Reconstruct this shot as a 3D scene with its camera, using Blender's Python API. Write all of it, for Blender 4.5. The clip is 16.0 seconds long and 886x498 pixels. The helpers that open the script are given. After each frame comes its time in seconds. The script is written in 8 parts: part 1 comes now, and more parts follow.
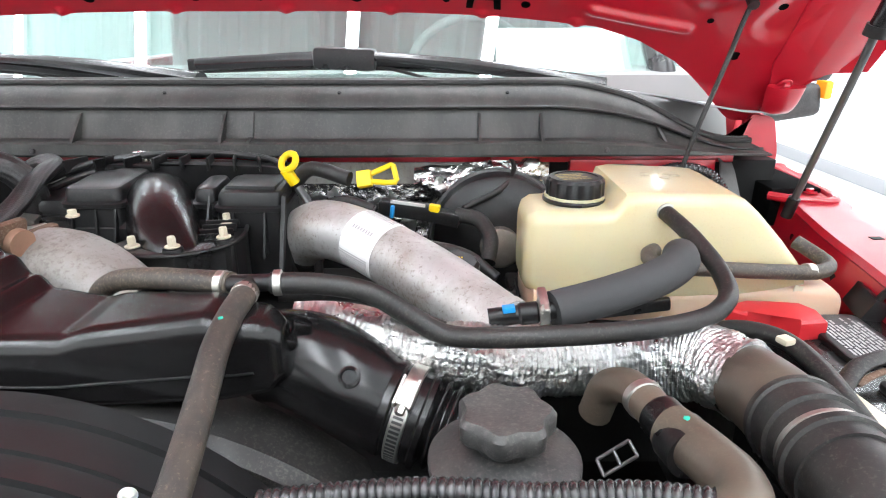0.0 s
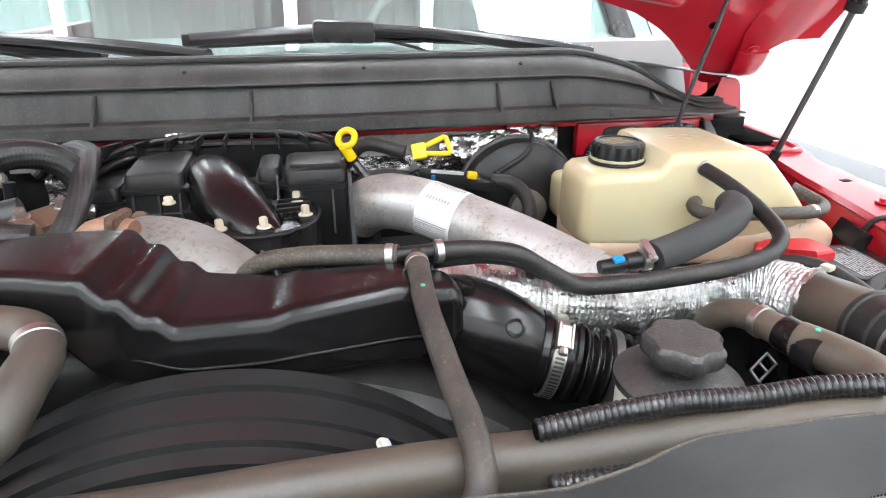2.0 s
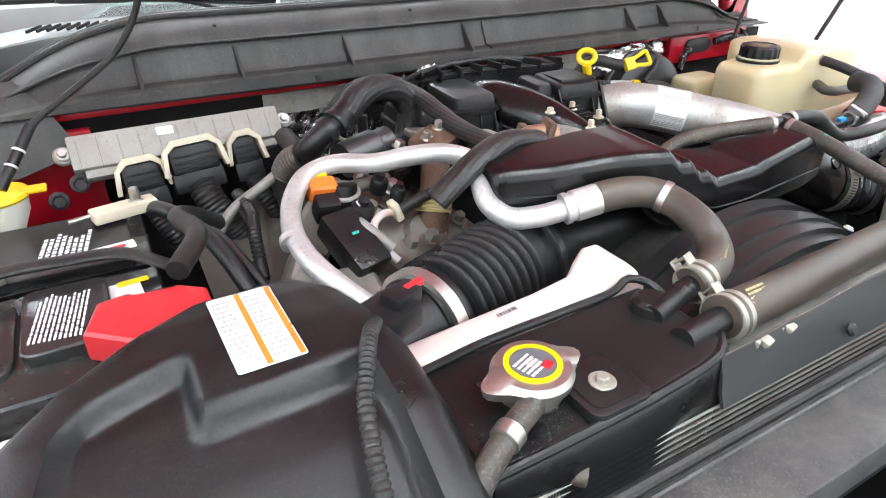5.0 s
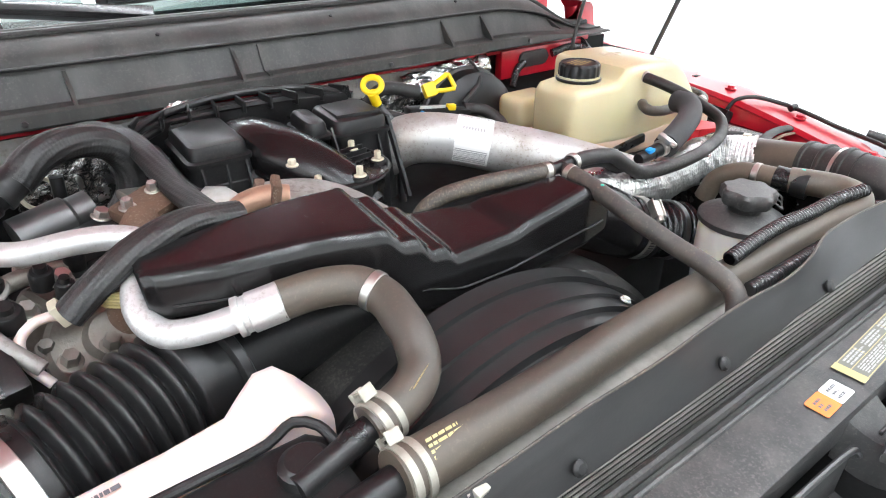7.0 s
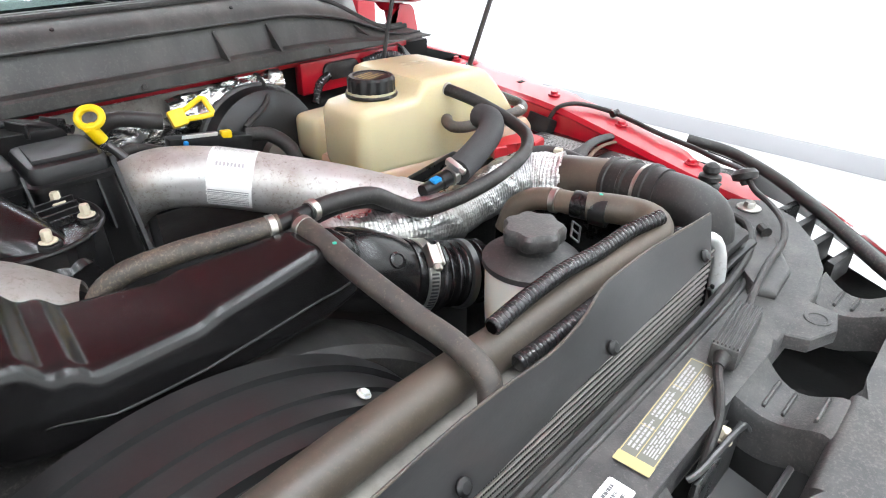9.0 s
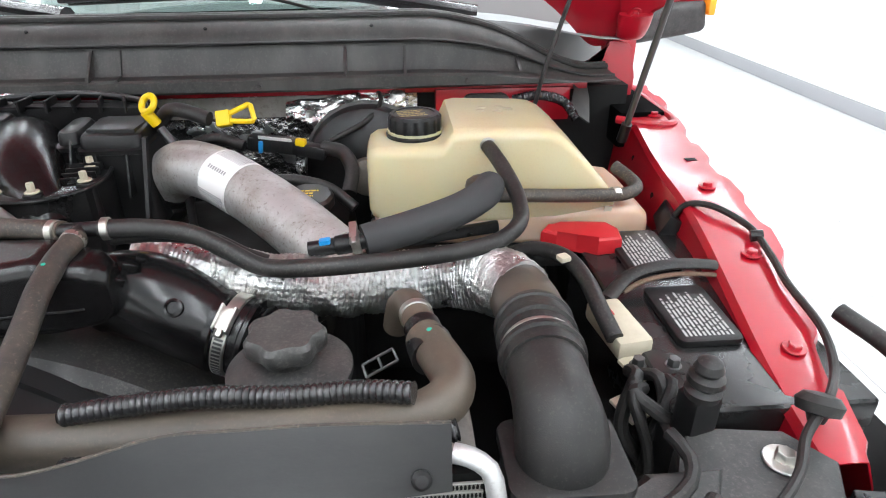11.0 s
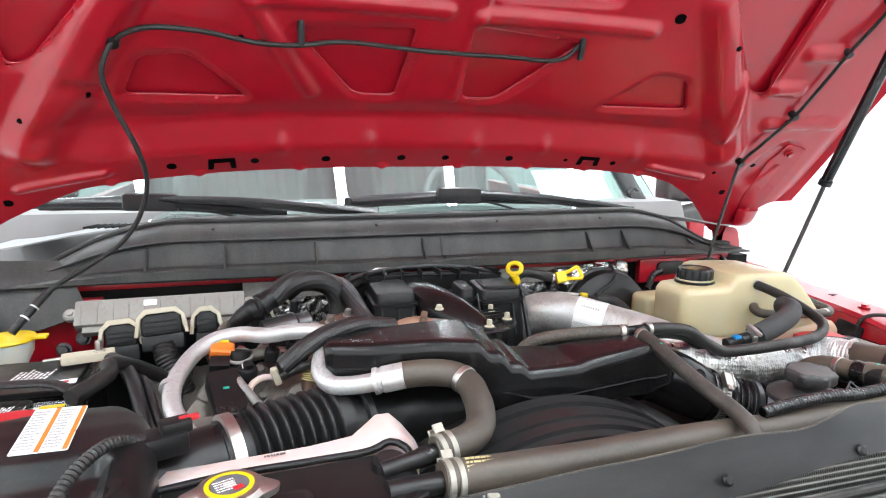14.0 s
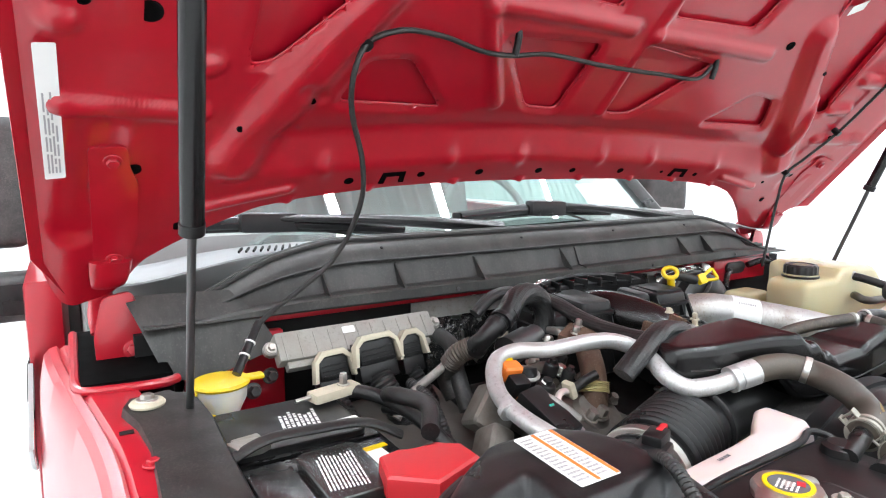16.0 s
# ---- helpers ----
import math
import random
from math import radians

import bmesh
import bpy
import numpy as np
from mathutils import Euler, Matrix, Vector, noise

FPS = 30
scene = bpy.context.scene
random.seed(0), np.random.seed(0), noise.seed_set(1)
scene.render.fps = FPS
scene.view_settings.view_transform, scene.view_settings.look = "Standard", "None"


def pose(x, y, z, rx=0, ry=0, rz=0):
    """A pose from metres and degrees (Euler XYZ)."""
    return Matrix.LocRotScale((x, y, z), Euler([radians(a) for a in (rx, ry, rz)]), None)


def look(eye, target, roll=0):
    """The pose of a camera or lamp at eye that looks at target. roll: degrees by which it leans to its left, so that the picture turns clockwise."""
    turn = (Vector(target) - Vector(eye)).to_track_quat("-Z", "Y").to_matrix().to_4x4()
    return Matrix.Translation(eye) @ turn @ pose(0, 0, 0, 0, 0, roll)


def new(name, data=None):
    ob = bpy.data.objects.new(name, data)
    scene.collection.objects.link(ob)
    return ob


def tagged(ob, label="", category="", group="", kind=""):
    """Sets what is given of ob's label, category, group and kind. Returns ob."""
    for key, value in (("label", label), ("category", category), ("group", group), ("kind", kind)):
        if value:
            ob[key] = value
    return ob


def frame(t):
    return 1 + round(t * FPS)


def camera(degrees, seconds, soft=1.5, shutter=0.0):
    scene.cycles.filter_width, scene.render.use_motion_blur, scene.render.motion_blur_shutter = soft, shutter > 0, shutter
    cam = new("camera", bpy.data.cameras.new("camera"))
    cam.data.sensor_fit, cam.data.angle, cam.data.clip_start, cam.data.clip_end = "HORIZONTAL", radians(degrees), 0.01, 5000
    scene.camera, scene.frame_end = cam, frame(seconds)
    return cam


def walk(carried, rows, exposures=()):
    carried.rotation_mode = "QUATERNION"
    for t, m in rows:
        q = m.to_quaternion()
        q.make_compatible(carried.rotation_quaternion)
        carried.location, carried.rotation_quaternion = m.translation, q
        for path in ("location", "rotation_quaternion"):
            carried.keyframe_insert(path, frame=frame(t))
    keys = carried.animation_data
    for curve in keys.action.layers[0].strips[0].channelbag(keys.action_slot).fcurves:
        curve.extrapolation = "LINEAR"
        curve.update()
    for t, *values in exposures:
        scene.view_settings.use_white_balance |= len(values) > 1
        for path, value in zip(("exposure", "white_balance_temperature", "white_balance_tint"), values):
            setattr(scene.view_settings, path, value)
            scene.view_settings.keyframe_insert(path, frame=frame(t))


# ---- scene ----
cam = camera(71.6, 16.0, soft=1.1)
EXPOSURES = [(0.0, 0.12, 6150, 9.0), (0.7, 0.15, 6150, 9.0), (1.5, 0.06, 6150, 9.0), (2.0, 0.06, 6150, 9.0), (3.0, -0.12, 6150, 9.0), (3.5, -0.01, 6150, 9.0), (6.0, 0.08, 6150, 9.0), (7.0, 0.10, 6150, 9.0), (8.5, 0.10, 6150, 9.0), (9.5, -0.06, 6150, 9.0), (10.2, -0.24, 6150, 9.0), (12.5, -0.40, 6150, 9.0), (13.0, -0.30, 6150, 9.0), (13.5, -0.24, 6150, 9.0), (14.0, -0.20, 6150, 9.0), (15.0, -0.20, 6150, 9.0), (16.0, -0.27, 6150, 9.0)]
METRES, EYE, TILT, LEAN, TURN = 3.5, 1.55, -20.0, 0.0, 0.0
ROWS = [
    (0.0, 0.0, 0.0, 0.0, 0.0, 0.0, -0.0),
    (0.5, 0.0023, -0.0071, 0.001, -2.62, -0.19, 1.05),
    (1.0, 0.0005, -0.0068, 0.0019, -3.88, -0.57, 1.49),
    (1.5, -0.0266, -0.0141, 0.0034, -5.81, -1.47, 2.19),
    (2.0, -0.0622, -0.0131, 0.0029, -9.72, -3.74, 3.69),
    (2.5, -0.0928, -0.0047, 0.0009, -13.95, -6.19, 5.04),
    (3.0, -0.1311, 0.0006, 0.0037, -18.41, -7.6, 6.62),
    (3.5, -0.1747, -0.0007, 0.0034, -22.11, -8.95, 7.78),
    (6.0, -0.2294, -0.0149, 0.0166, -30.59, -12.47, 10.56),
    (6.5, -0.1946, -0.0144, 0.0159, -31.89, -12.84, 10.9),
    (7.0, -0.1826, -0.0036, 0.0191, -34.6, -13.34, 11.77),
    (7.5, -0.1901, 0.003, 0.0187, -41.79, -14.97, 13.74),
    (8.0, -0.1869, 0.0099, 0.0183, -45.76, -15.94, 14.7),
    (8.5, -0.1533, 0.0057, 0.0181, -46.52, -16.15, 14.98),
    (9.0, -0.1169, 0.0008, 0.0155, -44.22, -15.41, 14.19),
    (9.5, -0.093, -0.0047, 0.0109, -33.78, -12.92, 11.21),
    (10.0, -0.0576, -0.0152, 0.0097, -20.36, -10.56, 7.12),
    (12.5, 0.0029, -0.0403, 0.0034, -2.67, -5.14, 0.91),
    (13.0, -0.0663, -0.0673, -0.0044, -8.05, -2.58, 2.49),
    (13.5, -0.1289, -0.0772, -0.0077, -12.02, 5.35, 3.85),
    (14.0, -0.1903, -0.0823, -0.0097, -16.01, 9.6, 5.25),
    (14.5, -0.2418, -0.0851, -0.0109, -19.81, 10.42, 6.63),
    (15.0, -0.2999, -0.0879, -0.0121, -24.54, 10.14, 8.33),
    (15.5, -0.3382, -0.0647, -0.0083, -29.11, 9.51, 9.89),
    (16.0, -0.3531, -0.0103, 0.0108, -30.12, 9.57, 10.32),
]
PATH = [(t, pose(0, 0, EYE, TILT, LEAN, TURN) @ pose(METRES * x, METRES * y, METRES * z, 90 + pitch, roll, yaw)) for t, x, y, z, yaw, pitch, roll in ROWS]
PATH += [(3.7, look((-0.699, 0.009, 1.565), (0.036, 1.620, 0.634), -0.2)), (4.75, pose(-0.93, -0.01, 1.598, 61.0, 0, -29.0)), (5.8, look((-0.850, -0.024, 1.618), (0.059, 1.462, 0.637), -0.3)),
         (10.2, look((-0.121, -0.050, 1.593), (0.391, 1.624, 0.625), -0.1)), (11.25, pose(0.155, -0.068, 1.604, 62.0, 0, -2.5)), (12.3, look((0.085, -0.101, 1.613), (0.114, 1.696, 0.736), 0.7))]
walk(cam, sorted(PATH, key=lambda r: r[0]), EXPOSURES)
LAMP_W = 235.0
# ---------------------------------------------------------------- world and light
world = bpy.data.worlds.new("world")
scene.world = world
world.use_nodes = True
_n = world.node_tree.nodes
_sky = _n.new("ShaderNodeTexSky")
_sky.sky_type, _sky.sun_disc = "NISHITA", False
_sky.sun_elevation, _sky.sun_rotation = radians(50), radians(200)
world.node_tree.links.new(_sky.outputs[0], _n["Background"].inputs[0])
_n["Background"].inputs[1].default_value = 0.08
CX = -0.32          # centre line of the truck
# WALL_F: unseen wall, set near the truck to bounce light at its front
WALL_L, WALL_R, WALL_F, WALL_B, CEIL = -5.2, 4.3, -3.2, 11.0, 4.2


def area(name, x, y, z, sx, sy, watts, rx=0, ry=0, colour=(0.98, 0.99, 1.0)):
    d = bpy.data.lights.new(name, "AREA")
    d.shape, d.size, d.size_y, d.energy, d.color = "RECTANGLE", sx, sy, watts, colour
    ob = new(name, d)
    ob.matrix_world = pose(x, y, z, rx, ry, 0)
    return ob


# ---------------------------------------------------------------- materials
def mat(name, colour, rough=0.5, metal=0.0, vary=0.12, vscale=9.0, dirt=None, dirt_amt=0.0, dirt_scale=14.0,
        bump=0.1, bscale=220.0, coat=0.0, trans=0.0, spec=0.5, sss=0.0, rvary=0.12, alpha=1.0, stretch=(1, 1, 1), ior=1.5, lump=0.0, lscale=12.0, aniso=0.0, bdist=0.001, speck=0.0, speck_c=(0.20, 0.17, 0.13), sscale=330.0, dust=0.0):
    m = bpy.data.materials.new(name)
    m.use_nodes = True
    t = m.node_tree
    b = t.nodes["Principled BSDF"]
    N = t.nodes.new
    L = t.links.new
    geo = N("ShaderNodeTexCoord")
    mp = N("ShaderNodeMapping")
    mp.inputs["Scale"].default_value = stretch
    L(geo.outputs["Object"], mp.inputs[0])
    n1 = N("ShaderNodeTexNoise")
    n1.inputs["Scale"].default_value, n1.inputs["Detail"].default_value = vscale, 5
    L(mp.outputs[0], n1.inputs["Vector"])
    r1 = N("ShaderNodeMix")
    r1.data_type = "RGBA"
    c = Vector(colour[:3])
    r1.inputs[6].default_value = (*(c * (1 - vary)), 1)
    r1.inputs[7].default_value = (*[min(1, v) for v in c * (1 + vary)], 1)
    L(n1.outputs[0], r1.inputs[0])
    out = r1.outputs[2]
    if dirt:
        n2 = N("ShaderNodeTexNoise")
        n2.inputs["Scale"].default_value, n2.inputs["Detail"].default_value, n2.inputs["Roughness"].default_value = dirt_scale, 8, 0.7
        L(mp.outputs[0], n2.inputs["Vector"])
        rr = N("ShaderNodeMapRange")
        rr.inputs[1].default_value, rr.inputs[2].default_value, rr.inputs[3].default_value, rr.inputs[4].default_value = 0.42, 0.72, 0.0, dirt_amt
        L(n2.outputs[0], rr.inputs[0])
        r2 = N("ShaderNodeMix")
        r2.data_type = "RGBA"
        r2.inputs[7].default_value = (*dirt, 1)
        L(rr.outputs[0], r2.inputs[0])
        L(out, r2.inputs[6])
        out = r2.outputs[2]
    if speck:                                   # fine grit sticking to the surface
        n5 = N("ShaderNodeTexNoise")
        n5.inputs["Scale"].default_value, n5.inputs["Detail"].default_value, n5.inputs["Roughness"].default_value = sscale, 3, 0.75
        L(geo.outputs["Object"], n5.inputs["Vector"])
        n6 = N("ShaderNodeTexNoise")
        n6.inputs["Scale"].default_value, n6.inputs["Detail"].default_value = 7.0, 3
        L(geo.outputs["Object"], n6.inputs["Vector"])
        sm = N("ShaderNodeMath")
        sm.operation = "MULTIPLY_ADD"
        sm.inputs[1].default_value = 0.30
        L(n6.outputs[0], sm.inputs[0])
        L(n5.outputs[0], sm.inputs[2])
        sr = N("ShaderNodeMapRange")
        sr.inputs[1].default_value, sr.inputs[2].default_value, sr.inputs[3].default_value, sr.inputs[4].default_value = 0.69, 0.86, 0.0, speck
        L(sm.outputs[0], sr.inputs[0])
        r5 = N("ShaderNodeMix")
        r5.data_type = "RGBA"
        r5.inputs[7].default_value = (*speck_c, 1)
        L(sr.outputs[0], r5.inputs[0])
        L(out, r5.inputs[6])
        out = r5.outputs[2]
    L(out, b.inputs["Base Color"])
    rv = N("ShaderNodeMapRange")
    rv.inputs[1].default_value, rv.inputs[2].default_value = 0.3, 0.7
    rv.inputs[3].default_value, rv.inputs[4].default_value = max(0.02, rough * (1 - rvary)), min(1, rough * (1 + rvary))
    L(n1.outputs[0], rv.inputs[0])
    L(rv.outputs[0], b.inputs["Roughness"])
    b.inputs["Metallic"].default_value = metal
    b.inputs["Coat Weight"].default_value = coat
    b.inputs["Coat Roughness"].default_value = 0.14
    b.inputs["Transmission Weight"].default_value = trans
    b.inputs["Specular IOR Level"].default_value = spec
    b.inputs["IOR"].default_value = ior
    b.inputs["Alpha"].default_value = alpha
    b.inputs["Anisotropic"].default_value = aniso
    if sss:
        b.inputs["Subsurface Weight"].default_value = sss
        b.inputs["Subsurface Radius"].default_value = (1.0, 0.7, 0.4)
        b.inputs["Subsurface Scale"].default_value = 0.02
    nrm = None
    if lump:
        n4 = N("ShaderNodeTexNoise")
        n4.inputs["Scale"].default_value, n4.inputs["Detail"].default_value = lscale, 2
        L(mp.outputs[0], n4.inputs["Vector"])
        bl = N("ShaderNodeBump")
        bl.inputs["Strength"].default_value, bl.inputs["Distance"].default_value = lump, 0.01
        L(n4.outputs[0], bl.inputs["Height"])
        nrm = bl.outputs[0]
    if bump:
        n3 = N("ShaderNodeTexNoise")
        n3.inputs["Scale"].default_value, n3.inputs["Detail"].default_value = bscale, 4
        L(mp.outputs[0], n3.inputs["Vector"])
        bp = N("ShaderNodeBump")
        bp.inputs["Strength"].default_value, bp.inputs["Distance"].default_value = bump, bdist
        L(n3.outputs[0], bp.inputs["Height"])
        if nrm:
            L(nrm, bp.inputs["Normal"])
        nrm = bp.outputs[0]
    if nrm:
        L(nrm, b.inputs["Normal"])
    return m


def glow(name, colour, strength):
    m = bpy.data.materials.new(name)
    m.use_nodes = True
    b = m.node_tree.nodes["Principled BSDF"]
    b.inputs["Base Color"].default_value = (*colour, 1)
    b.inputs["Emission Color"].default_value = (*colour, 1)
    b.inputs["Emission Strength"].default_value = strength
    return m


DUST = (0.16, 0.13, 0.10)
M_RED = mat("red_paint", (0.39, 0.003, 0.015), 0.33, 0.0, 0.07, 4, coat=0.6, bump=0.03, bscale=600, dirt=(0.27, 0.010, 0.016), dirt_amt=0.35, dirt_scale=22)
M_PLASTIC = mat("black_moulded_plastic", (0.0075, 0.0075, 0.008), 0.36, 0, 0.25, 12, dirt=(0.022, 0.021, 0.020), dirt_amt=0.45, dirt_scale=20, bump=0.10, bscale=900, speck=0.2, speck_c=(0.06, 0.055, 0.05), rvary=0.3, spec=0.36)
M_GLOSSY = mat("glossy_black_plastic", (0.006, 0.0057, 0.006), 0.23, 0, 0.2, 12, dirt=(0.018, 0.016, 0.016), dirt_amt=0.3, dirt_scale=34, bump=0.05, bscale=700, rvary=0.12, spec=0.42)
M_SHROUD = mat("satin_black_shroud_plastic", (0.016, 0.016, 0.0165), 0.32, 0, 0.15, 30, dirt=(0.034, 0.034, 0.033), dirt_amt=0.35, dirt_scale=9, bump=0.05, bscale=400, rvary=0.1, speck=0.12, speck_c=(0.05, 0.047, 0.043), spec=0.5)
M_BAFFLE = mat("dark_rubbery_baffle_sheet", (0.028, 0.0283, 0.029), 0.45, 0, 0.2, 6, dirt=(0.060, 0.059, 0.055), dirt_amt=0.55, dirt_scale=7, bump=0.10, bscale=500, stretch=(0.5, 1, 1.6), rvary=0.15, speck=0.10, speck_c=(0.07, 0.065, 0.06), spec=0.4)
M_BATTERY = mat("shiny_black_battery_plastic", (0.013, 0.013, 0.0135), 0.24, 0, 0.2, 16, dirt=(0.05, 0.048, 0.044), dirt_amt=0.5, dirt_scale=10, bump=0.02, bscale=500, rvary=0.25, spec=0.55)
M_DULL = mat("dull_black_plastic", (0.030, 0.030, 0.0305), 0.5, 0, 0.3, 14, dirt=(0.095, 0.091, 0.084), dirt_amt=0.65, dirt_scale=26, bump=0.3, bscale=600, rvary=0.25, speck=0.5, speck_c=(0.13, 0.12, 0.11))
M_COWL = mat("grey_weathered_cowl_plastic", (0.033, 0.033, 0.0315), 0.5, 0, 0.25, 7, dirt=(0.088, 0.085, 0.077), dirt_amt=0.7, dirt_scale=11, bump=0.14, bscale=800, stretch=(1.4, 0.6, 0.35), speck=0.35, speck_c=(0.13, 0.12, 0.11), sscale=240, rvary=0.25, spec=0.42)
M_RUBBER = mat("black_rubber", (0.014, 0.0135, 0.0135), 0.48, 0, 0.25, 30, dirt=(0.042, 0.039, 0.034), dirt_amt=0.5, dirt_scale=20, bump=0.14, bscale=1200, speck=0.45, speck_c=(0.09, 0.082, 0.07), rvary=0.25, spec=0.4)
M_HOSE = mat("dusty_rubber_hose", (0.034, 0.030, 0.027), 0.52, 0, 0.3, 25, dirt=(0.13, 0.10, 0.07), dirt_amt=0.6, dirt_scale=15, bump=0.22, bscale=900, speck=0.6, speck_c=(0.17, 0.14, 0.10))
M_HOSE2 = mat("grey_brown_hose", (0.058, 0.049, 0.040), 0.46, 0, 0.3, 14, dirt=(0.145, 0.108, 0.072), dirt_amt=0.55, dirt_scale=7, bump=0.08, bscale=700, stretch=(0.45, 1, 1), speck=0.18, speck_c=(0.20, 0.16, 0.11), rvary=0.25)
M_CONDUIT = mat("shiny_black_corrugated_plastic", (0.022, 0.022, 0.023), 0.20, 0, 0.2, 20, bump=0.01, spec=0.65, dirt=(0.03, 0.028, 0.024), dirt_amt=0.35, dirt_scale=24)
M_FOAM = mat("grey_foam_sleeve", (0.045, 0.045, 0.046), 0.75, 0, 0.1, 20, bump=0.25, bscale=1500, spec=0.3)
M_LOOM = mat("braided_loom_sleeve", (0.010, 0.010, 0.0105), 0.42, 0, 0.25, 40, dirt=(0.034, 0.032, 0.029), dirt_amt=0.45, dirt_scale=24, bump=0.35, bscale=900, speck=0.3, speck_c=(0.09, 0.085, 0.075))
M_ALU = mat("raw_aluminium", (0.60, 0.605, 0.60), 0.46, 0.60, 0.12, 20, bump=0.10, bscale=420, dirt=(0.38, 0.36, 0.33), dirt_amt=0.5, dirt_scale=22, speck=0.45, speck_c=(0.26, 0.23, 0.20), sscale=220, rvary=0.25)
M_PIPE = mat("stained_aluminium_pipe", (0.50, 0.50, 0.49), 0.50, 0.55, 0.16, 12, bump=0.12, bscale=420, dirt=(0.25, 0.20, 0.15), dirt_amt=0.75, dirt_scale=14, speck=0.7, speck_c=(0.16, 0.13, 0.10), sscale=200, rvary=0.25)
M_FOIL = mat("crinkled_foil", (0.78, 0.78, 0.775), 0.26, 1.0, 0.06, 30, bump=0.9, bscale=75, bdist=0.006, lump=0.7, lscale=30, dirt=(0.52, 0.48, 0.42), dirt_amt=0.4, dirt_scale=22)
M_SLEEVE = mat("woven_foil_sleeve", (0.66, 0.665, 0.66), 0.30, 1.0, 0.12, 30, bump=0.7, bscale=300, bdist=0.003, lump=0.55, lscale=34, dirt=(0.36, 0.33, 0.29), dirt_amt=0.65, dirt_scale=15, speck=0.5, speck_c=(0.18, 0.16, 0.13), sscale=150)
M_CAST = mat("cast_metal_dirty", (0.24, 0.225, 0.20), 0.55, 0.6, 0.25, 30, bump=0.4, bscale=350, dirt=(0.13, 0.10, 0.07), dirt_amt=0.8, dirt_scale=18)
M_SHIELD = mat("grey_heat_shield", (0.30, 0.29, 0.275), 0.55, 0.35, 0.15, 18, bump=0.3, bscale=260, dirt=(0.17, 0.145, 0.12), dirt_amt=0.8, dirt_scale=16, speck=0.5, speck_c=(0.12, 0.10, 0.085), sscale=160)
M_RUST = mat("rusty_iron", (0.135, 0.078, 0.05), 0.75, 0.2, 0.4, 40, bump=0.5, bscale=300, dirt=(0.06, 0.042, 0.034), dirt_amt=0.9, dirt_scale=20, speck=0.6, speck_c=(0.26, 0.22, 0.17))
M_ZINC = mat("zinc_plated_steel", (0.54, 0.53, 0.50), 0.36, 0.95, 0.18, 60, bump=0.15, dirt=(0.30, 0.265, 0.20), dirt_amt=0.6, dirt_scale=60)
M_CLAMP = mat("dull_zinc_clamp", (0.36, 0.345, 0.30), 0.48, 0.45, 0.2, 60, bump=0.2, dirt=(0.20, 0.17, 0.12), dirt_amt=0.6, dirt_scale=60)
M_OLIVE = mat("olive_grey_label", (0.13, 0.13, 0.11), 0.5, 0, 0.08, 40, bump=0.02)
M_STEEL = mat("dark_steel", (0.10, 0.10, 0.10), 0.4, 0.8, 0.2, 30, bump=0.1)
M_TANK = mat("yellowed_translucent_plastic", (0.55, 0.49, 0.31), 0.24, 0, 0.10, 8, bump=0.05, bscale=300, sss=0.6, dirt=(0.56, 0.44, 0.27), dirt_amt=0.45, dirt_scale=7, speck=0.2, speck_c=(0.4, 0.3, 0.2))
M_TANKRED = mat("pink_stained_plastic", (0.58, 0.40, 0.29), 0.33, 0, 0.15, 14, bump=0.04, bscale=300, sss=0.5, dirt=(0.60, 0.48, 0.33), dirt_amt=0.7, dirt_scale=12)
M_PINK = mat("pinkish_white_plastic", (0.64, 0.53, 0.50), 0.38, 0, 0.06, 8, bump=0.04, bscale=300, sss=0.4, dirt=(0.8, 0.42, 0.42), dirt_amt=0.35, dirt_scale=5)
M_MILK = mat("milky_plastic", (0.72, 0.70, 0.62), 0.35, 0, 0.08, 14, bump=0.04, sss=0.5)
M_YELLOW = mat("yellow_plastic", (0.76, 0.53, 0.0), 0.38, 0, 0.05, 20, bump=0.03)
M_ORANGE = mat("orange_plastic", (0.75, 0.18, 0.02), 0.45, 0, 0.1, 30, bump=0.05)
M_REDPL = mat("red_plastic_cover", (0.48, 0.018, 0.024), 0.38, 0, 0.08, 20, bump=0.06)
M_BEIGE = mat("beige_plastic", (0.55, 0.50, 0.38), 0.5, 0, 0.1, 30, bump=0.06, dirt=(0.3, 0.25, 0.18), dirt_amt=0.5)
M_LABEL = mat("white_label", (0.82, 0.82, 0.80), 0.45, 0, 0.04, 20, bump=0.02)
M_INK = mat("dark_print", (0.10, 0.10, 0.11), 0.5, 0, 0.05, 20, bump=0)
M_GREYINK = mat("grey_print", (0.35, 0.35, 0.35), 0.5, 0, 0.05, 20, bump=0)
M_WHITEINK = mat("white_print", (0.40, 0.40, 0.39), 0.5, 0, 0.15, 60, bump=0)
M_TANINK = mat("tan_print", (0.42, 0.35, 0.16), 0.6, 0, 0.1, 40, bump=0)
M_CHROME = mat("chrome", (0.8, 0.8, 0.8), 0.08, 1.0, 0.03, 20, bump=0)
M_WOOL = mat("white_insulation_wool", (0.62, 0.60, 0.55), 0.9, 0, 0.12, 30, bump=1.0, bscale=260, bdist=0.004, dirt=(0.3, 0.27, 0.22), dirt_amt=0.6)
# near-black: mostly deep shade put into the colour, also a few dark bolts
M_DARK = mat("shade_black_metal", (0.010, 0.010, 0.010), 0.7, 0.1, 0.3, 20, bump=0.3, bscale=200, spec=0.25)
# near-black paint for the shade inside holes, slots and pockets
M_HOLE = mat("opening_shade_black", (0.002, 0.002, 0.002), 0.9, 0, 0.2, 20, bump=0, spec=0.05)
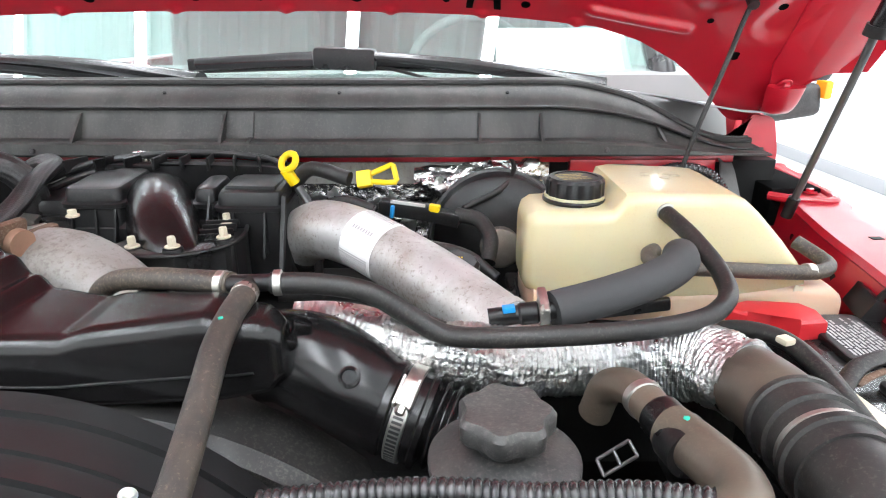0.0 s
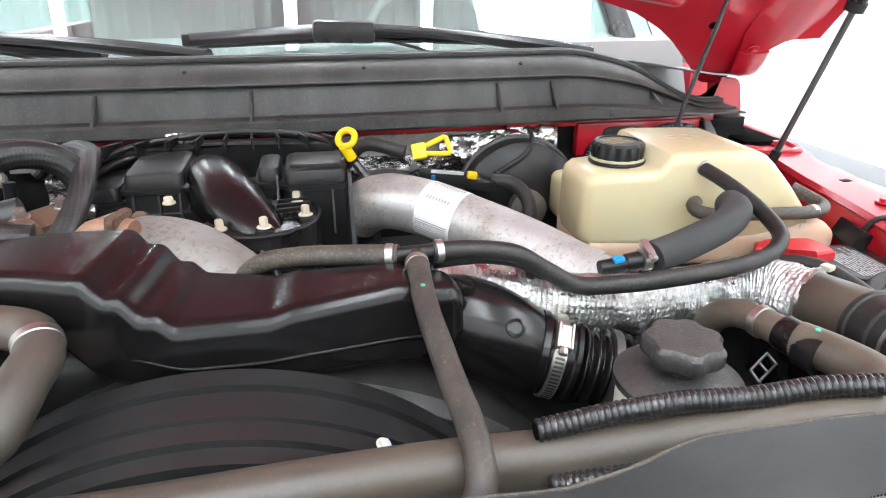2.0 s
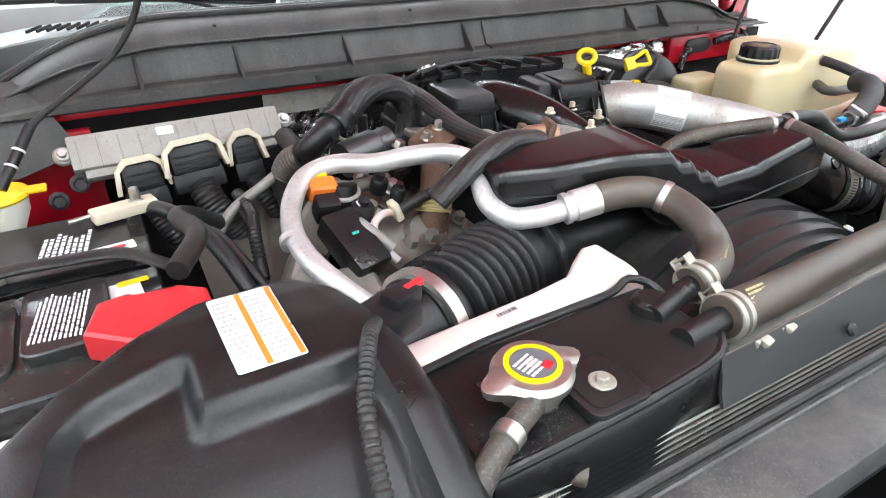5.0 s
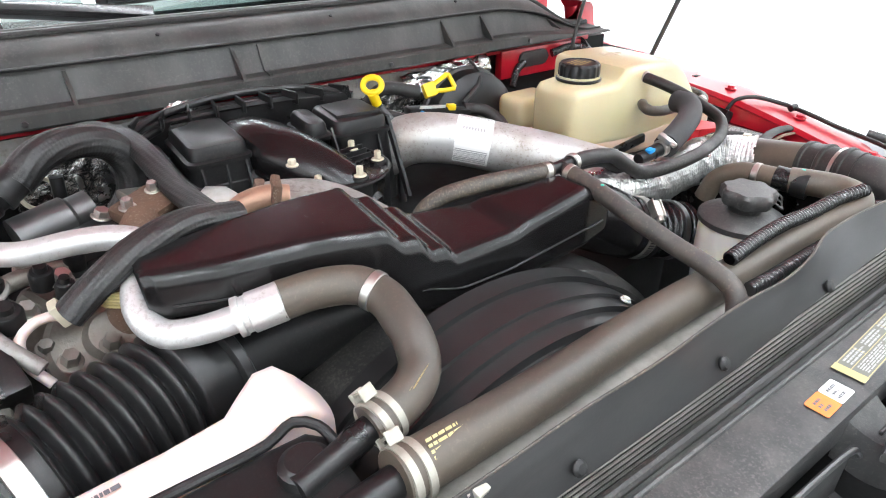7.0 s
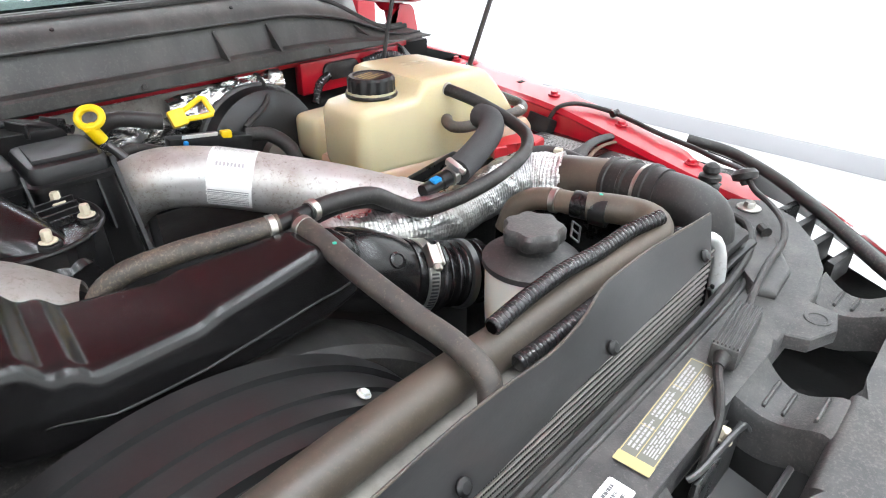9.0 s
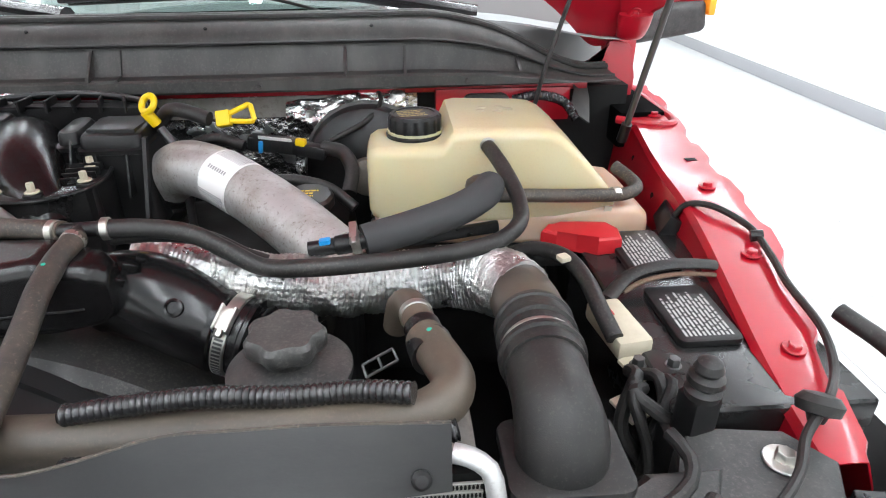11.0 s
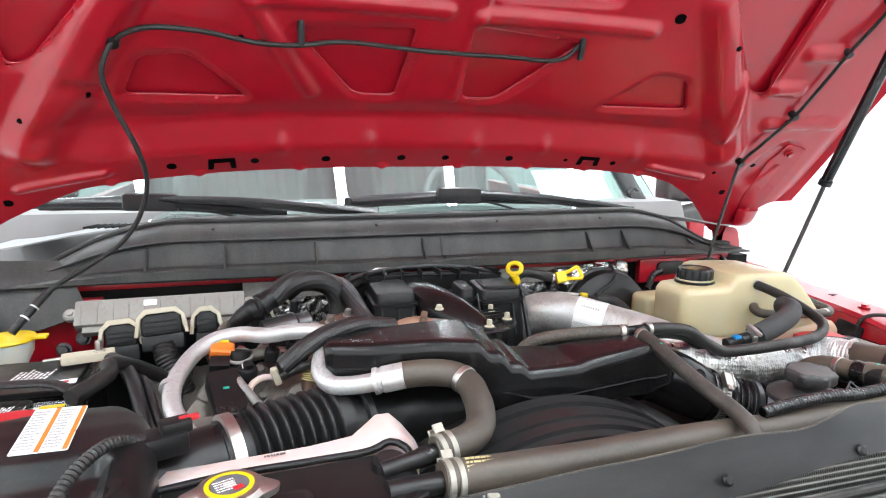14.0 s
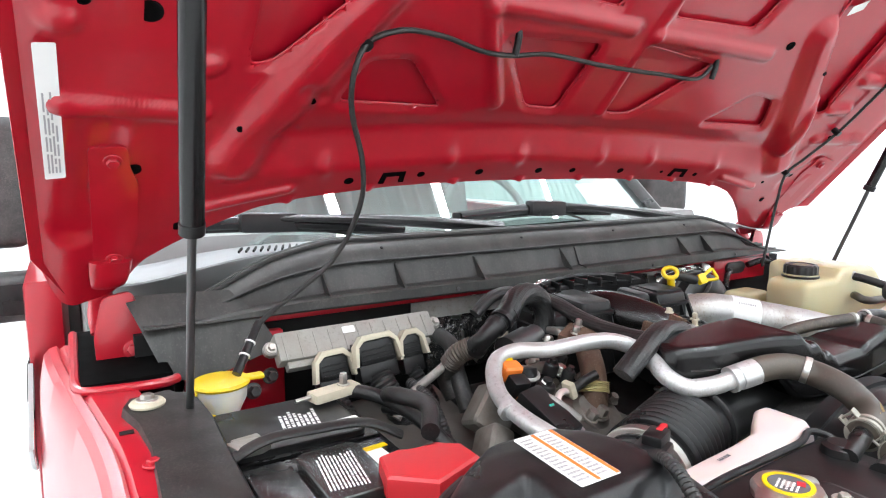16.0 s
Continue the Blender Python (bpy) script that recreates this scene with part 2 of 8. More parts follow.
# tray plastic lightened in its base colour to stand for glare from above
M_TRAY = mat("vent_tray_painted_glare", (0.30, 0.31, 0.32), 0.38, 0, 0.15, 9, dirt=(0.24, 0.235, 0.22), dirt_amt=0.5, dirt_scale=12, bump=0.12, bscale=700)
M_DUSTY = mat("dust_covered_plastic", (0.32, 0.30, 0.27), 0.75, 0, 0.2, 20, bump=0.3, bscale=500, dirt=(0.10, 0.09, 0.08), dirt_amt=0.8, dirt_scale=14)
M_ECM = mat("chalky_cast_aluminium", (0.33, 0.32, 0.295), 0.62, 0.15, 0.18, 30, bump=0.3, bscale=260, dirt=(0.28, 0.25, 0.21), dirt_amt=0.7, dirt_scale=22, speck=0.5, speck_c=(0.16, 0.14, 0.12), sscale=160)
M_COPPER = mat("tarnished_copper", (0.42, 0.25, 0.17), 0.45, 0.55, 0.25, 30, bump=0.2, bscale=300, dirt=(0.22, 0.15, 0.11), dirt_amt=0.6, dirt_scale=30)
M_GRIME = mat("dusty_grey_panel", (0.13, 0.12, 0.105), 0.75, 0, 0.25, 12, bump=0.3, bscale=400, dirt=(0.07, 0.062, 0.052), dirt_amt=0.7, dirt_scale=12)
M_FIN = mat("aluminium_fins", (0.34, 0.335, 0.315), 0.5, 0.7, 0.2, 60, bump=0.3, bscale=900, dirt=(0.25, 0.23, 0.2), dirt_amt=0.5)
M_BLUE = mat("blue_plastic", (0.02, 0.25, 0.6), 0.4, 0, 0.05, 20, bump=0)
M_GREEN = mat("green_paint_mark", (0.03, 0.42, 0.30), 0.5, 0, 0.05, 20, bump=0)
M_WALL = mat("white_wall_paint", (0.86, 0.86, 0.85), 0.6, 0, 0.02, 2, bump=0.05, bscale=60)
M_BASE = mat("grey_skirting", (0.30, 0.30, 0.31), 0.5, 0, 0.05, 4, bump=0.05)
M_TILE = mat("pale_grey_floor_tile", (0.52, 0.525, 0.52), 0.5, 0, 0.07, 3, bump=0.02, bscale=200, speck=0.2, speck_c=(0.25, 0.25, 0.245), sscale=90)
M_JOINT = mat("tile_joint", (0.20, 0.20, 0.20), 0.7, 0, 0.1, 5, bump=0.1)
M_CEIL = mat("grey_steel_deck", (0.66, 0.70, 0.70), 0.5, 0.0, 0.05, 3, bump=0.03)
M_GLOW = glow("lamp_diffuser", (0.98, 0.99, 1.0), 12.0)
M_CLOTH = mat("grey_seat_cloth", (0.23, 0.225, 0.22), 0.85, 0, 0.1, 12, bump=0.3, bscale=700)
M_DASH = mat("dark_grey_dash", (0.19, 0.19, 0.187), 0.6, 0, 0.1, 12, bump=0.2, bscale=900)
M_AMBER = mat("amber_lens", (0.9, 0.35, 0.02), 0.15, 0, 0.03, 20, bump=0)
M_TAPE = mat("green_film", (0.25, 0.75, 0.25), 0.4, 0, 0.03, 20, bump=0)
M_GLASS = bpy.data.materials.new("windscreen_glass")
M_GLASS.use_nodes = True
_b = M_GLASS.node_tree.nodes["Principled BSDF"]
_b.inputs["Base Color"].default_value = (0.62, 0.78, 0.74, 1)
_b.inputs["Roughness"].default_value, _b.inputs["Transmission Weight"].default_value, _b.inputs["IOR"].default_value = 0.0, 1.0, 2.25


# ---------------------------------------------------------------- mesh helpers
def finish(name, bm, material, smooth=True, angle=35):
    me = bpy.data.meshes.new(name)
    bmesh.ops.recalc_face_normals(bm, faces=bm.faces[:])
    lim = radians(angle)
    for e in bm.edges:
        if len(e.link_faces) == 2:
            e.smooth = e.calc_face_angle(0) < lim
    for f in bm.faces:
        f.smooth = smooth
    bm.to_mesh(me)
    bm.free()
    for m in (material if isinstance(material, (list, tuple)) else [material]):
        me.materials.append(m)
    return me


def thing(name, loc, label, category, group="", kind=""):
    ob = new(name)
    ob.empty_display_size = 0.02
    ob.location = loc
    tagged(ob, label, category, group, kind)
    return ob


def part(name, bm, material, parent, label="", angle=35, crisp=False):
    ob = new(name, finish(name, bm, material, True, angle))
    ob.parent = parent
    if parent.parent is None and parent.data is None:
        ob.matrix_parent_inverse = Matrix.Translation(parent.location).inverted()
    elif parent.parent is None:
        ob.matrix_parent_inverse = Matrix.Translation(parent.location).inverted()
    if label:
        ob["label"] = label
    if crisp:
        ob.modifiers.new("normals", "WEIGHTED_NORMAL").keep_sharp = True
    return ob


def solo(name, bm, material, label, category, group="", kind="", angle=35):
    lo = Vector([min(v.co[i] for v in bm.verts) for i in range(3)])
    hi = Vector([max(v.co[i] for v in bm.verts) for i in range(3)])
    base = Vector(((lo.x + hi.x) / 2, (lo.y + hi.y) / 2, lo.z))
    bmesh.ops.translate(bm, vec=-base, verts=bm.verts[:])
    ob = new(name, finish(name, bm, material, True, angle))
    ob.location = base
    return tagged(ob, label, category, group, kind)


def B():
    return bmesh.new()


def box(bm, lo, hi, bev=0.0, seg=2, m=None):
    lo, hi = Vector(lo), Vector(hi)
    r = bmesh.ops.create_cube(bm, size=1.0)
    vs = r["verts"]
    c, s = (lo + hi) / 2, hi - lo
    for v in vs:
        v.co = Vector((v.co.x * s.x, v.co.y * s.y, v.co.z * s.z)) + c
    if m is not None:
        bmesh.ops.transform(bm, matrix=m, verts=vs)
    if bev:
        es = list({e for v in vs for e in v.link_edges})
        bmesh.ops.bevel(bm, geom=es, offset=bev, segments=seg, profile=0.6, affect="EDGES")
    return bm


def obox(bm, centre, size, rot=(0, 0, 0), bev=0.0, seg=2):
    s = Vector(size) / 2
    return box(bm, -s, s, bev, seg, pose(*centre, *rot))


def frames_along(P):
    T = [(P[min(i + 1, len(P) - 1)] - P[max(i - 1, 0)]).normalized() for i in range(len(P))]
    up = Vector((0, 0, 1)) if abs(T[0].z) < 0.9 else Vector((1, 0, 0))
    n = (up - T[0] * up.dot(T[0])).normalized()
    out = []
    for i, t in enumerate(T):
        n = (n - t * n.dot(t)).normalized()
        out.append((P[i], t, n, t.cross(n)))
    return out


def smooth_path(pts, step=0.006):
    P = [Vector(p) for p in pts]
    if len(P) == 2:
        k = max(2, int((P[1] - P[0]).length / step))
        return [P[0].lerp(P[1], i / k) for i in range(k + 1)]
    out = []
    for i in range(len(P) - 1):
        p0, p1, p2, p3 = P[max(i - 1, 0)], P[i], P[i + 1], P[min(i + 2, len(P) - 1)]
        if i == 0:
            p0 = p1 * 2 - p2
        if i == len(P) - 2:
            p3 = p2 * 2 - p1
        d0, d1, d2 = [max(1e-4, (b - a).length ** 0.5) for a, b in ((p0, p1), (p1, p2), (p2, p3))]
        t0, t1, t2, t3 = 0, d0, d0 + d1, d0 + d1 + d2
        k = max(2, int((p2 - p1).length / step))
        for j in range(k):
            t = t1 + (t2 - t1) * j / k
            a1 = p0 * ((t1 - t) / (t1 - t0)) + p1 * ((t - t0) / (t1 - t0))
            a2 = p1 * ((t2 - t) / (t2 - t1)) + p2 * ((t - t1) / (t2 - t1))
            a3 = p2 * ((t3 - t) / (t3 - t2)) + p3 * ((t - t2) / (t3 - t2))
            b1 = a1 * ((t2 - t) / (t2 - t0)) + a2 * ((t - t0) / (t2 - t0))
            b2 = a2 * ((t3 - t) / (t3 - t1)) + a3 * ((t - t1) / (t3 - t1))
            out.append(b1 * ((t2 - t) / (t2 - t1)) + b2 * ((t - t1) / (t2 - t1)))
    out.append(P[-1])
    return out


def tube(bm, pts, r, seg=16, step=0.006, shape=None, caps=True, path=None, flat=1.0, wob=0.0):
    """A swept tube. r: a radius, or a function of (0..1 along, metres along). shape: radius factor by angle."""
    P = path or smooth_path(pts, step)
    F = frames_along(P)
    d, tot = [0.0], 0.0
    for a, b in zip(P, P[1:]):
        tot += (b - a).length
        d.append(tot)
    rings = []
    for (p, t, n, b), s in zip(F, d):
        rr = r(s / tot, s) if callable(r) else r
        ring = []
        for k in range(seg):
            a = 2 * math.pi * k / seg
            q = rr * (shape(a, s) if shape else 1.0)
            if wob:
                q *= 1 + wob * noise.noise(p * 60 + Vector((math.cos(a), math.sin(a), 0)) * 1.5)
            ring.append(bm.verts.new(p + n * (math.cos(a) * q * flat) + b * (math.sin(a) * q)))
        rings.append(ring)
    for A, C in zip(rings, rings[1:]):
        for k in range(seg):
            bm.faces.new((A[k], A[(k + 1) % seg], C[(k + 1) % seg], C[k]))
    if caps:
        bm.faces.new(rings[0][::-1])
        bm.faces.new(rings[-1])
    return bm


def ring_profile(period, depth, r0, duty=0.5):
    """Corrugated radius by distance along."""
    return lambda u, s: r0 + depth * (1 if (s / period) % 1.0 < duty else 0)


def wave_profile(period, depth, r0):
    return lambda u, s: r0 + depth * math.cos(2 * math.pi * s / period)


def lathe(bm, base, axis, prof, seg=32, shape=None):
    """prof: (radius, height) pairs from the bottom up, about an axis through base."""
    q = Vector((0, 0, 1)).rotation_difference(Vector(axis).normalized()).to_matrix()
    base = Vector(base)
    rings = []
    for r, h in prof:
        ring = []
        for k in range(seg):
            a = 2 * math.pi * k / seg
            f = shape(a, h) if shape else 1.0
            ring.append(bm.verts.new(base + q @ Vector((r * f * math.cos(a), r * f * math.sin(a), h))))
        rings.append(ring)
    for A, C in zip(rings, rings[1:]):
        for k in range(seg):
            bm.faces.new((A[k], A[(k + 1) % seg], C[(k + 1) % seg], C[k]))
    if prof[0][0] > 0:
        bm.faces.new(rings[0][::-1])
    if prof[-1][0] > 0:
        bm.faces.new(rings[-1])
    bmesh.ops.remove_doubles(bm, verts=bm.verts[:], dist=1e-6)
    return bm


def disc(bm, base, axis, r, h, seg=20, bev=0.0):
    b = min(bev, h * 0.45, r * 0.4)
    prof = [(r - b, 0), (r, b), (r, h - b), (r - b, h)] if b else [(r, 0), (r, h)]
    return lathe(bm, base, axis, prof, seg)


def loft(bm, sections, caps=True, closed=True):
    rows = [[bm.verts.new(Vector(p)) for p in s] for s in sections]
    n = len(rows[0])
    for A, C in zip(rows, rows[1:]):
        for k in range(n if closed else n - 1):
            bm.faces.new((A[k], A[(k + 1) % n], C[(k + 1) % n], C[k]))
    if caps and closed:
        bm.faces.new(rows[0][::-1])
        bm.faces.new(rows[-1])
    return bm


def rrect(a0, a1, b0, b1, r, k=4):
    """A rounded rectangle as (a, b) pairs."""
    r = min(r, (a1 - a0) * 0.49, (b1 - b0) * 0.49)
    out = []
    for ca, cb, s in ((a1 - r, b1 - r, 0), (a0 + r, b1 - r, 90), (a0 + r, b0 + r, 180), (a1 - r, b0 + r, 270)):
        for i in range(k + 1):
            t = radians(s + 90 * i / k)
            out.append((ca + r * math.cos(t), cb + r * math.sin(t)))
    return out


def prism(bm, poly, h0, h1, bev=0.0, seg=2, m=None, axis="z"):
    """A polygon of (a, b) pairs raised from h0 to h1 along an axis."""
    def at(a, b, h):
        return {"z": (a, b, h), "y": (a, h, b), "x": (h, a, b)}[axis]
    lo = [bm.verts.new(at(a, b, h0)) for a, b in poly]
    hi = [bm.verts.new(at(a, b, h1)) for a, b in poly]
    n = len(poly)
    fs = [bm.faces.new(lo[::-1]), bm.faces.new(hi)]
    for k in range(n):
        fs.append(bm.faces.new((lo[k], lo[(k + 1) % n], hi[(k + 1) % n], hi[k])))
    if m is not None:
        bmesh.ops.transform(bm, matrix=m, verts=lo + hi)
    if bev:
        es = list({e for f in fs[:2] for e in f.edges})
        bmesh.ops.bevel(bm, geom=es, offset=bev, segments=seg, profile=0.6, affect="EDGES")
    return bm


def sheet(bm, rows, thick, direction=None):
    """A curved sheet from a grid of points, given thickness."""
    V = [[bm.verts.new(Vector(p)) for p in r] for r in rows]
    faces = []
    for A, C in zip(V, V[1:]):
        for k in range(len(A) - 1):
            faces.append(bm.faces.new((A[k], A[k + 1], C[k + 1], C[k])))
    if thick:
        bmesh.ops.recalc_face_normals(bm, faces=faces)
        bmesh.ops.solidify(bm, geom=faces, thickness=thick)
    return bm


def bolt(parent, at, axis=(0, 0, 1), r=0.006, h=0.005, washer=0.0, material=None, label="", name="bolt"):
    bm = B()
    a = Vector(axis).normalized()
    p = Vector(at)
    if washer:
        disc(bm, p, a, washer, 0.0025, 20, 0.0008)
    lathe(bm, p + a * (0.002 if washer else 0), a, [(r, 0), (r, h * 0.8), (r * 0.85, h)], 6)
    return part(name, bm, material or M_ZINC, parent, label)


def band(parent, at, axis, r, width=0.012, screw=0.0, name="clamp", material=None, label="steel hose clamp", bead=0.0015):
    """A hose clamp: a band round an axis, with a screw housing at an angle given in degrees."""
    a = Vector(axis).normalized()
    p = Vector(at) - a * (width / 2)
    bm = B()
    lathe(bm, p, a, [(r, 0), (r + bead, 0.0006), (r + bead, width - 0.0006), (r, width)], 40)
    q = Vector((0, 0, 1)).rotation_difference(a).to_matrix()
    if screw is not None:
        if isinstance(screw, Vector):
            d = (screw - a * screw.dot(a)).normalized()
        else:
            t = radians(screw)
            d = q @ Vector((math.cos(t), math.sin(t), 0))
        tang = a.cross(d)
        m = Matrix((tang, a, d)).transposed().to_4x4()
        m.translation = Vector(at) + d * (r + 0.005)
        s = Vector((0.022, width * 0.9, 0.009)) / 2
        box(bm, -s, s, 0.002, 2, m)
        lathe(bm, Vector(at) + d * (r + 0.006) + tang * 0.011, tang, [(0.004, 0), (0.004, 0.006), (0.0025, 0.007)], 6)
    return part(name, bm, material or M_ZINC, parent, label)


def bars(parent, m, w, h, rows, material, seed=1, fill=0.7, name="print_bar", cols=1, gap=0.27, label="lines of unreadable print"):
    """Unreadable writing as plain bars in one flat mesh, in the plane of m (x to the right, y up)."""
    rnd = random.Random(seed)
    bm = B()
    rh = h / rows
    for c in range(cols):
        cw = w / cols
        for i in range(rows):
            x = -w / 2 + c * cw
            end = x + cw * (fill + (1 - fill) * rnd.random()) * 0.95
            y = h / 2 - (i + 0.5) * rh
            while x < end:
                l = min(rnd.uniform(0.05, 0.20) * cw, end - x)
                vs = [bm.verts.new(m @ Vector((px, py, 0))) for px, py in ((x, y - rh * gap), (x + l, y - rh * gap), (x + l, y + rh * gap), (x, y + rh * gap))]
                bm.faces.new(vs)
                x += l + cw * 0.025
    return part(name, bm, material, parent, label)


def plane_at(centre, right, up):
    r, u = Vector(right).normalized(), Vector(up)
    n = r.cross(u).normalized()
    u = n.cross(r)
    m = Matrix((r, u, n)).transposed().to_4x4()
    m.translation = Vector(centre)
    return m


def flat_label(parent, m, w, h, material, name="label", label="", r=0.002, thick=0.0005):
    bm = B()
    prism(bm, rrect(-w / 2, w / 2, -h / 2, h / 2, r, 3), 0, thick, m=m)
    return part(name, bm, material, parent, label)


def sstep(a, b, x):
    t = min(1, max(0, (x - a) / (b - a)))
    return t * t * (3 - 2 * t)
# ---------------------------------------------------------------- the room
bm = box(B(), (WALL_L - 0.2, WALL_F - 0.2, -0.2), (WALL_R + 0.2, WALL_B + 0.2, -0.006))
floor = solo("floor", bm, M_JOINT, "pale grey tiled workshop floor with dark joints", "floor", kind="structure")
for nm, lo, hi, lab in (("wall_east", (WALL_R, WALL_F, 0), (WALL_R + 0.2, WALL_B, CEIL), "plain white painted wall with grey skirting"),
                        ("wall_west", (WALL_L - 0.2, WALL_F, 0), (WALL_L, WALL_B, CEIL), "plain white painted wall"),
                        ("wall_north", (WALL_L - 0.2, WALL_B, 0), (WALL_R + 0.2, WALL_B + 0.2, CEIL), "plain white painted end wall"),
                        # never in view; its near white face serves as a reflector
                        ("wall_south_bounce", (WALL_L - 0.2, WALL_F - 0.2, 0), (WALL_R + 0.2, WALL_F, CEIL), "plain white painted end wall")):
    solo(nm, box(B(), lo, hi), M_WALL, lab, "wall", kind="structure")
solo("baseboard", box(B(), (WALL_R - 0.02, WALL_F, 0), (WALL_R - 0.003, WALL_B, 0.14), 0.004), M_BASE, "grey skirting along the white wall", "skirting", kind="structure")
# ribbed steel ceiling deck
bm = B()
prof, x = [], WALL_L - 0.2
while x < WALL_R + 0.2:
    prof += [(x, CEIL), (x + 0.035, CEIL - 0.03), (x + 0.055, CEIL - 0.03), (x + 0.09, CEIL)]
    x += 0.2
loft(bm, [[(a, WALL_F - 0.2, b) for a, b in prof], [(a, WALL_B + 0.2, b) for a, b in prof]], closed=False)
solo("ceiling", bm, M_CEIL, "ribbed grey steel ceiling deck", "ceiling", kind="structure", angle=10)
for x in (-4.1, -2.35, -0.34, 0.88, 2.9):
    lamp = thing("ceiling_light", (x, 2.2, CEIL - 0.12), "long white strip light under the ceiling", "ceiling light", "strip lights")
    part("housing", box(B(), (x - 0.06, -2.9, CEIL - 0.10), (x + 0.06, 9.5, CEIL - 0.035), 0.004), M_WALL, lamp)
    part("diffuser", box(B(), (x - 0.05, -2.9, CEIL - 0.125), (x + 0.05, 9.5, CEIL - 0.101), 0.006), M_GLOW, lamp, "glowing white diffuser")
    area("strip_lamp", x, 3.3, CEIL - 0.14, 0.1, 12.4, LAMP_W)

# ---------------------------------------------------------------- hood
HW = 0.957
HO, HA = Vector((CX, 1.02, 1.575)), radians(48)
HV, HN = Vector((0, -math.cos(HA), math.sin(HA))), Vector((0, -math.sin(HA), -math.cos(HA)))


def crown(u, v):
    return 0.11 * (u / 0.97) ** 2 * (1 - 0.15 * v)


def hood_at(u, v, w=0.0):
    """A point of the hood: u across, v from the rear edge forward, w out of the underside."""
    return HO + Vector((u, 0, 0)) + HV * v + HN * (w + crown(u, v))


REAR_R = [(0.0, 0.0), (0.40, 0.008), (0.55, 0.003), (0.62, -0.016), (0.69, -0.055), (0.75, -0.106), (0.79, -0.150), (0.815, -0.170), (0.85, -0.160), (0.866, -0.105), (0.88, -0.068), (0.91, -0.040), (0.957, -0.026), (1.2, -0.02)]
REAR_L = [(0.0, 0.0), (0.40, 0.006), (0.58, 0.002), (0.65, -0.007), (0.71, -0.034), (0.78, -0.068), (0.82, -0.092), (0.845, -0.132), (0.862, -0.155), (0.92, -0.164), (0.935, -0.145), (0.948, -0.085), (0.957, -0.035), (1.2, -0.03)]


def hood_rear(u):
    """The rear edge: straight in the middle, falling away to the hinges, then stepping up to the outer corner."""
    tab = REAR_R if u > 0 else REAR_L
    q = 0.0
    for k in (-0.008, -0.004, 0.0, 0.004, 0.008):
        a = abs(abs(u) + k)
        for (x0, p), (x1, r) in zip(tab, tab[1:]):
            if a <= x1:
                q += p + (r - p) * (a - x0) / (x1 - x0)
                break
    return q / 5


def hood_front(u):
    return 1.13 - 0.16 * (abs(u) / 0.97) ** 2.5


def seg_dist(px, py, a, b):
    ax, ay, bx, by = *a, *b
    dx, dy = bx - ax, by - ay
    t = max(0, min(1, ((px - ax) * dx + (py - ay) * dy) / (dx * dx + dy * dy)))
    return math.hypot(px - ax - t * dx, py - ay - t * dy)


def poly_sd(px, py, poly):
    d, ins = 9.0, False
    for k in range(len(poly)):
        a, b = poly[k], poly[k - 1]
        d = min(d, seg_dist(px, py, a, b))
        if (a[1] > py) != (b[1] > py) and px < (b[0] - a[0]) * (py - a[1]) / (b[1] - a[1]) + a[0]:
            ins = not ins
    return -d if ins else d


def mirror_poly(p):
    return [(-a, b) for a, b in p]


TRI = [(-0.555, 0.187), (-0.52, 0.262), (-0.445, 0.268), (-0.352, 0.172)]
TRAP = [(-0.282, 0.318), (-0.165, 0.178), (-0.085, 0.174), (-0.062, 0.325)]
TRAPB = [(0.05, 0.172), (0.12, 0.174), (0.262, 0.318), (0.035, 0.335)]
UP = [(-0.30, 0.405), (-0.07, 0.393), (-0.05, 0.63), (-0.36, 0.64)]
SIDE = [(-0.70, 0.25), (-0.665, 0.255), (-0.50, 0.45), (-0.47, 0.70), (-0.68, 0.72)]
TOP = [(-0.36, 0.72), (-0.05, 0.71), (-0.04, 0.95), (-0.32, 0.94)]
POCKETS = [TRI, mirror_poly(TRI), TRAP, TRAPB, UP, mirror_poly(UP), SIDE, mirror_poly(SIDE), TOP, mirror_poly(TOP)]
RIDGES = [((-0.34, 0.372), (-0.02, 0.362), 0.018, 0.010), ((0.05, 0.358), (0.38, 0.362), 0.018, 0.010),
          ((-0.375, 0.42), (-0.245, 0.19), 0.016, 0.010), ((-0.70, 0.10), (-0.50, 0.43), 0.046, 0.022), ((0.70, 0.10), (0.50, 0.43), 0.046, 0.022),
          ((0.03, 0.18), (0.08, 0.9), 0.014, 0.007), ((-0.34, 0.675), (0.34, 0.675), 0.03, 0.010),
          ((-0.915, 0.21), (-0.755, 0.183), 0.017, 0.010), ((0.755, 0.183), (0.90, 0.21), 0.017, 0.008), ((-0.745, 0.004), (-0.605, 0.030), 0.011, 0.008),
          ((0.54, 0.034), (0.68, 0.014), 0.011, 0.008), ((-0.915, 0.315), (-0.90, 0.312), 0.016, 0.008), ((-0.765, 0.253), (-0.745, 0.255), 0.018, 0.010), ((-0.75, 0.376), (-0.735, 0.378), 0.016, 0.008),
          ((-0.615, 0.225), (-0.58, 0.20), 0.014, -0.006),
          ((0.655, 0.14), (0.635, 0.30), 0.02, 0.012), ((0.74, 0.36), (0.80, 0.37), 0.02, 0.010), ((0.70, 0.27), (0.76, 0.28), 0.02, 0.010),
          ((-0.90, 0.0), (-0.87, 0.16), 0.035, -0.010), ((0.80, 0.03), (0.84, 0.12), 0.03, -0.008)]
DIMPLES = [(-0.547, 0.070), (-0.293, 0.070), (-0.122, 0.072), (0.104, 0.072), (0.261, 0.073), (0.482, 0.068)]
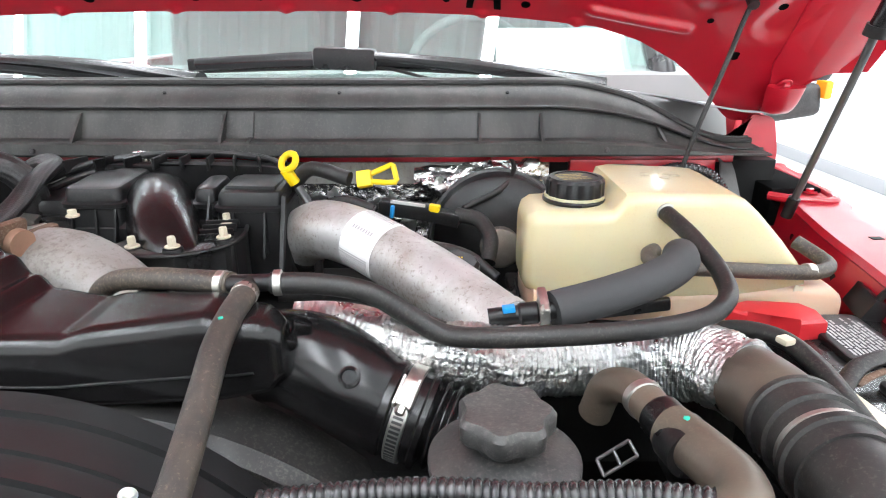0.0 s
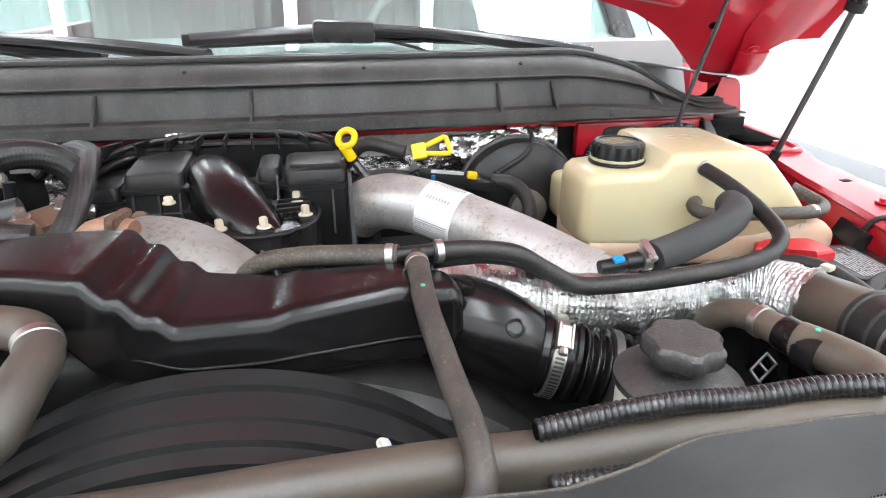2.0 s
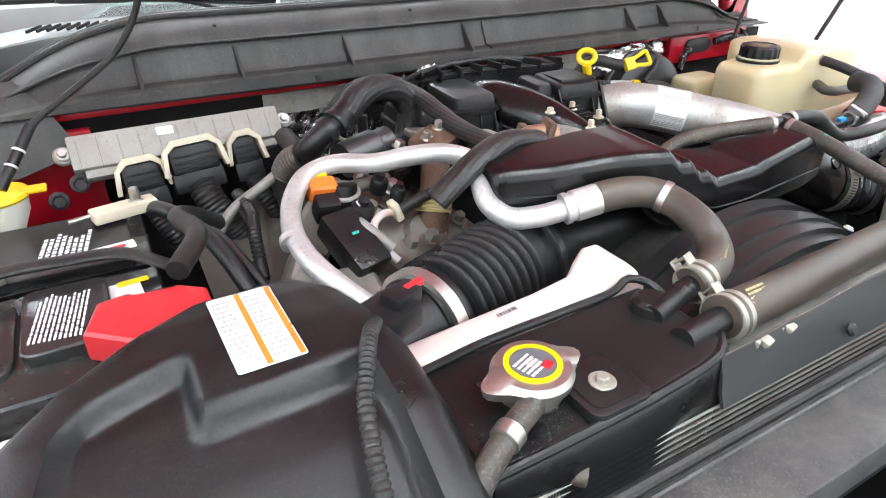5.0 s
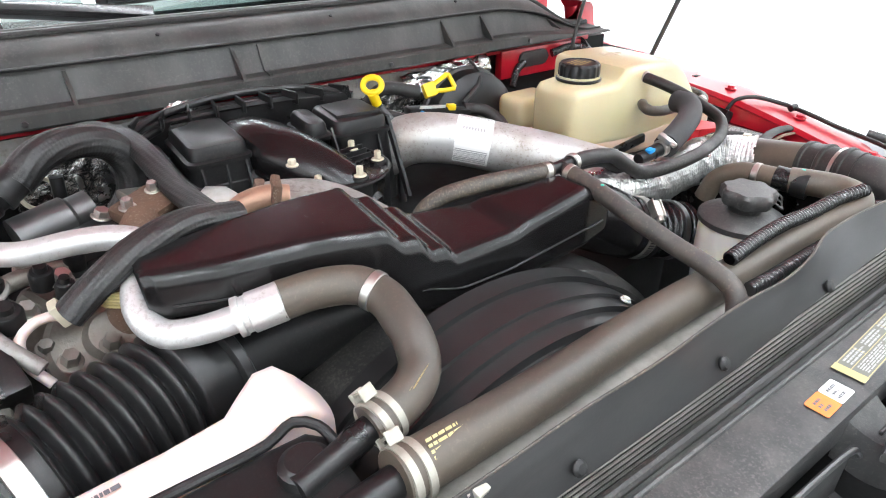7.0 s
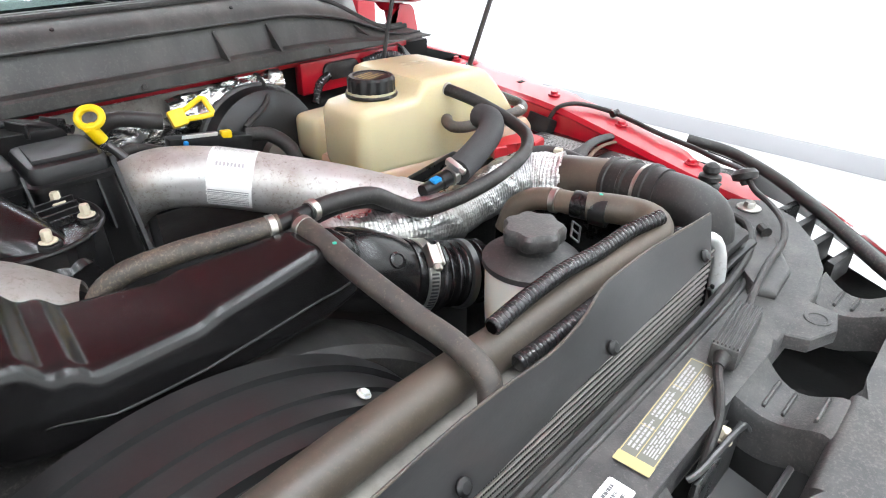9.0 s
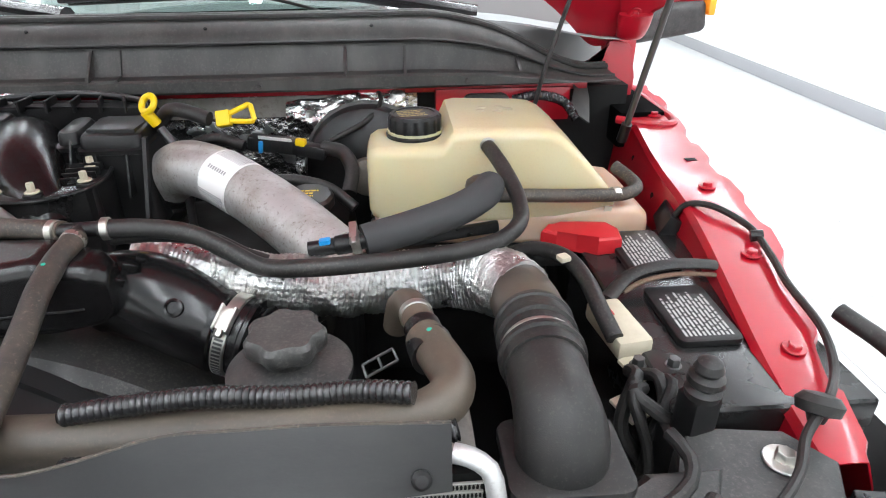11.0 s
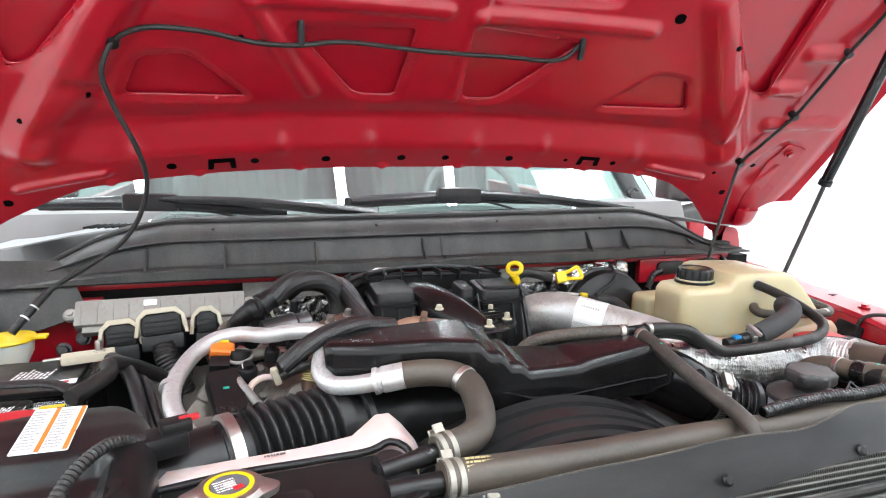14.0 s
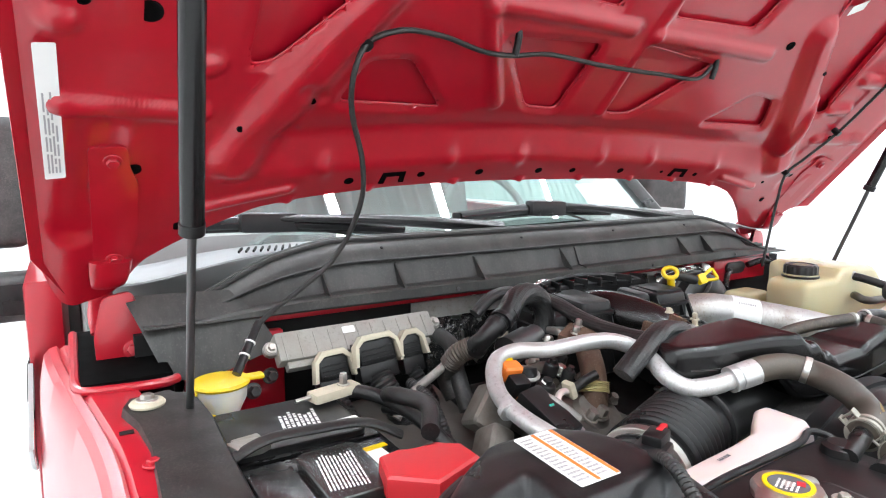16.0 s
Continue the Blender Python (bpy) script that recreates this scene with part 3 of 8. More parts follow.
NOTCHES = [-0.60, -0.45, -0.26, -0.09, 0.08, 0.24, 0.38, 0.52]


def fold_line(v):
    """The folded rear beam: a lip, a steep bright band and a shallow trough behind it."""
    for (a, p), (b, q) in zip(FOLD, FOLD[1:]):
        if v <= b:
            return p + (q - p) * max(0.0, (v - a) / (b - a))
    return 0.0


FOLD = [(0.0, 0.007), (0.066, 0.013), (0.128, -0.014), (0.165, -0.003), (0.20, 0.0)]


def hood_relief(u, v):
    e = hood_rear(u)
    fade = 1 - sstep(0.60, 0.76, abs(u))
    w = fade * sum(fold_line(v + 0.005 * (k - 2)) for k in range(5)) / 5
    if v - e < 0.016:
        for nu in NOTCHES:
            w += 0.007 * math.exp(-((u - nu) / 0.008) ** 2) * (1 - sstep(0.004, 0.016, v - e))
    for a, b, r, h in RIDGES:
        d = seg_dist(u, v, a, b)
        if d < r * 1.6:
            w += h * (1 - sstep(r * 0.25, r * 1.2, d))
    for du, dv in DIMPLES:
        q = ((u - du) / 0.011) ** 2 + ((v - dv) / 0.020) ** 2
        if q < 6:
            w += 0.006 * math.exp(-q)
    for p in POCKETS:
        if abs(u - p[0][0]) < 0.6:
            d = poly_sd(u, v, p)
            if abs(d) < 0.04:
                w -= 0.005 * (1 - sstep(0.0, 0.014, d))
    edge = min(hood_front(u) - v, HW - abs(u))
    w -= 0.012 * (1 - sstep(0.0, 0.05, edge))
    return w


hood = thing("hood", tuple(HO), "raised red painted hood, its stamped inner panel showing", "hood")
NU, NV = 330, 230


def nearest_on(px, py, poly):
    best = (9.0, px, py)
    for k in range(len(poly)):
        (ax, ay), (bx, by) = poly[k], poly[k - 1]
        dx, dy = bx - ax, by - ay
        t = max(0, min(1, ((px - ax) * dx + (py - ay) * dy) / (dx * dx + dy * dy)))
        qx, qy = ax + t * dx, ay + t * dy
        d = math.hypot(px - qx, py - qy)
        if d < best[0]:
            best = (d, qx, qy)
    return best


def round_poly(poly, r=0.018, k=4):
    """The polygon with its corners rounded."""
    out = []
    for i, p in enumerate(poly):
        a, b = Vector(poly[i - 1]), Vector(poly[(i + 1) % len(poly)])
        p = Vector(p)
        q0, q1 = p + (a - p).normalized() * r, p + (b - p).normalized() * r
        for j in range(k + 1):
            t = j / k
            out.append(tuple(q0 * (1 - t) ** 2 + p * (2 * t * (1 - t)) + q1 * t * t))
    return out


POCKETS = [round_poly(p) for p in POCKETS]
BOXES = [(min(q[0] for q in p) - 0.03, max(q[0] for q in p) + 0.03, min(q[1] for q in p) - 0.03, max(q[1] for q in p) + 0.03) for p in POCKETS]
bm = B()
grid_uv = []
for j in range(NV + 1):
    r = []
    for i in range(NU + 1):
        u = -HW + 2 * HW * i / NU
        e, f = hood_rear(u), hood_front(u)
        v = e + (f - e) * ((j / NV) ** 1.35)
        cell = 0.5 * max(2 * HW / NU, (f - e) * 1.35 * max(0.02, j / NV) ** 0.35 / NV)
        for p, bx in zip(POCKETS, BOXES):
            if bx[0] < u < bx[1] and bx[2] < v < bx[3]:
                d, qu, qv = nearest_on(u, v, p)
                if d < cell:
                    u, v = qu, qv
        r.append((u, v))
    grid_uv.append(r)
rows = [[bm.verts.new(hood_at(u, v, hood_relief(u, v))) for u, v in r] for r in grid_uv]
for j in range(NV):
    for i in range(NU):
        cu = sum(grid_uv[a][b][0] for a, b in ((j, i), (j, i + 1), (j + 1, i), (j + 1, i + 1))) / 4
        cv = sum(grid_uv[a][b][1] for a, b in ((j, i), (j, i + 1), (j + 1, i), (j + 1, i + 1))) / 4
        if any(bx[0] < cu < bx[1] and bx[2] < cv < bx[3] and poly_sd(cu, cv, p) < 0 for p, bx in zip(POCKETS, BOXES)):
            continue
        bm.faces.new((rows[j][i], rows[j][i + 1], rows[j + 1][i + 1], rows[j + 1][i]))
bmesh.ops.remove_doubles(bm, verts=bm.verts[:], dist=1e-5)
for v in [v for v in bm.verts if not v.link_faces]:
    bm.verts.remove(v)
rim = [e for e in bm.edges if len(e.link_faces) == 1]
r = bmesh.ops.extrude_edge_only(bm, edges=rim)
bmesh.ops.translate(bm, vec=-HN * 0.007, verts=[g for g in r["geom"] if isinstance(g, bmesh.types.BMVert)])
part("inner_panel", bm, M_RED, hood, "stamped red inner panel with open pockets", angle=50)
for p in POCKETS:                                         # turned edge round each pocket
    ring = [hood_at(u, v, hood_relief(u, v) - 0.0035) for u, v in p]
    part("pocket_edge", tube(B(), None, 0.0024, 8, path=ring + [ring[0]], caps=False), M_RED, hood)
for p in POCKETS:                                         # outer skin seen through each pocket
    cu, cv = sum(q[0] for q in p) / len(p), sum(q[1] for q in p) / len(p)
    us, vs = [q[0] for q in p], [q[1] for q in p]
    bm = B()
    u0, u1, v0, v1 = min(us) - 0.02, max(us) + 0.02, min(vs) - 0.02, max(vs) + 0.02
    sheet(bm, [[hood_at(u0 + (u1 - u0) * i / 10, v0 + (v1 - v0) * j / 8, -0.019) for i in range(11)] for j in range(9)], 0.001)
    part("skin_patch", bm, M_RED, hood)
bm = B()
rows = []
for j in range(25):
    r = []
    for i in range(41):
        u = -(HW + 0.003) + 2 * (HW + 0.003) * i / 40
        e, f = hood_rear(u) - 0.002, hood_front(u) + 0.002
        v = e + (f - e) * j / 24
        edge = min(f - v, v - e, HW + 0.003 - abs(u))
        r.append((hood_at(u, v, -0.045 * sstep(0, 0.09, edge) - 0.004)))
    rows.append(r)
sheet(bm, rows, 0.0012)
part("outer_skin", bm, M_RED, hood, "red painted outer skin")


def hood_hole(u, v, r, oval=1.0, parent=hood):
    w = hood_relief(u, v)
    e = 0.004
    n = (hood_at(u + e, v, hood_relief(u + e, v)) - hood_at(u - e, v, hood_relief(u - e, v))).cross(hood_at(u, v + e, hood_relief(u, v + e)) - hood_at(u, v - e, hood_relief(u, v - e))).normalized()
    if n.dot(HN) < 0:
        n = -n
    m = plane_at(hood_at(u, v, w) + n * 0.0006, (1, 0, 0), n.cross(Vector((1, 0, 0))))
    bm = B()
    pts = [(r * math.cos(2 * math.pi * k / 16), r * oval * math.sin(2 * math.pi * k / 16)) for k in range(16)]
    # filled black plug: the hole's inner shade is its colour
    prism(bm, pts, -0.010, 0.0004, m=m)
    part("drain_hole", bm, M_HOLE, parent, "round hole, its shade painted near-black")


for u, v, r in ((-0.496, 0.033, 0.009), (-0.347, 0.034, 0.008), (-0.209, 0.031, 0.009), (-0.052, 0.030, 0.009), (0.045, 0.030, 0.008), (0.191, 0.032, 0.009), (0.325, 0.035, 0.005), (0.442, 0.035, 0.007),
                (-0.405, 0.388, 0.016), (0.427, 0.392, 0.012), (-0.821, 0.326, 0.015), (-0.771, -0.027, 0.009), (0.769, -0.03, 0.009), (-0.865, 0.044, 0.006), (-0.834, 0.098, 0.010), (-0.837, -0.043, 0.008), (-0.885, 0.338, 0.008), (-0.777, 0.293, 0.004),
                (0.71, 0.03, 0.005), (-0.60, 0.20, 0.005), (-0.36, 0.30, 0.004), (0.0, 0.28, 0.004), (0.56, 0.36, 0.006), (-0.70, 0.16, 0.005), (0.80, 0.06, 0.007), (0.79, 0.20, 0.006)):
    hood_hole(u, v, r, 0.85)
for u, v in ((-0.407, 0.031), (0.380, 0.036)):          # striker loops: dark slots with a tongue
    m = plane_at(hood_at(u, v, hood_relief(u, v) + 0.0015), hood_at(u + 0.02, v) - hood_at(u - 0.02, v), HV)
    bm = B()
    # filled black shape, painted as the shade in the slot
    prism(bm, [(-0.026, -0.012), (-0.024, 0.014), (0.024, 0.014), (0.026, -0.012), (0.016, -0.012), (0.014, 0.004), (-0.014, 0.004), (-0.016, -0.012)], -0.006, 0.0006, m=m)
    part("slot", bm, M_HOLE, hood, "U-shaped slot, its shade painted near-black")
for s in (-1, 1):                                          # hinge plate on each rear corner, with its arm
    plate = [(0.886, 0.135), (0.842, 0.137), (0.838, 0.105), (0.828, 0.075), (0.826, -0.035), (0.838, -0.072), (0.852, -0.100), (0.884, -0.108)]
    plate = [(s * a, b) for a, b in round_poly(plate, 0.006, 2)]
    bm = B()
    lo = [bm.verts.new(hood_at(u, v, hood_relief(u, v) - 0.004)) for u, v in plate]
    hi = [bm.verts.new(hood_at(u, v, hood_relief(u, v) + 0.0035)) for u, v in plate]
    for k in range(len(plate)):
        bm.faces.new((lo[k - 1], lo[k], hi[k], hi[k - 1]))
    bm.faces.new(hi)
    hinge = part("hinge", bm, M_RED, hood, "red painted hinge plate", angle=25)
    arm = tube(B(), [hood_at(s * 0.862, -0.07, 0.006), hood_at(s * 0.866, -0.12, 0.010), Vector((CX + s * 0.870, 1.115, 1.425)), Vector((CX + s * 0.874, 1.10, 1.375)), Vector((CX + s * 0.868, 1.06, 1.335))], lambda u, q: 0.021 + 0.008 * math.cos(6.28 * u), 16, 0.01, flat=0.28)
    part("arm", arm, M_RED, hinge)
    for v in (0.113, -0.069):
        bolt(hood, hood_at(s * 0.858, v, hood_relief(s * 0.858, v) + 0.004), HN, 0.008, 0.006, 0.012, M_RED, "red painted bolt")
flat_label(hood, plane_at(hood_at(-0.922, 0.195, hood_relief(-0.922, 0.195) + 0.004), HV, (1, 0, 0.25)), 0.19, 0.022, M_LABEL, "sticker", "white notice sticker", 0.002, 0.0006)
bars(hood, plane_at(hood_at(-0.922, 0.195, hood_relief(-0.922, 0.195) + 0.0048), HV, (1, 0, 0.25)), 0.17, 0.015, 4, M_GREYINK, 3, fill=0.3)
flat_label(hood, plane_at(hood_at(0.53, 0.50, hood_relief(0.53, 0.50) + 0.003), (0.9, 0, 0.3), HV), 0.07, 0.022, M_LABEL, "sticker", "small white sticker", 0.002, 0.0006)

# washer hose along the underside
wash = thing("washer_hose", tuple(hood_at(-0.54, 0.3)), "thin black washer hose clipped under the hood", "hose")
hp = [(-1.035, 0.835, 1.335), (-1.009, 0.86, 1.368), (-0.922, 0.875, 1.424), (-0.891, 0.875, 1.448), (-0.86, 0.87, 1.492), (-0.842, 0.855, 1.553), (-0.85, 0.835, 1.607), (-0.876, 0.81, 1.676), (-0.883, 0.785, 1.723)]
hp += [tuple(hood_at(u, v, w)) for u, v, w in ((-0.543, 0.302, 0.016), (-0.50, 0.325, 0.018), (-0.43, 0.322, 0.018), (-0.33, 0.298, 0.016), (-0.27, 0.294, 0.014), (-0.20, 0.302, 0.014), (-0.05, 0.292, 0.016), (0.10, 0.288, 0.014), (0.22, 0.293, 0.014), (0.25, 0.315, 0.0))]
part("tube", tube(B(), hp, 0.0042, 10, 0.008), M_RUBBER, wash)
for u, v in ((-0.265, 0.312), (0.255, 0.312)):
    bm = B()
    a = hood_at(u, v, -0.02)
    tube(bm, [hood_at(u, v + 0.03, -0.022), hood_at(u, v + 0.012, 0.0), hood_at(u, v - 0.018, 0.014)], 0.006, 10)
    part("nozzle", bm, M_PLASTIC, wash, "black plastic nozzle elbow")
part("clip", tube(B(), [hood_at(-0.545, 0.30, -0.002), hood_at(-0.545, 0.30, 0.02)], 0.010, 12), M_PLASTIC, wash)
bm = tube(B(), [(-1.05, 0.82, 1.315), (-1.005, 0.866, 1.372)], 0.0065, 12)
part("connector", bm, M_PLASTIC, wash)
for f in (0.35, 0.6):
    p = Vector((-1.05, 0.82, 1.315)).lerp(Vector((-1.005, 0.866, 1.372)), f)
    band(wash, p, (0.045, 0.046, 0.057), 0.0066, 0.003, None, "ring", M_LABEL, "white ring", 0.0012)

# cable with clips along the other edge
cab = thing("hood_cable", (0.35, 0.9, 1.34), "thin black cable clipped along the hood edge", "cable")
cp = [(0.362, 0.923, 1.33), (0.372, 0.921, 1.38), (0.408, 0.922, 1.50)] + [tuple(hood_at(u, v, 0.012)) for u, v in ((0.748, 0.075), (0.762, 0.13), (0.788, 0.221), (0.795, 0.31), (0.798, 0.38), (0.805, 0.49), (0.78, 0.515), (0.70, 0.535), (0.63, 0.55))]
part("cable_core", tube(B(), cp, 0.0038, 8, 0.01), M_RUBBER, cab)
for u, v in ((0.748, 0.075), (0.788, 0.221), (0.798, 0.38), (0.805, 0.49)):
    obj = tube(B(), [hood_at(u, v, -0.004), hood_at(u, v, 0.018)], 0.008, 10)
    part("clip", obj, M_PLASTIC, cab)

# gas struts
for s, top, mid, bot in ((-1, (-1.135, 0.44, 2.05), (-1.124, 0.655, 1.54), (-1.121, 0.76, 1.30)), (1, tuple(hood_at(0.845, 0.487, 0.02)), (0.4905, 0.7337, 1.55), (0.4774, 0.8068, 1.33))):
    st = thing("gas_strut", bot, "black gas strut holding up the hood", "gas strut", "hood struts")
    part("cylinder", tube(B(), [top, mid], 0.0125 if s < 0 else 0.011, 20), M_GLOSSY, st)
    t, m_, b_ = Vector(top), Vector(mid), Vector(bot)
    part("collar", tube(B(), [m_ + (t - m_) * 0.001, m_ + (b_ - m_).normalized() * 0.012], 0.0135, 20), M_PLASTIC, st)
    part("rod", tube(B(), [mid, bot], 0.0048, 12), M_STEEL, st)
    part("end_fitting", tube(B(), [b_, b_ + (b_ - m_).normalized() * 0.03], 0.008, 12), M_PLASTIC, st)

# ---------------------------------------------------------------- cowl, firewall, windscreen, cab
cowl = thing("cowl_panel", (CX, 0.96, 1.35), "weathered grey-black plastic cowl panel with ribs", "cowl panel", kind="structure")


def cowl_drop(x):
    return 0.092 * sstep(0.58, 0.80, abs(x - CX)) + 0.02 * sstep(0.5, 0.62, abs(x - CX))


def cowl_back(x):
    return 0.02 * ((x - CX) / 0.8) ** 2


xs = [CX - 0.83 + 1.66 * i / 80 for i in range(81)]
PROFILE = [(1.05, 1.456), (1.004, 1.463), (0.994, 1.4625), (0.982, 1.457), (0.966, 1.446), (0.956, 1.434), (0.955, 1.431), (0.962, 1.4275), (0.961, 1.4245), (0.946, 1.392), (0.942, 1.387), (0.926, 1.3845), (0.922, 1.381), (0.921, 1.365), (0.925, 1.361)]
bm = B()
rows = []
for k, (y, z) in enumerate(PROFILE):
    f = max(0.0, (z - 1.362) / 0.10)
    rows.append([(x, y + cowl_back(x) - 0.0 * f, z - cowl_drop(x) * f * 0.85) for x in xs])
sheet(bm, rows, 0.003)
part("panel", bm, M_COWL, cowl, angle=28)
# seal bead and bright upper edge
part("seal", tube(B(), [(x, 0.998 + cowl_back(x), 1.4655 - cowl_drop(x) * 0.85) for x in xs[::2]], 0.0055, 10, 0.03), M_RUBBER, cowl, "black rubber seal along the top")
part("trim_strip", tube(B(), [(x, 1.010 + cowl_back(x), 1.469 - cowl_drop(x) * 0.85) for x in xs[::2]], 0.0032, 8, 0.03), M_COWL, cowl, "pale grey edge strip")
part("groove", tube(B(), [(x, 0.9535 + cowl_back(x), 1.4325 - cowl_drop(x) * 0.6) for x in xs[::2]], 0.0022, 8, 0.03), M_RUBBER, cowl)
for x in (-0.868, -0.73, -0.558, -0.335, 0.056, 0.151, 0.338):
    bm = B()
    y0 = cowl_back(x)
    q = cowl_drop(x)
    prism(bm, [(0.916 + y0, 1.3845), (0.944 + y0, 1.3865), (0.962 + y0, 1.423 - q * 0.5), (0.957 + y0, 1.423 - q * 0.5)], x - 0.0022, x + 0.0022, axis="x")
    part("rib", bm, M_COWL, cowl)
for x in (-0.293, -0.335):
    bm = B()
    prism(bm, [(0.921, 1.3835), (0.944, 1.3855), (0.963, 1.4235), (0.958, 1.4255), (0.940, 1.3895), (0.921, 1.3875)], x - 0.0025, x + 0.0025, axis="x")
    part("seam", bm, M_COWL, cowl)
for x in (-0.75, -0.43, -0.16, 0.10):
    bolt(cowl, (x, 0.9735 + cowl_back(x), 1.4515), (0, -0.55, 0.8), 0.003, 0.002, 0, M_DARK)
for x in (-0.62, -0.08, 0.25):
    bolt(cowl, (x, 0.9205 + cowl_back(x), 1.372), (0, -1, 0), 0.004, 0.003, 0, M_STEEL)
# end wings of the cowl
for s in (-1, 1):
    bm = B()
    X = lambda d: CX + s * d
    if s > 0:
        sheet(bm, [[(X(0.76), 1.02, 1.375), (X(0.79), 1.03, 1.372)], [(X(0.755), 0.95, 1.35), (X(0.785), 0.96, 1.33)], [(X(0.74), 0.91, 1.325), (X(0.77), 0.90, 1.305)]], 0.003)
    else:
        sheet(bm, [[(-1.170, 1.01, 1.402), (-1.13, 1.0, 1.403), (-1.08, 0.99, 1.403), (-1.02, 0.985, 1.402)], [(-1.158, 0.972, 1.374), (-1.12, 0.965, 1.373), (-1.06, 0.957, 1.372), (-0.99, 0.950, 1.372)], [(-1.140, 0.948, 1.328), (-1.105, 0.94, 1.326), (-1.05, 0.935, 1.330), (-0.975, 0.930, 1.345)], [(-1.124, 0.932, 1.286), (-1.095, 0.925, 1.283), (-1.04, 0.92, 1.290), (-0.96, 0.916, 1.316)]], 0.003)
    part("end_wing", bm, M_COWL, cowl, angle=60)
# vent tray before the windscreen
bm = B()
rows = []
for y, z in ((1.03, 1.455), (1.06, 1.452), (1.12, 1.448), (1.20, 1.442)):
    rows.append([(CX - 0.86 + 1.72 * i / 40, y + 0.10 * (abs(-0.86 + 1.72 * i / 40) / 0.86) ** 3 * (y - 1.03) / 0.17, z - cowl_drop(CX - 0.80 + 1.6 * i / 40) * 0.35) for i in range(41)])
sheet(bm, rows, 0.003)
# the tray's paleness is painted-in glare
part("vent_tray", bm, M_TRAY, cowl, "vent tray under the wipers, pale with glare painted in")
for i in range(26):
    x = CX - 0.66 + i * 0.0125
    part("louvre", obox(B(), (x, 1.065, 1.4535), (0.003, 0.05, 0.004), (0, 0, -20)), M_DARK, cowl)

# windscreen, curved, with its black frit
SO, SA = Vector((CX, 1.18, 1.435)), radians(41)


def screen_at(u, v, w=0.0):
    y = 0.20 * (u / 0.80) ** 2 * 1.0
    n = Vector((0, -math.sin(SA), math.cos(SA)))
    return SO + Vector((u, y, 0)) + Vector((0, math.cos(SA), math.sin(SA))) * v + n * w


screen = thing("window_1", tuple(SO), "clean raked truck windscreen reflecting the ceiling lights", "windscreen", kind="structure")
bm = B()
sheet(bm, [[screen_at(-0.80 + 1.6 * i / 36, 0.0 + 0.74 * j / 12) for i in range(37)] for j in range(13)], 0.005)
g = part("glass_pane", bm, M_GLASS, screen)
g.visible_shadow = False
bm = B()
sheet(bm, [[screen_at(-0.80 + 1.6 * i / 36, -0.012 + 0.04 * j, -0.007) for i in range(37)] for j in range(2)], 0.001)
part("frit_band", bm, M_GLOSSY, screen, "black printed edge of the glass")
# sheet of paper on the dash behind the glass
paper = thing("paper_sheet", tuple(screen_at(0.5, 0.2)), "white paper sheet with a green edge behind the windscreen", "paper")
bm = B()
sheet(bm, [[screen_at(0.43 + 0.30 * i / 8, 0.055 + 0.13 * j / 2, -0.02) for i in range(9)] for j in range(3)], 0.0006)
part("page", bm, M_LABEL, paper)
bm = B()
sheet(bm, [[screen_at(0.715 + 0.016 * i / 2, 0.055 + 0.10 * j / 2, -0.0185) for i in range(3)] for j in range(3)], 0.0006)
part("green_edge", bm, M_TAPE, paper)

# cab behind the glass
cabin = thing("truck_cab", (CX, 2.2, 0.6), "red truck cab with doors, roof and dark interior", "truck cab", kind="structure")
for s in (-1, 1):
    bm = B()
    tube(bm, [screen_at(s * 0.80, -0.04), screen_at(s * 0.80, 0.74)], 0.03, 12, 0.03)
    part("pillar", bm, M_PLASTIC, cabin)
    bm = B()
    prism(bm, [(1.30, 0.5), (3.2, 0.5), (3.2, 1.42), (1.30, 1.39)], min(CX + s * 0.93, CX + s * 0.99), max(CX + s * 0.93, CX + s * 0.99), 0.01, axis="x")
    part("door", bm, M_RED, cabin)
    bm = B()
    prism(bm, [(1.42, 1.43), (3.1, 1.43), (3.1, 1.86), (1.95, 1.88)], min(CX + s * 0.90, CX + s * 0.905), max(CX + s * 0.90, CX + s * 0.905), axis="x")
    o = part("side_glass", bm, M_GLASS, cabin)
    o.visible_shadow = False
part("roof", prism(B(), [(1.72, 1.90), (1.9, 1.97), (3.2, 1.97), (3.2, 1.92), (1.75, 1.87)], CX - 0.85, CX + 0.85, 0.008, axis="x"), M_RED, cabin)
part("rear_panel", box(B(), (CX - 0.93, 3.15, 0.5), (CX + 0.93, 3.2, 1.92)), M_DASH, cabin)
part("cab_floor", box(B(), (CX - 0.93, 1.3, 0.5), (CX + 0.93, 3.2, 0.55)), M_DASH, cabin)
bm = B()
prism(bm, [(1.24, 1.33), (1.30, 1.455), (1.50, 1.46), (1.68, 1.43), (1.72, 1.25), (1.24, 1.0)], CX - 0.9, CX + 0.9, 0.02, axis="x")
part("dashboard", bm, M_DASH, cabin)
for s in (-1, 1):
    bm = B()
    obox(bm, (CX + s * 0.40, 2.35, 1.30), (0.52, 0.16, 0.66), (-12, 0, 0), 0.05, 3)
    part("seat_back", bm, M_CLOTH, cabin)
    part("headrest", obox(B(), (CX + s * 0.40, 2.44, 1.73), (0.28, 0.10, 0.18), (-10, 0, 0), 0.04, 3), M_CLOTH, cabin)
bm = B()
tube(bm, [(CX + 0.40 + 0.18 * math.cos(2 * math.pi * k / 24), 1.80 + 0.07 * math.sin(2 * math.pi * k / 24), 1.40 + 0.17 * math.sin(2 * math.pi * k / 24)) for k in range(25)], 0.014, 10, 0.02)
part("steering_wheel", bm, M_DASH, cabin)

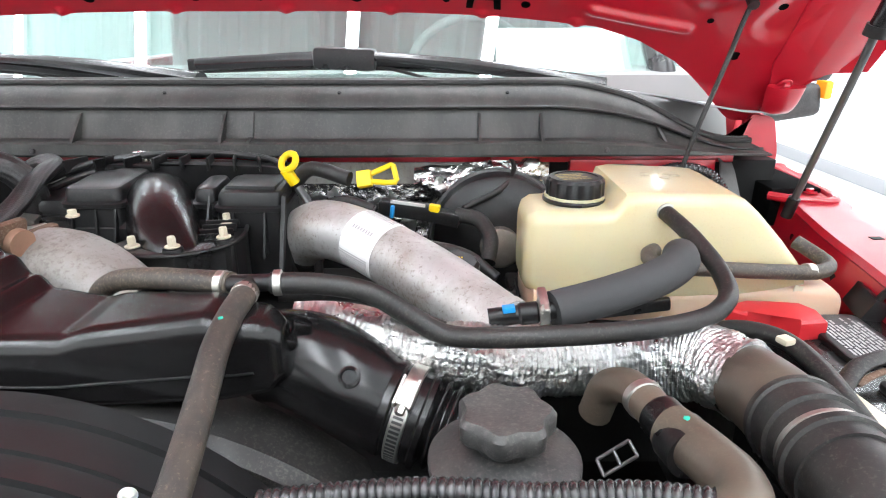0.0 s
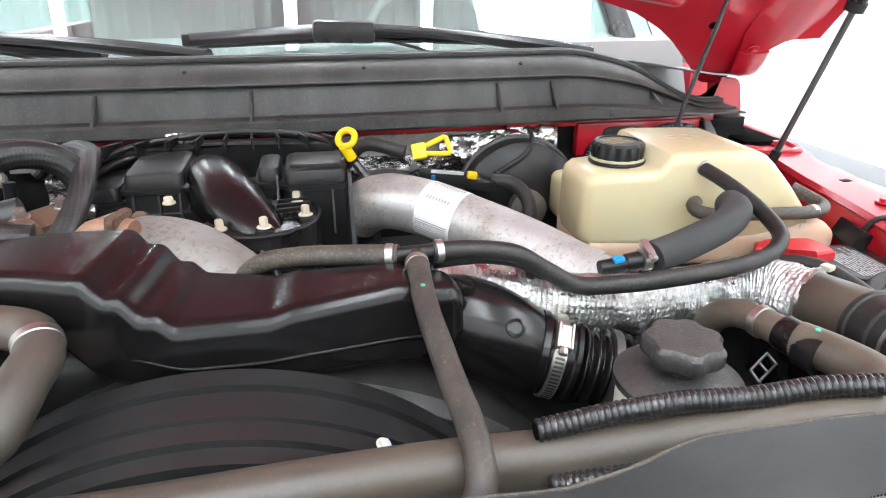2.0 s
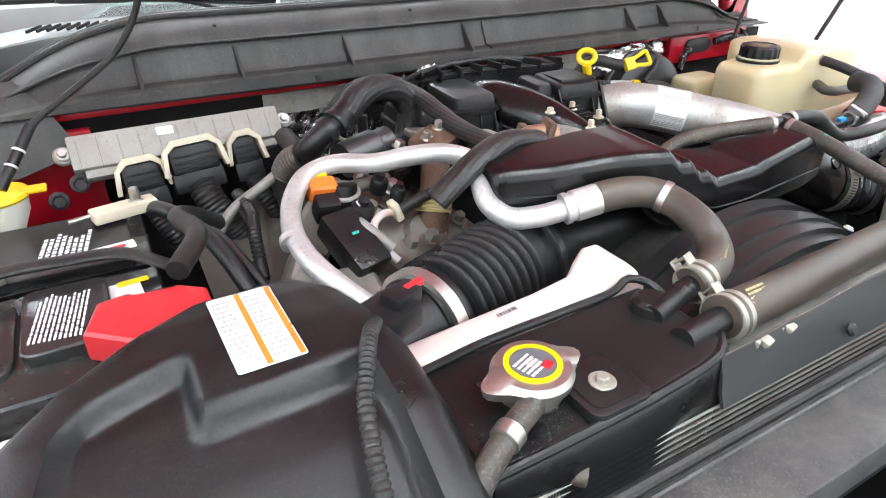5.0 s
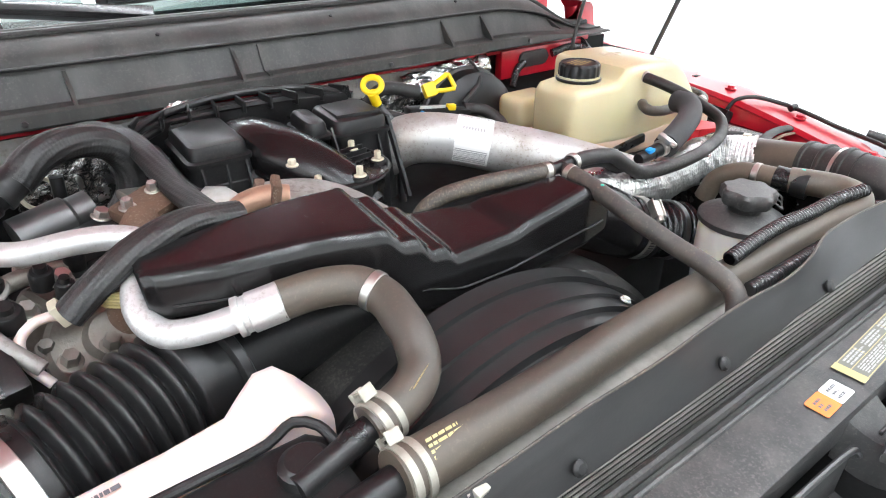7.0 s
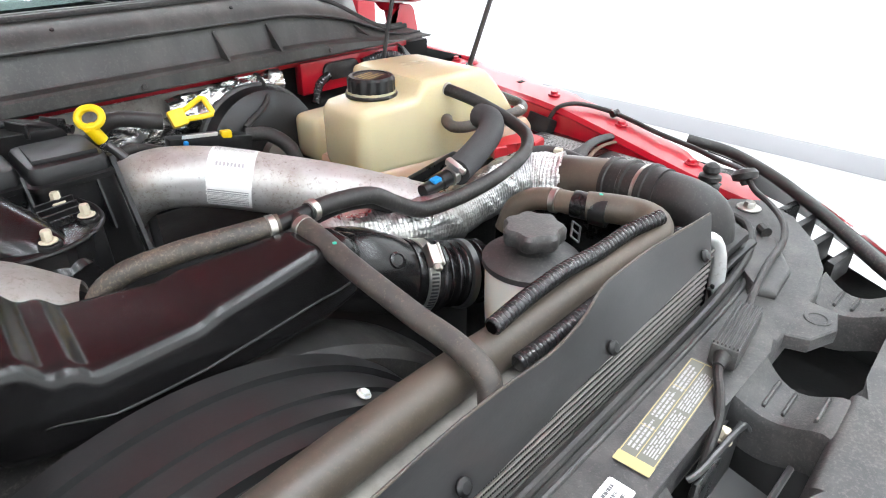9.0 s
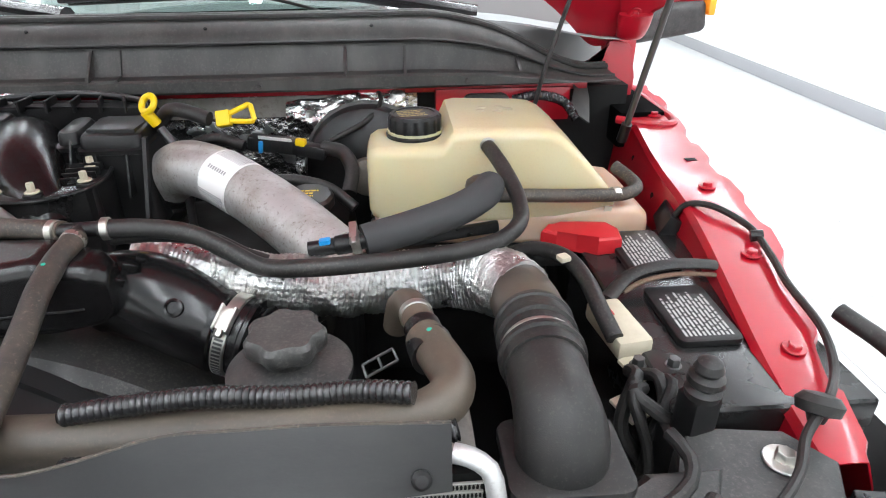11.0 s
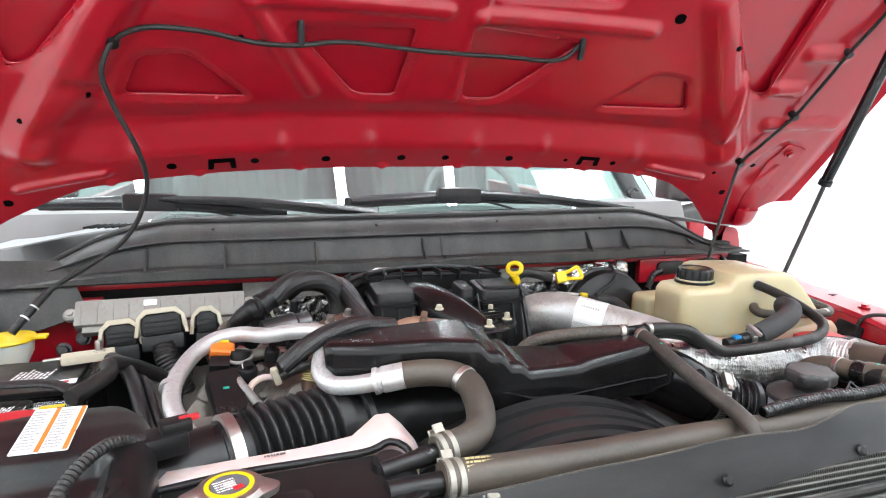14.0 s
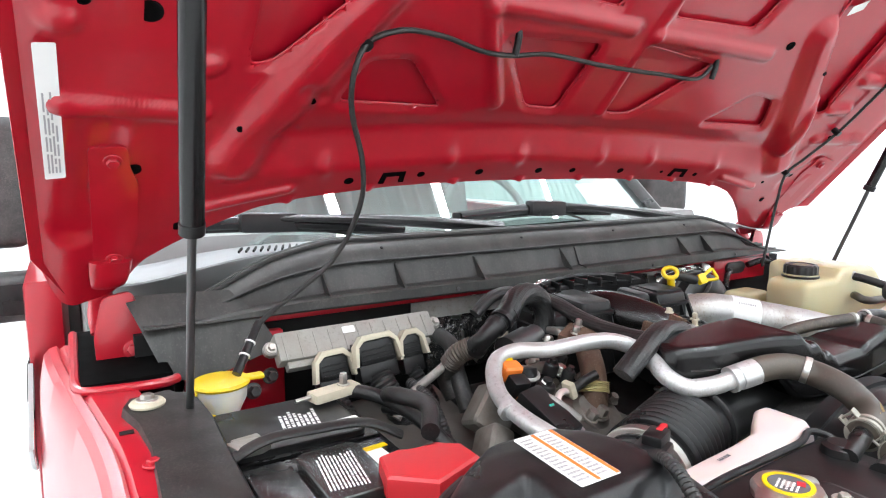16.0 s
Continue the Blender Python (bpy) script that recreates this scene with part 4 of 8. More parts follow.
# wipers
def wiper(l, r, hub, base, label):
    w = thing("wiper", base, label, "wiper", "windscreen wipers")
    l, r, hub, base = Vector(l), Vector(r), Vector(hub), Vector(base)
    mid = (l + r) / 2
    bm = B()
    tube(bm, [l, mid + Vector((0, 0, 0.012)), r], lambda u, s: 0.0205 - 0.005 * abs(2 * u - 1), 12, 0.01, flat=0.75)
    part("blade", bm, M_GLOSSY, w)
    bm = B()
    tube(bm, [l + Vector((0, 0.004, -0.012)), mid + Vector((0, 0.004, -0.004)), r + Vector((0, 0.004, -0.012))], 0.0035, 6, 0.02)
    part("rubber", bm, M_RUBBER, w)
    part("end_cap", obox(B(), l, (0.03, 0.014, 0.022), (0, 0, 0), 0.004), M_PLASTIC, w)
    bm = B()
    obox(bm, hub, (0.115, 0.036, 0.040), (0, 2, 0), 0.010)
    part("coupling", bm, M_PLASTIC, w)
    bm = B()
    tube(bm, [hub + Vector((-0.02, 0, 0.008)), hub.lerp(base, 0.35) + Vector((0, 0, 0.012)), hub.lerp(base, 0.7) + Vector((0, 0, 0.008)), base], lambda u, s: 0.008 + 0.011 * u, 10, 0.012, flat=0.8)
    part("arm", bm, M_GLOSSY, w)
    bm = B()
    tube(bm, [hub + Vector((0.03, 0.01, -0.006)), hub.lerp(base, 0.3) + Vector((0, 0.03, -0.02)), hub.lerp(base, 0.45) + Vector((0, 0.04, -0.035))], 0.003, 8)
    part("spray_tube", bm, M_RUBBER, w)
    return w


wiper((-0.453, 1.178, 1.482), (0.10, 1.225, 1.475), (-0.181, 1.185, 1.492), (0.291, 1.14, 1.447), "black wiper with its blade across the windscreen")
wiper((-1.12, 1.24, 1.485), (-0.60, 1.178, 1.462), (-0.89, 1.205, 1.487), (-0.408, 1.07, 1.462), "black wiper, its arm crossing the vent tray")

# firewall with foil insulation
fw = thing("firewall", (CX, 0.98, 1.0), "firewall with red plates and foil, bulkhead painted dark for shade", "firewall", kind="structure")
# bulkhead coloured near-black for the shade behind the engine; only the plates are red
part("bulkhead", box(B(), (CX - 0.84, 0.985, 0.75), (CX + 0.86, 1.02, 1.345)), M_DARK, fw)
part("red_rail", box(B(), (CX - 0.80, 0.962, 1.346), (CX + 0.78, 1.00, 1.360), 0.003), M_RED, fw, "red painted rail under the cowl")
part("red_plate", box(B(), (0.20, 0.955, 1.295), (0.43, 0.975, 1.352), 0.004), M_RED, fw, "red painted plate")
part("red_side", box(B(), (-1.10, 0.945, 1.20), (-0.945, 0.965, 1.335), 0.004), M_RED, fw, "red painted plate")
bm = B()
sheet(bm, [[(-0.66 + 0.83 * i / 60, 0.972 + 0.006 * noise.noise((i * 0.35, j * 0.8, 0)), 1.20 + 0.15 * j / 10) for i in range(61)] for j in range(11)], 0.002)
part("foil_mat", bm, M_FOIL, fw, "crinkled silver foil insulation")
bm = B()
sheet(bm, [[(-0.045 + 0.195 * i / 50, 0.950 - 0.020 * math.sin(math.pi * j / 16) + 0.008 * noise.noise((i * 0.16, j * 0.45 + i * 0.12, 5)), 1.284 + 0.022 * i / 50 + 0.054 * j / 16 + 0.004 * noise.noise((i * 0.2, j * 0.3, 9))) for i in range(51)] for j in range(17)], 0.0015)
part("foil_roll", bm, M_FOIL, fw, "crumpled silver foil over the heater pipe", angle=25)
bm = B()
sheet(bm, [[(-0.70 + 0.74 * i / 20, 0.962, 1.312 + 0.034 * j / 3) for i in range(21)] for j in range(4)], 0.002)
part("grey_strip", bm, M_SHIELD, fw, "grey metal strip")

# ---------------------------------------------------------------- fenders and engine bay sides
def fender_top(y):
    return 1.232 + 0.062 * sstep(0.15, 0.75, y) + 0.016 * sstep(0.7, 1.1, y)


def fender_out(y):
    return 0.80 + 0.095 * sstep(0.15, 0.62, y) + 0.057 * sstep(0.6, 1.15, y)


def fender_in(y):
    return 0.765 + 0.05 * sstep(0.2, 0.7, y) + 0.04 * sstep(0.65, 1.0, y)


for s in (-1, 1):
    X = lambda d: CX + s * d
    fen = thing("fender", (X(0.93), 0.5, 0.7), "red painted front fender with a bolted inner flange", "fender", "front fenders")
    # section across the fender at stations along y: flange, step, crown, outside
    def fsec(y):
        zt = fender_top(y)
        xo, xi = fender_out(y), fender_in(y)
        if s > 0:
            w = (y * 8.2) % 1.0
            xs = xo - 0.008 + 0.009 * (sstep(0.0, 0.16, w) - sstep(0.55, 0.62, w))
            return [(X(xi - 0.012), y, zt - 0.12), (X(xi - 0.001), y, zt - 0.012), (X(xi - 0.003), y, zt - 0.009), (X(xi + 0.002), y, zt - 0.001), (X(xs - 0.020), y, zt + 0.001), (X(xs - 0.008), y, zt + 0.001), (X(xs - 0.002), y, zt), (X(xs), y, zt - 0.003), (X(xo + 0.004), y, zt - 0.030), (X(xo + 0.014), y, zt - 0.13), (X(xo + 0.022), y, zt - 0.30), (X(xo + 0.026), y, 0.75)]
        return [(X(xi - 0.004), y, zt - 0.12), (X(xi), y, zt - 0.010), (X(xi + 0.004), y, zt - 0.002), (X(xo - 0.020), y, zt + 0.001), (X(xo - 0.014), y, zt - 0.004), (X(xo - 0.010), y, zt + 0.002), (X(xo), y, zt - 0.001), (X(xo + 0.008), y, zt - 0.010), (X(xo + 0.016), y, zt - 0.05), (X(xo + 0.022), y, zt - 0.13), (X(xo + 0.026), y, zt - 0.30), (X(xo + 0.026), y, 0.75)]
    bm = B()
    ys = [0.24 + 0.88 * i / 88 for i in range(89)]
    sheet(bm, [fsec(y) for y in ys], 0.0015)
    part("wing", bm, M_RED, fen, angle=30)
    for y in (0.36, 0.50, 0.65, 0.93):
        bolt(fen, (X((fender_in(y) + fender_out(y)) / 2), y, fender_top(y) + 0.001), (0, 0, 1), 0.0065, 0.005, 0.011, M_RED, "red painted bolt")
    for y in (0.45, 0.58, 0.72, 0.86):
        # hole and slot are near-black pieces, opening shade put in as colour
        part("hole", disc(B(), (X(fender_in(y) - 0.0025), y, fender_top(y) - 0.045), (-s, 0, 0), 0.006, 0.002, 12), M_DARK, fen)
    part("slot", box(B(), (min(X(0.865), X(0.88)), 0.735, fender_top(0.74) - 0.002), (max(X(0.865), X(0.88)), 0.745, fender_top(0.74) + 0.0015)), M_DARK, fen)
    apron = solo("inner_apron", box(B(), (min(X(0.74), X(0.755)), 0.10, 0.6), (max(X(0.74), X(0.755)), 1.0, 1.14), 0.003), M_DULL, "black inner wheel-arch apron beside the engine", "apron", kind="structure")
# sheet closing the bay from below, its darkness painted in as shade
solo("undertray", box(B(), (CX - 0.84, 0.0, 0.72), (CX + 0.84, 1.0, 0.75)), M_DARK, "near-black sheet under the engine, shade painted in", "undertray", kind="structure")
# ---------------------------------------------------------------- engine: large things
block = thing("engine_block", (CX, 0.62, 0.8), "engine block deep in the bay, near-black for shade, with a grimy cover", "engine")
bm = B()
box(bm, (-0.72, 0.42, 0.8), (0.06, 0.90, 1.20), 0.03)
# case colour holds the deep bay's shade
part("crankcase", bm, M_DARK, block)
bm = B()
box(bm, (-0.68, 0.52, 1.10), (-0.50, 0.80, 1.215), 0.02)
part("casting", bm, M_CAST, block, "grimy cast aluminium cover")

# intake resonator across the front
reso = thing("intake_resonator", (-0.36, 0.44, 1.29), "large glossy black plastic intake box with a stepped top", "air box")
TOP_Z = [(-0.592, 1.366), (-0.586, 1.371), (-0.44, 1.3765), (-0.414, 1.3758), (-0.407, 1.3768), (-0.402, 1.3755), (-0.392, 1.3632), (-0.386, 1.3622), (-0.381, 1.3636), (-0.376, 1.3628), (-0.366, 1.3490), (-0.361, 1.3478), (-0.356, 1.3490), (-0.351, 1.3478), (-0.342, 1.3388), (-0.275, 1.3395), (-0.258, 1.3455), (-0.172, 1.3560), (-0.165, 1.3535), (-0.158, 1.3500), (-0.134, 1.3480), (-0.126, 1.3430), (-0.120, 1.3360)]
BOT_Z = [(-0.592, 1.334), (-0.58, 1.326), (-0.46, 1.322), (-0.43, 1.312), (-0.408, 1.290), (-0.395, 1.284), (-0.30, 1.281), (-0.165, 1.284), (-0.13, 1.288), (-0.12, 1.296)]
FRONT_Y = [(-0.592, 0.462), (-0.585, 0.455), (-0.54, 0.438), (-0.47, 0.424), (-0.43, 0.412), (-0.38, 0.394), (-0.34, 0.386), (-0.25, 0.386), (-0.17, 0.390), (-0.13, 0.396), (-0.12, 0.403)]
BACK_Y = [(-0.592, 0.500), (-0.58, 0.508), (-0.46, 0.516), (-0.40, 0.513), (-0.34, 0.490), (-0.25, 0.462), (-0.17, 0.442), (-0.13, 0.436), (-0.12, 0.430)]


def along(table, x):
    for (a, p), (b, q) in zip(table, table[1:]):
        if x <= b:
            return p + (q - p) * max(0.0, (x - a) / (b - a))
    return table[-1][1]


def eased(table, x, r=0.0028):
    return sum(along(table, x + r * (k - 3) / 3) for k in range(7)) / 7


def reso_section(x):
    y0, y1, z0, z1 = eased(FRONT_Y, x), eased(BACK_Y, x), eased(BOT_Z, x), eased(TOP_Z, x)
    k = -0.10 * sstep(-0.50, -0.42, x) * (1 - sstep(-0.33, -0.25, x))
    ym = (y0 + y1) / 2
    pts = []
    for cy, cz, a0, r, sy, sz in ((y0, z1, 90, 0.0125, 1, -1), (y0, z0, 180, 0.010, 1, 1), (y1, z0, 270, 0.010, -1, 1), (y1, z1, 0, 0.007, -1, -1)):
        arc = [(cy + sy * r + r * math.cos(radians(a0 + 15 * j)), cz + sz * r + r * math.sin(radians(a0 + 15 * j))) for j in range(7)]
        t0, t1 = radians(a0 + 90), radians(a0 - 0)
        first = (arc[0][0] - 0.002 * math.cos(radians(a0 + 90)), arc[0][1] - 0.002 * math.sin(radians(a0 + 90)))
        last = (arc[-1][0] + 0.002 * math.cos(radians(a0 + 180)), arc[-1][1] + 0.002 * math.sin(radians(a0 + 180)))
        pts += [first] + arc + [last]
    return [(x + k * (ym - y), y, z) for y, z in pts]


XS = [-0.592 + 0.00195 * i for i in range(243)]
bm = B()
loft(bm, [reso_section(x) for x in XS])
part("shell", bm, M_GLOSSY, reso, angle=60)
bm = B()
tube(bm, [(x, eased(FRONT_Y, x) - 0.0007, eased(BOT_Z, x) + (eased(TOP_Z, x) - eased(BOT_Z, x)) * 0.36) for x in XS[8:-10:8]], 0.0011, 6, 0.02)
part("mould_seam", bm, M_PLASTIC, reso)
part("tab", obox(B(), (-0.50, 0.428, 1.335), (0.05, 0.006, 0.005), (0, 0, -12), 0.001), M_GLOSSY, reso)

# air tube from the filter: bellows, clamp, duct
duct = thing("intake_duct", (-0.66, 0.40, 1.19), "black ribbed air intake duct with a steel band clamp", "air duct")
ax0, ax1 = Vector((-0.84, 0.365, 1.256)), Vector((-0.575, 0.456, 1.262))
d = (ax1 - ax0)
L_ = d.length
P = [ax0 + d * (i / 420) for i in range(421)]


def bel(u, s):
    if u < 0.46:
        return 0.046
    if u < 0.50:
        return 0.0485
    if u < 0.56:
        return 0.052
    if u < 0.94:
        return 0.0485 + 0.0085 * abs(math.cos(math.pi * (u - 0.56) / 0.38 * 8)) ** 1.4
    return 0.055


part("bellows", tube(B(), None, bel, 40, path=P), M_PLASTIC, duct, "ribbed black rubber bellows")
band(duct, ax0 + d * 0.50, d, 0.053, 0.014, 100)
bm = B()
tube(bm, [ax1 - d * 0.06, ax1, ax1 + Vector((0.06, 0.018, 0.0)), (-0.44, 0.475, 1.265), (-0.36, 0.47, 1.275)], lambda u, s: 0.054 - 0.012 * u, 32, flat=0.95)
part("outlet", bm, M_PLASTIC, duct, "smooth black duct running under the intake box")
part("collar", lathe(B(), ax1 + d * 0.055, d, [(0.0545, 0), (0.0575, 0.002), (0.0575, 0.010), (0.0545, 0.012)], 44), M_SHROUD, duct, "flat collar behind the bellows")
for a in (150, 185, 220):
    t = radians(a)
    q = Vector((0, 0, 1)).rotation_difference(d.normalized()).to_matrix()
    c = ax1 + d * 0.078 + (q @ Vector((math.cos(t), math.sin(t), 0))) * 0.0585
    part("catch", obox(B(), c, (0.010, 0.010, 0.004), (0, 0, 20), 0.001), M_PLASTIC, duct)
sens = thing("air_sensor", (-0.765, 0.35, 1.31), "black air flow sensor with a red clip and cable", "sensor")
bm = B()
obox(bm, (-0.772, 0.352, 1.318), (0.055, 0.032, 0.024), (0, 0, 21), 0.004)
obox(bm, (-0.755, 0.358, 1.333), (0.03, 0.02, 0.014), (0, 0, 21), 0.003)
part("housing", bm, M_PLASTIC, sens)
part("clip", obox(B(), (-0.742, 0.362, 1.338), (0.02, 0.007, 0.006), (0, 0, 21), 0.002), M_REDPL, sens, "red locking clip")
part("cable", tube(B(), [(-0.785, 0.342, 1.328), (-0.800, 0.315, 1.343), (-0.814, 0.288, 1.345), (-0.827, 0.262, 1.338), (-0.836, 0.232, 1.324), (-0.842, 0.195, 1.305), (-0.845, 0.15, 1.284), (-0.845, 0.10, 1.25)], wave_profile(0.005, 0.0007, 0.0056), 14, 0.0012), M_RUBBER, sens)

# air filter housing
air = thing("air_filter_box", (-0.93, 0.30, 1.10), "black plastic air filter housing with a warning label", "air box")
LID = [(0.445, -0.905, -0.815, 1.314), (0.435, -0.918, -0.80, 1.330), (0.40, -0.962, -0.785, 1.338), (0.36, -1.008, -0.775, 1.340), (0.32, -1.045, -0.768, 1.336), (0.26, -1.066, -0.766, 1.322), (0.20, -1.076, -0.77, 1.300), (0.14, -1.080, -0.78, 1.268), (0.09, -1.080, -0.79, 1.228)]


def lid_row(y):
    for (a, *p), (b, *q) in zip(LID, LID[1:]):
        if y >= b:
            f = (a - y) / (a - b)
            return [u + (v - u) * f for u, v in zip(p, q)]
    return LID[-1][1:]


def lid_z(x, y):
    """Height of the lid: an arched rim band, a sunk panel inside it and a step towards the duct."""
    x0, x1, zt = lid_row(y)
    left = x - (x0 + 0.050)
    z = zt
    sunk = max((1 - sstep(-0.926, -0.914, x)) * (1 - sstep(0.350, 0.362, y - 0.35 * (x + 0.92))), 1 - sstep(0.298, 0.309, y - 0.05 * (x + 0.88)))
    z -= 0.015 * sunk * sstep(0.0, 0.010, x - (x0 + 0.046)) * (1 - sstep(-0.012, 0.0, x - (x1 - 0.034)))
    return z


bm = B()
secs = []
for k in range(66):
    y = 0.445 - 0.355 * k / 65
    x0, x1, zt = lid_row(y)
    sec = [(x0, y, 1.05)]
    for q in range(6):
        a = radians(180 - 15 * q)
        sec.append((x0 + 0.026 + 0.026 * math.cos(a), y, zt - 0.026 + 0.026 * math.sin(a)))
    for q in range(1, 44):
        x = x0 + 0.026 + (x1 - x0 - 0.056) * q / 44
        sec.append((x, y, lid_z(x, y)))
    for q in range(7):
        a = radians(90 - 15 * q)
        sec.append((x1 - 0.030 + 0.030 * math.cos(a), y, zt - 0.030 + 0.030 * math.sin(a)))
    sec.append((x1, y, 1.05))
    secs.append(sec)
loft(bm, secs)
part("lid", bm, M_PLASTIC, air, angle=48)
part("edge_bead", tube(B(), [(-0.925, 0.444, 1.296), (-0.975, 0.405, 1.306), (-1.020, 0.365, 1.308), (-1.060, 0.30, 1.300), (-1.082, 0.20, 1.262), (-1.084, 0.12, 1.225)], 0.006, 10), M_PLASTIC, air)
lm = plane_at((-0.868, 0.366, 1.3400), (1, 0.03, -0.02), (-0.03, 1, 0.07))
flat_label(air, lm, 0.048, 0.088, M_LABEL, "label", "white and orange warning label", 0.002, 0.0008)
for k in (-0.002, 0.021):
    flat_label(air, lm @ pose(k, 0, 0.0009), 0.0042, 0.086, M_ORANGE, "stripe", "orange stripe", 0.0005, 0.0003)
bars(air, lm @ pose(-0.0135, 0, 0.0013), 0.017, 0.078, 14, M_GREYINK, 5)
bars(air, lm @ pose(0.0095, 0, 0.0013), 0.016, 0.078, 14, M_GREYINK, 6)

# low-temperature radiator tank with cap, and the pink bottle behind it
rt = thing("radiator_tank", (-0.64, 0.27, 1.2), "black plastic radiator end tank with a metal pressure cap", "radiator tank")
bm = B()
secs = []
for x, y0, y1, zt in ((-0.775, 0.215, 0.315, 1.272), (-0.765, 0.205, 0.325, 1.284), (-0.70, 0.20, 0.325, 1.288), (-0.62, 0.20, 0.322, 1.292), (-0.56, 0.205, 0.322, 1.295), (-0.535, 0.212, 0.320, 1.297), (-0.522, 0.22, 0.315, 1.29)):
    secs.append([(x, a, b) for a, b in rrect(y0, y1, 1.12, zt, 0.012, 5)])
loft(bm, secs)
part("tank_body", bm, M_PLASTIC, rt, angle=40)
part("edge_lip", tube(B(), [(-0.768, 0.318, 1.2855), (-0.70, 0.3215, 1.2905), (-0.62, 0.3205, 1.2935), (-0.56, 0.3190, 1.2975), (-0.54, 0.322, 1.303), (-0.526, 0.312, 1.300), (-0.520, 0.29, 1.292)], 0.004, 10), M_PLASTIC, rt)
part("front_lip", tube(B(), [(-0.770, 0.21, 1.2805), (-0.70, 0.205, 1.2885), (-0.62, 0.205, 1.2925), (-0.55, 0.212, 1.2955), (-0.525, 0.23, 1.293)], 0.004, 10), M_PLASTIC, rt)
part("boss", lathe(B(), (-0.548, 0.285, 1.285), (0, 0, 1), [(0.020, 0), (0.018, 0.018), (0.013, 0.022), (0, 0.022)], 24), M_PLASTIC, rt)
bm = B()
prism(bm, rrect(-0.684, -0.628, 0.203, 0.262, 0.010), 1.289, 1.2985, 0.002)
part("pocket_rim", bm, M_PLASTIC, rt)
part("pocket", prism(B(), rrect(-0.678, -0.634, 0.209, 0.256, 0.008), 1.295, 1.2993), M_PLASTIC, rt)
bolt(rt, (-0.656, 0.230, 1.2993), (0, 0, 1), 0.0055, 0.005, 0.0105, M_CLAMP, "pale washered bolt")
cap = thing("pressure_cap", (-0.70, 0.257, 1.288), "zinc radiator cap with a yellow-rimmed warning disc", "pressure cap")
bm = B()
lathe(bm, (-0.70, 0.257, 1.288), (0, 0, 1), [(0.024, 0), (0.024, 0.014), (0.030, 0.015), (0.031, 0.022), (0.028, 0.027), (0.0, 0.0285)], 56, lambda a, h: 1 + (0.42 * max(0, math.cos(2 * a - 0.06)) ** 5 if h > 0.012 and h < 0.025 else 0))
part("cap_body", bm, M_ZINC, cap)
part("yellow_ring", lathe(B(), (-0.70, 0.257, 1.315), (0, 0, 1), [(0.0215, 0), (0.0215, 0.0016), (0.0175, 0.0016), (0.0175, 0)], 40), M_YELLOW, cap)
part("disc", disc(B(), (-0.70, 0.257, 1.315), (0, 0, 1), 0.0172, 0.0012, 32), M_INK, cap)
bars(cap, pose(-0.70, 0.257, 1.3165, 0, 0, 20), 0.026, 0.020, 5, M_LABEL, 8, name="print_mark", label="white print")
part("red_mark", obox(B(), (-0.692, 0.25, 1.3166), (0.009, 0.007, 0.0004), (0, 0, 30)), M_REDPL, cap)
part("filler_neck", tube(B(), [(-0.70, 0.257, 1.27), (-0.70, 0.257, 1.29)], 0.026, 24), M_PLASTIC, cap)
ov = thing("overflow_hose", (-0.74, 0.2, 1.25), "dusty thin overflow hose beside the radiator cap", "hose")
part("tube", tube(B(), [(-0.715, 0.235, 1.302), (-0.745, 0.222, 1.298), (-0.78, 0.205, 1.28), (-0.80, 0.18, 1.262), (-0.79, 0.155, 1.245), (-0.75, 0.15, 1.235), (-0.69, 0.165, 1.23)], 0.0095, 14), M_HOSE, ov)
part("lower_tube", tube(B(), [(-0.850, 0.245, 1.19), (-0.838, 0.268, 1.235), (-0.812, 0.298, 1.255), (-0.775, 0.312, 1.262), (-0.750, 0.294, 1.261), (-0.736, 0.262, 1.258), (-0.718, 0.225, 1.255), (-0.690, 0.200, 1.25)], 0.0085, 14), M_HOSE, ov)
band(ov, (-0.745, 0.222, 1.298), (-0.03, -0.014, -0.004), 0.0097, 0.012, None, "clamp", M_ZINC)

pk = thing("coolant_bottle", (-0.64, 0.34, 1.15), "pinkish white translucent coolant bottle", "coolant bottle")
bm = B()
secs = []
for x, y0, y1, zt in ((-0.775, 0.325, 0.352, 1.280), (-0.765, 0.325, 0.358, 1.288), (-0.70, 0.325, 0.362, 1.289), (-0.62, 0.325, 0.365, 1.292), (-0.575, 0.325, 0.368, 1.296), (-0.56, 0.325, 0.378, 1.302), (-0.545, 0.326, 0.385, 1.310), (-0.530, 0.327, 0.385, 1.310), (-0.518, 0.328, 0.378, 1.300), (-0.505, 0.332, 0.365, 1.285)):
    secs.append([(x, a, b) for a, b in rrect(y0, y1, 1.15, zt, 0.010, 5)])
loft(bm, secs)
part("bottle_body", bm, M_PINK, pk, angle=75)
bars(pk, pose(-0.655, 0.347, 1.2925, 0, 0, 6), 0.03, 0.008, 1, M_INK, 4, name="print_mark", label="small dark print")

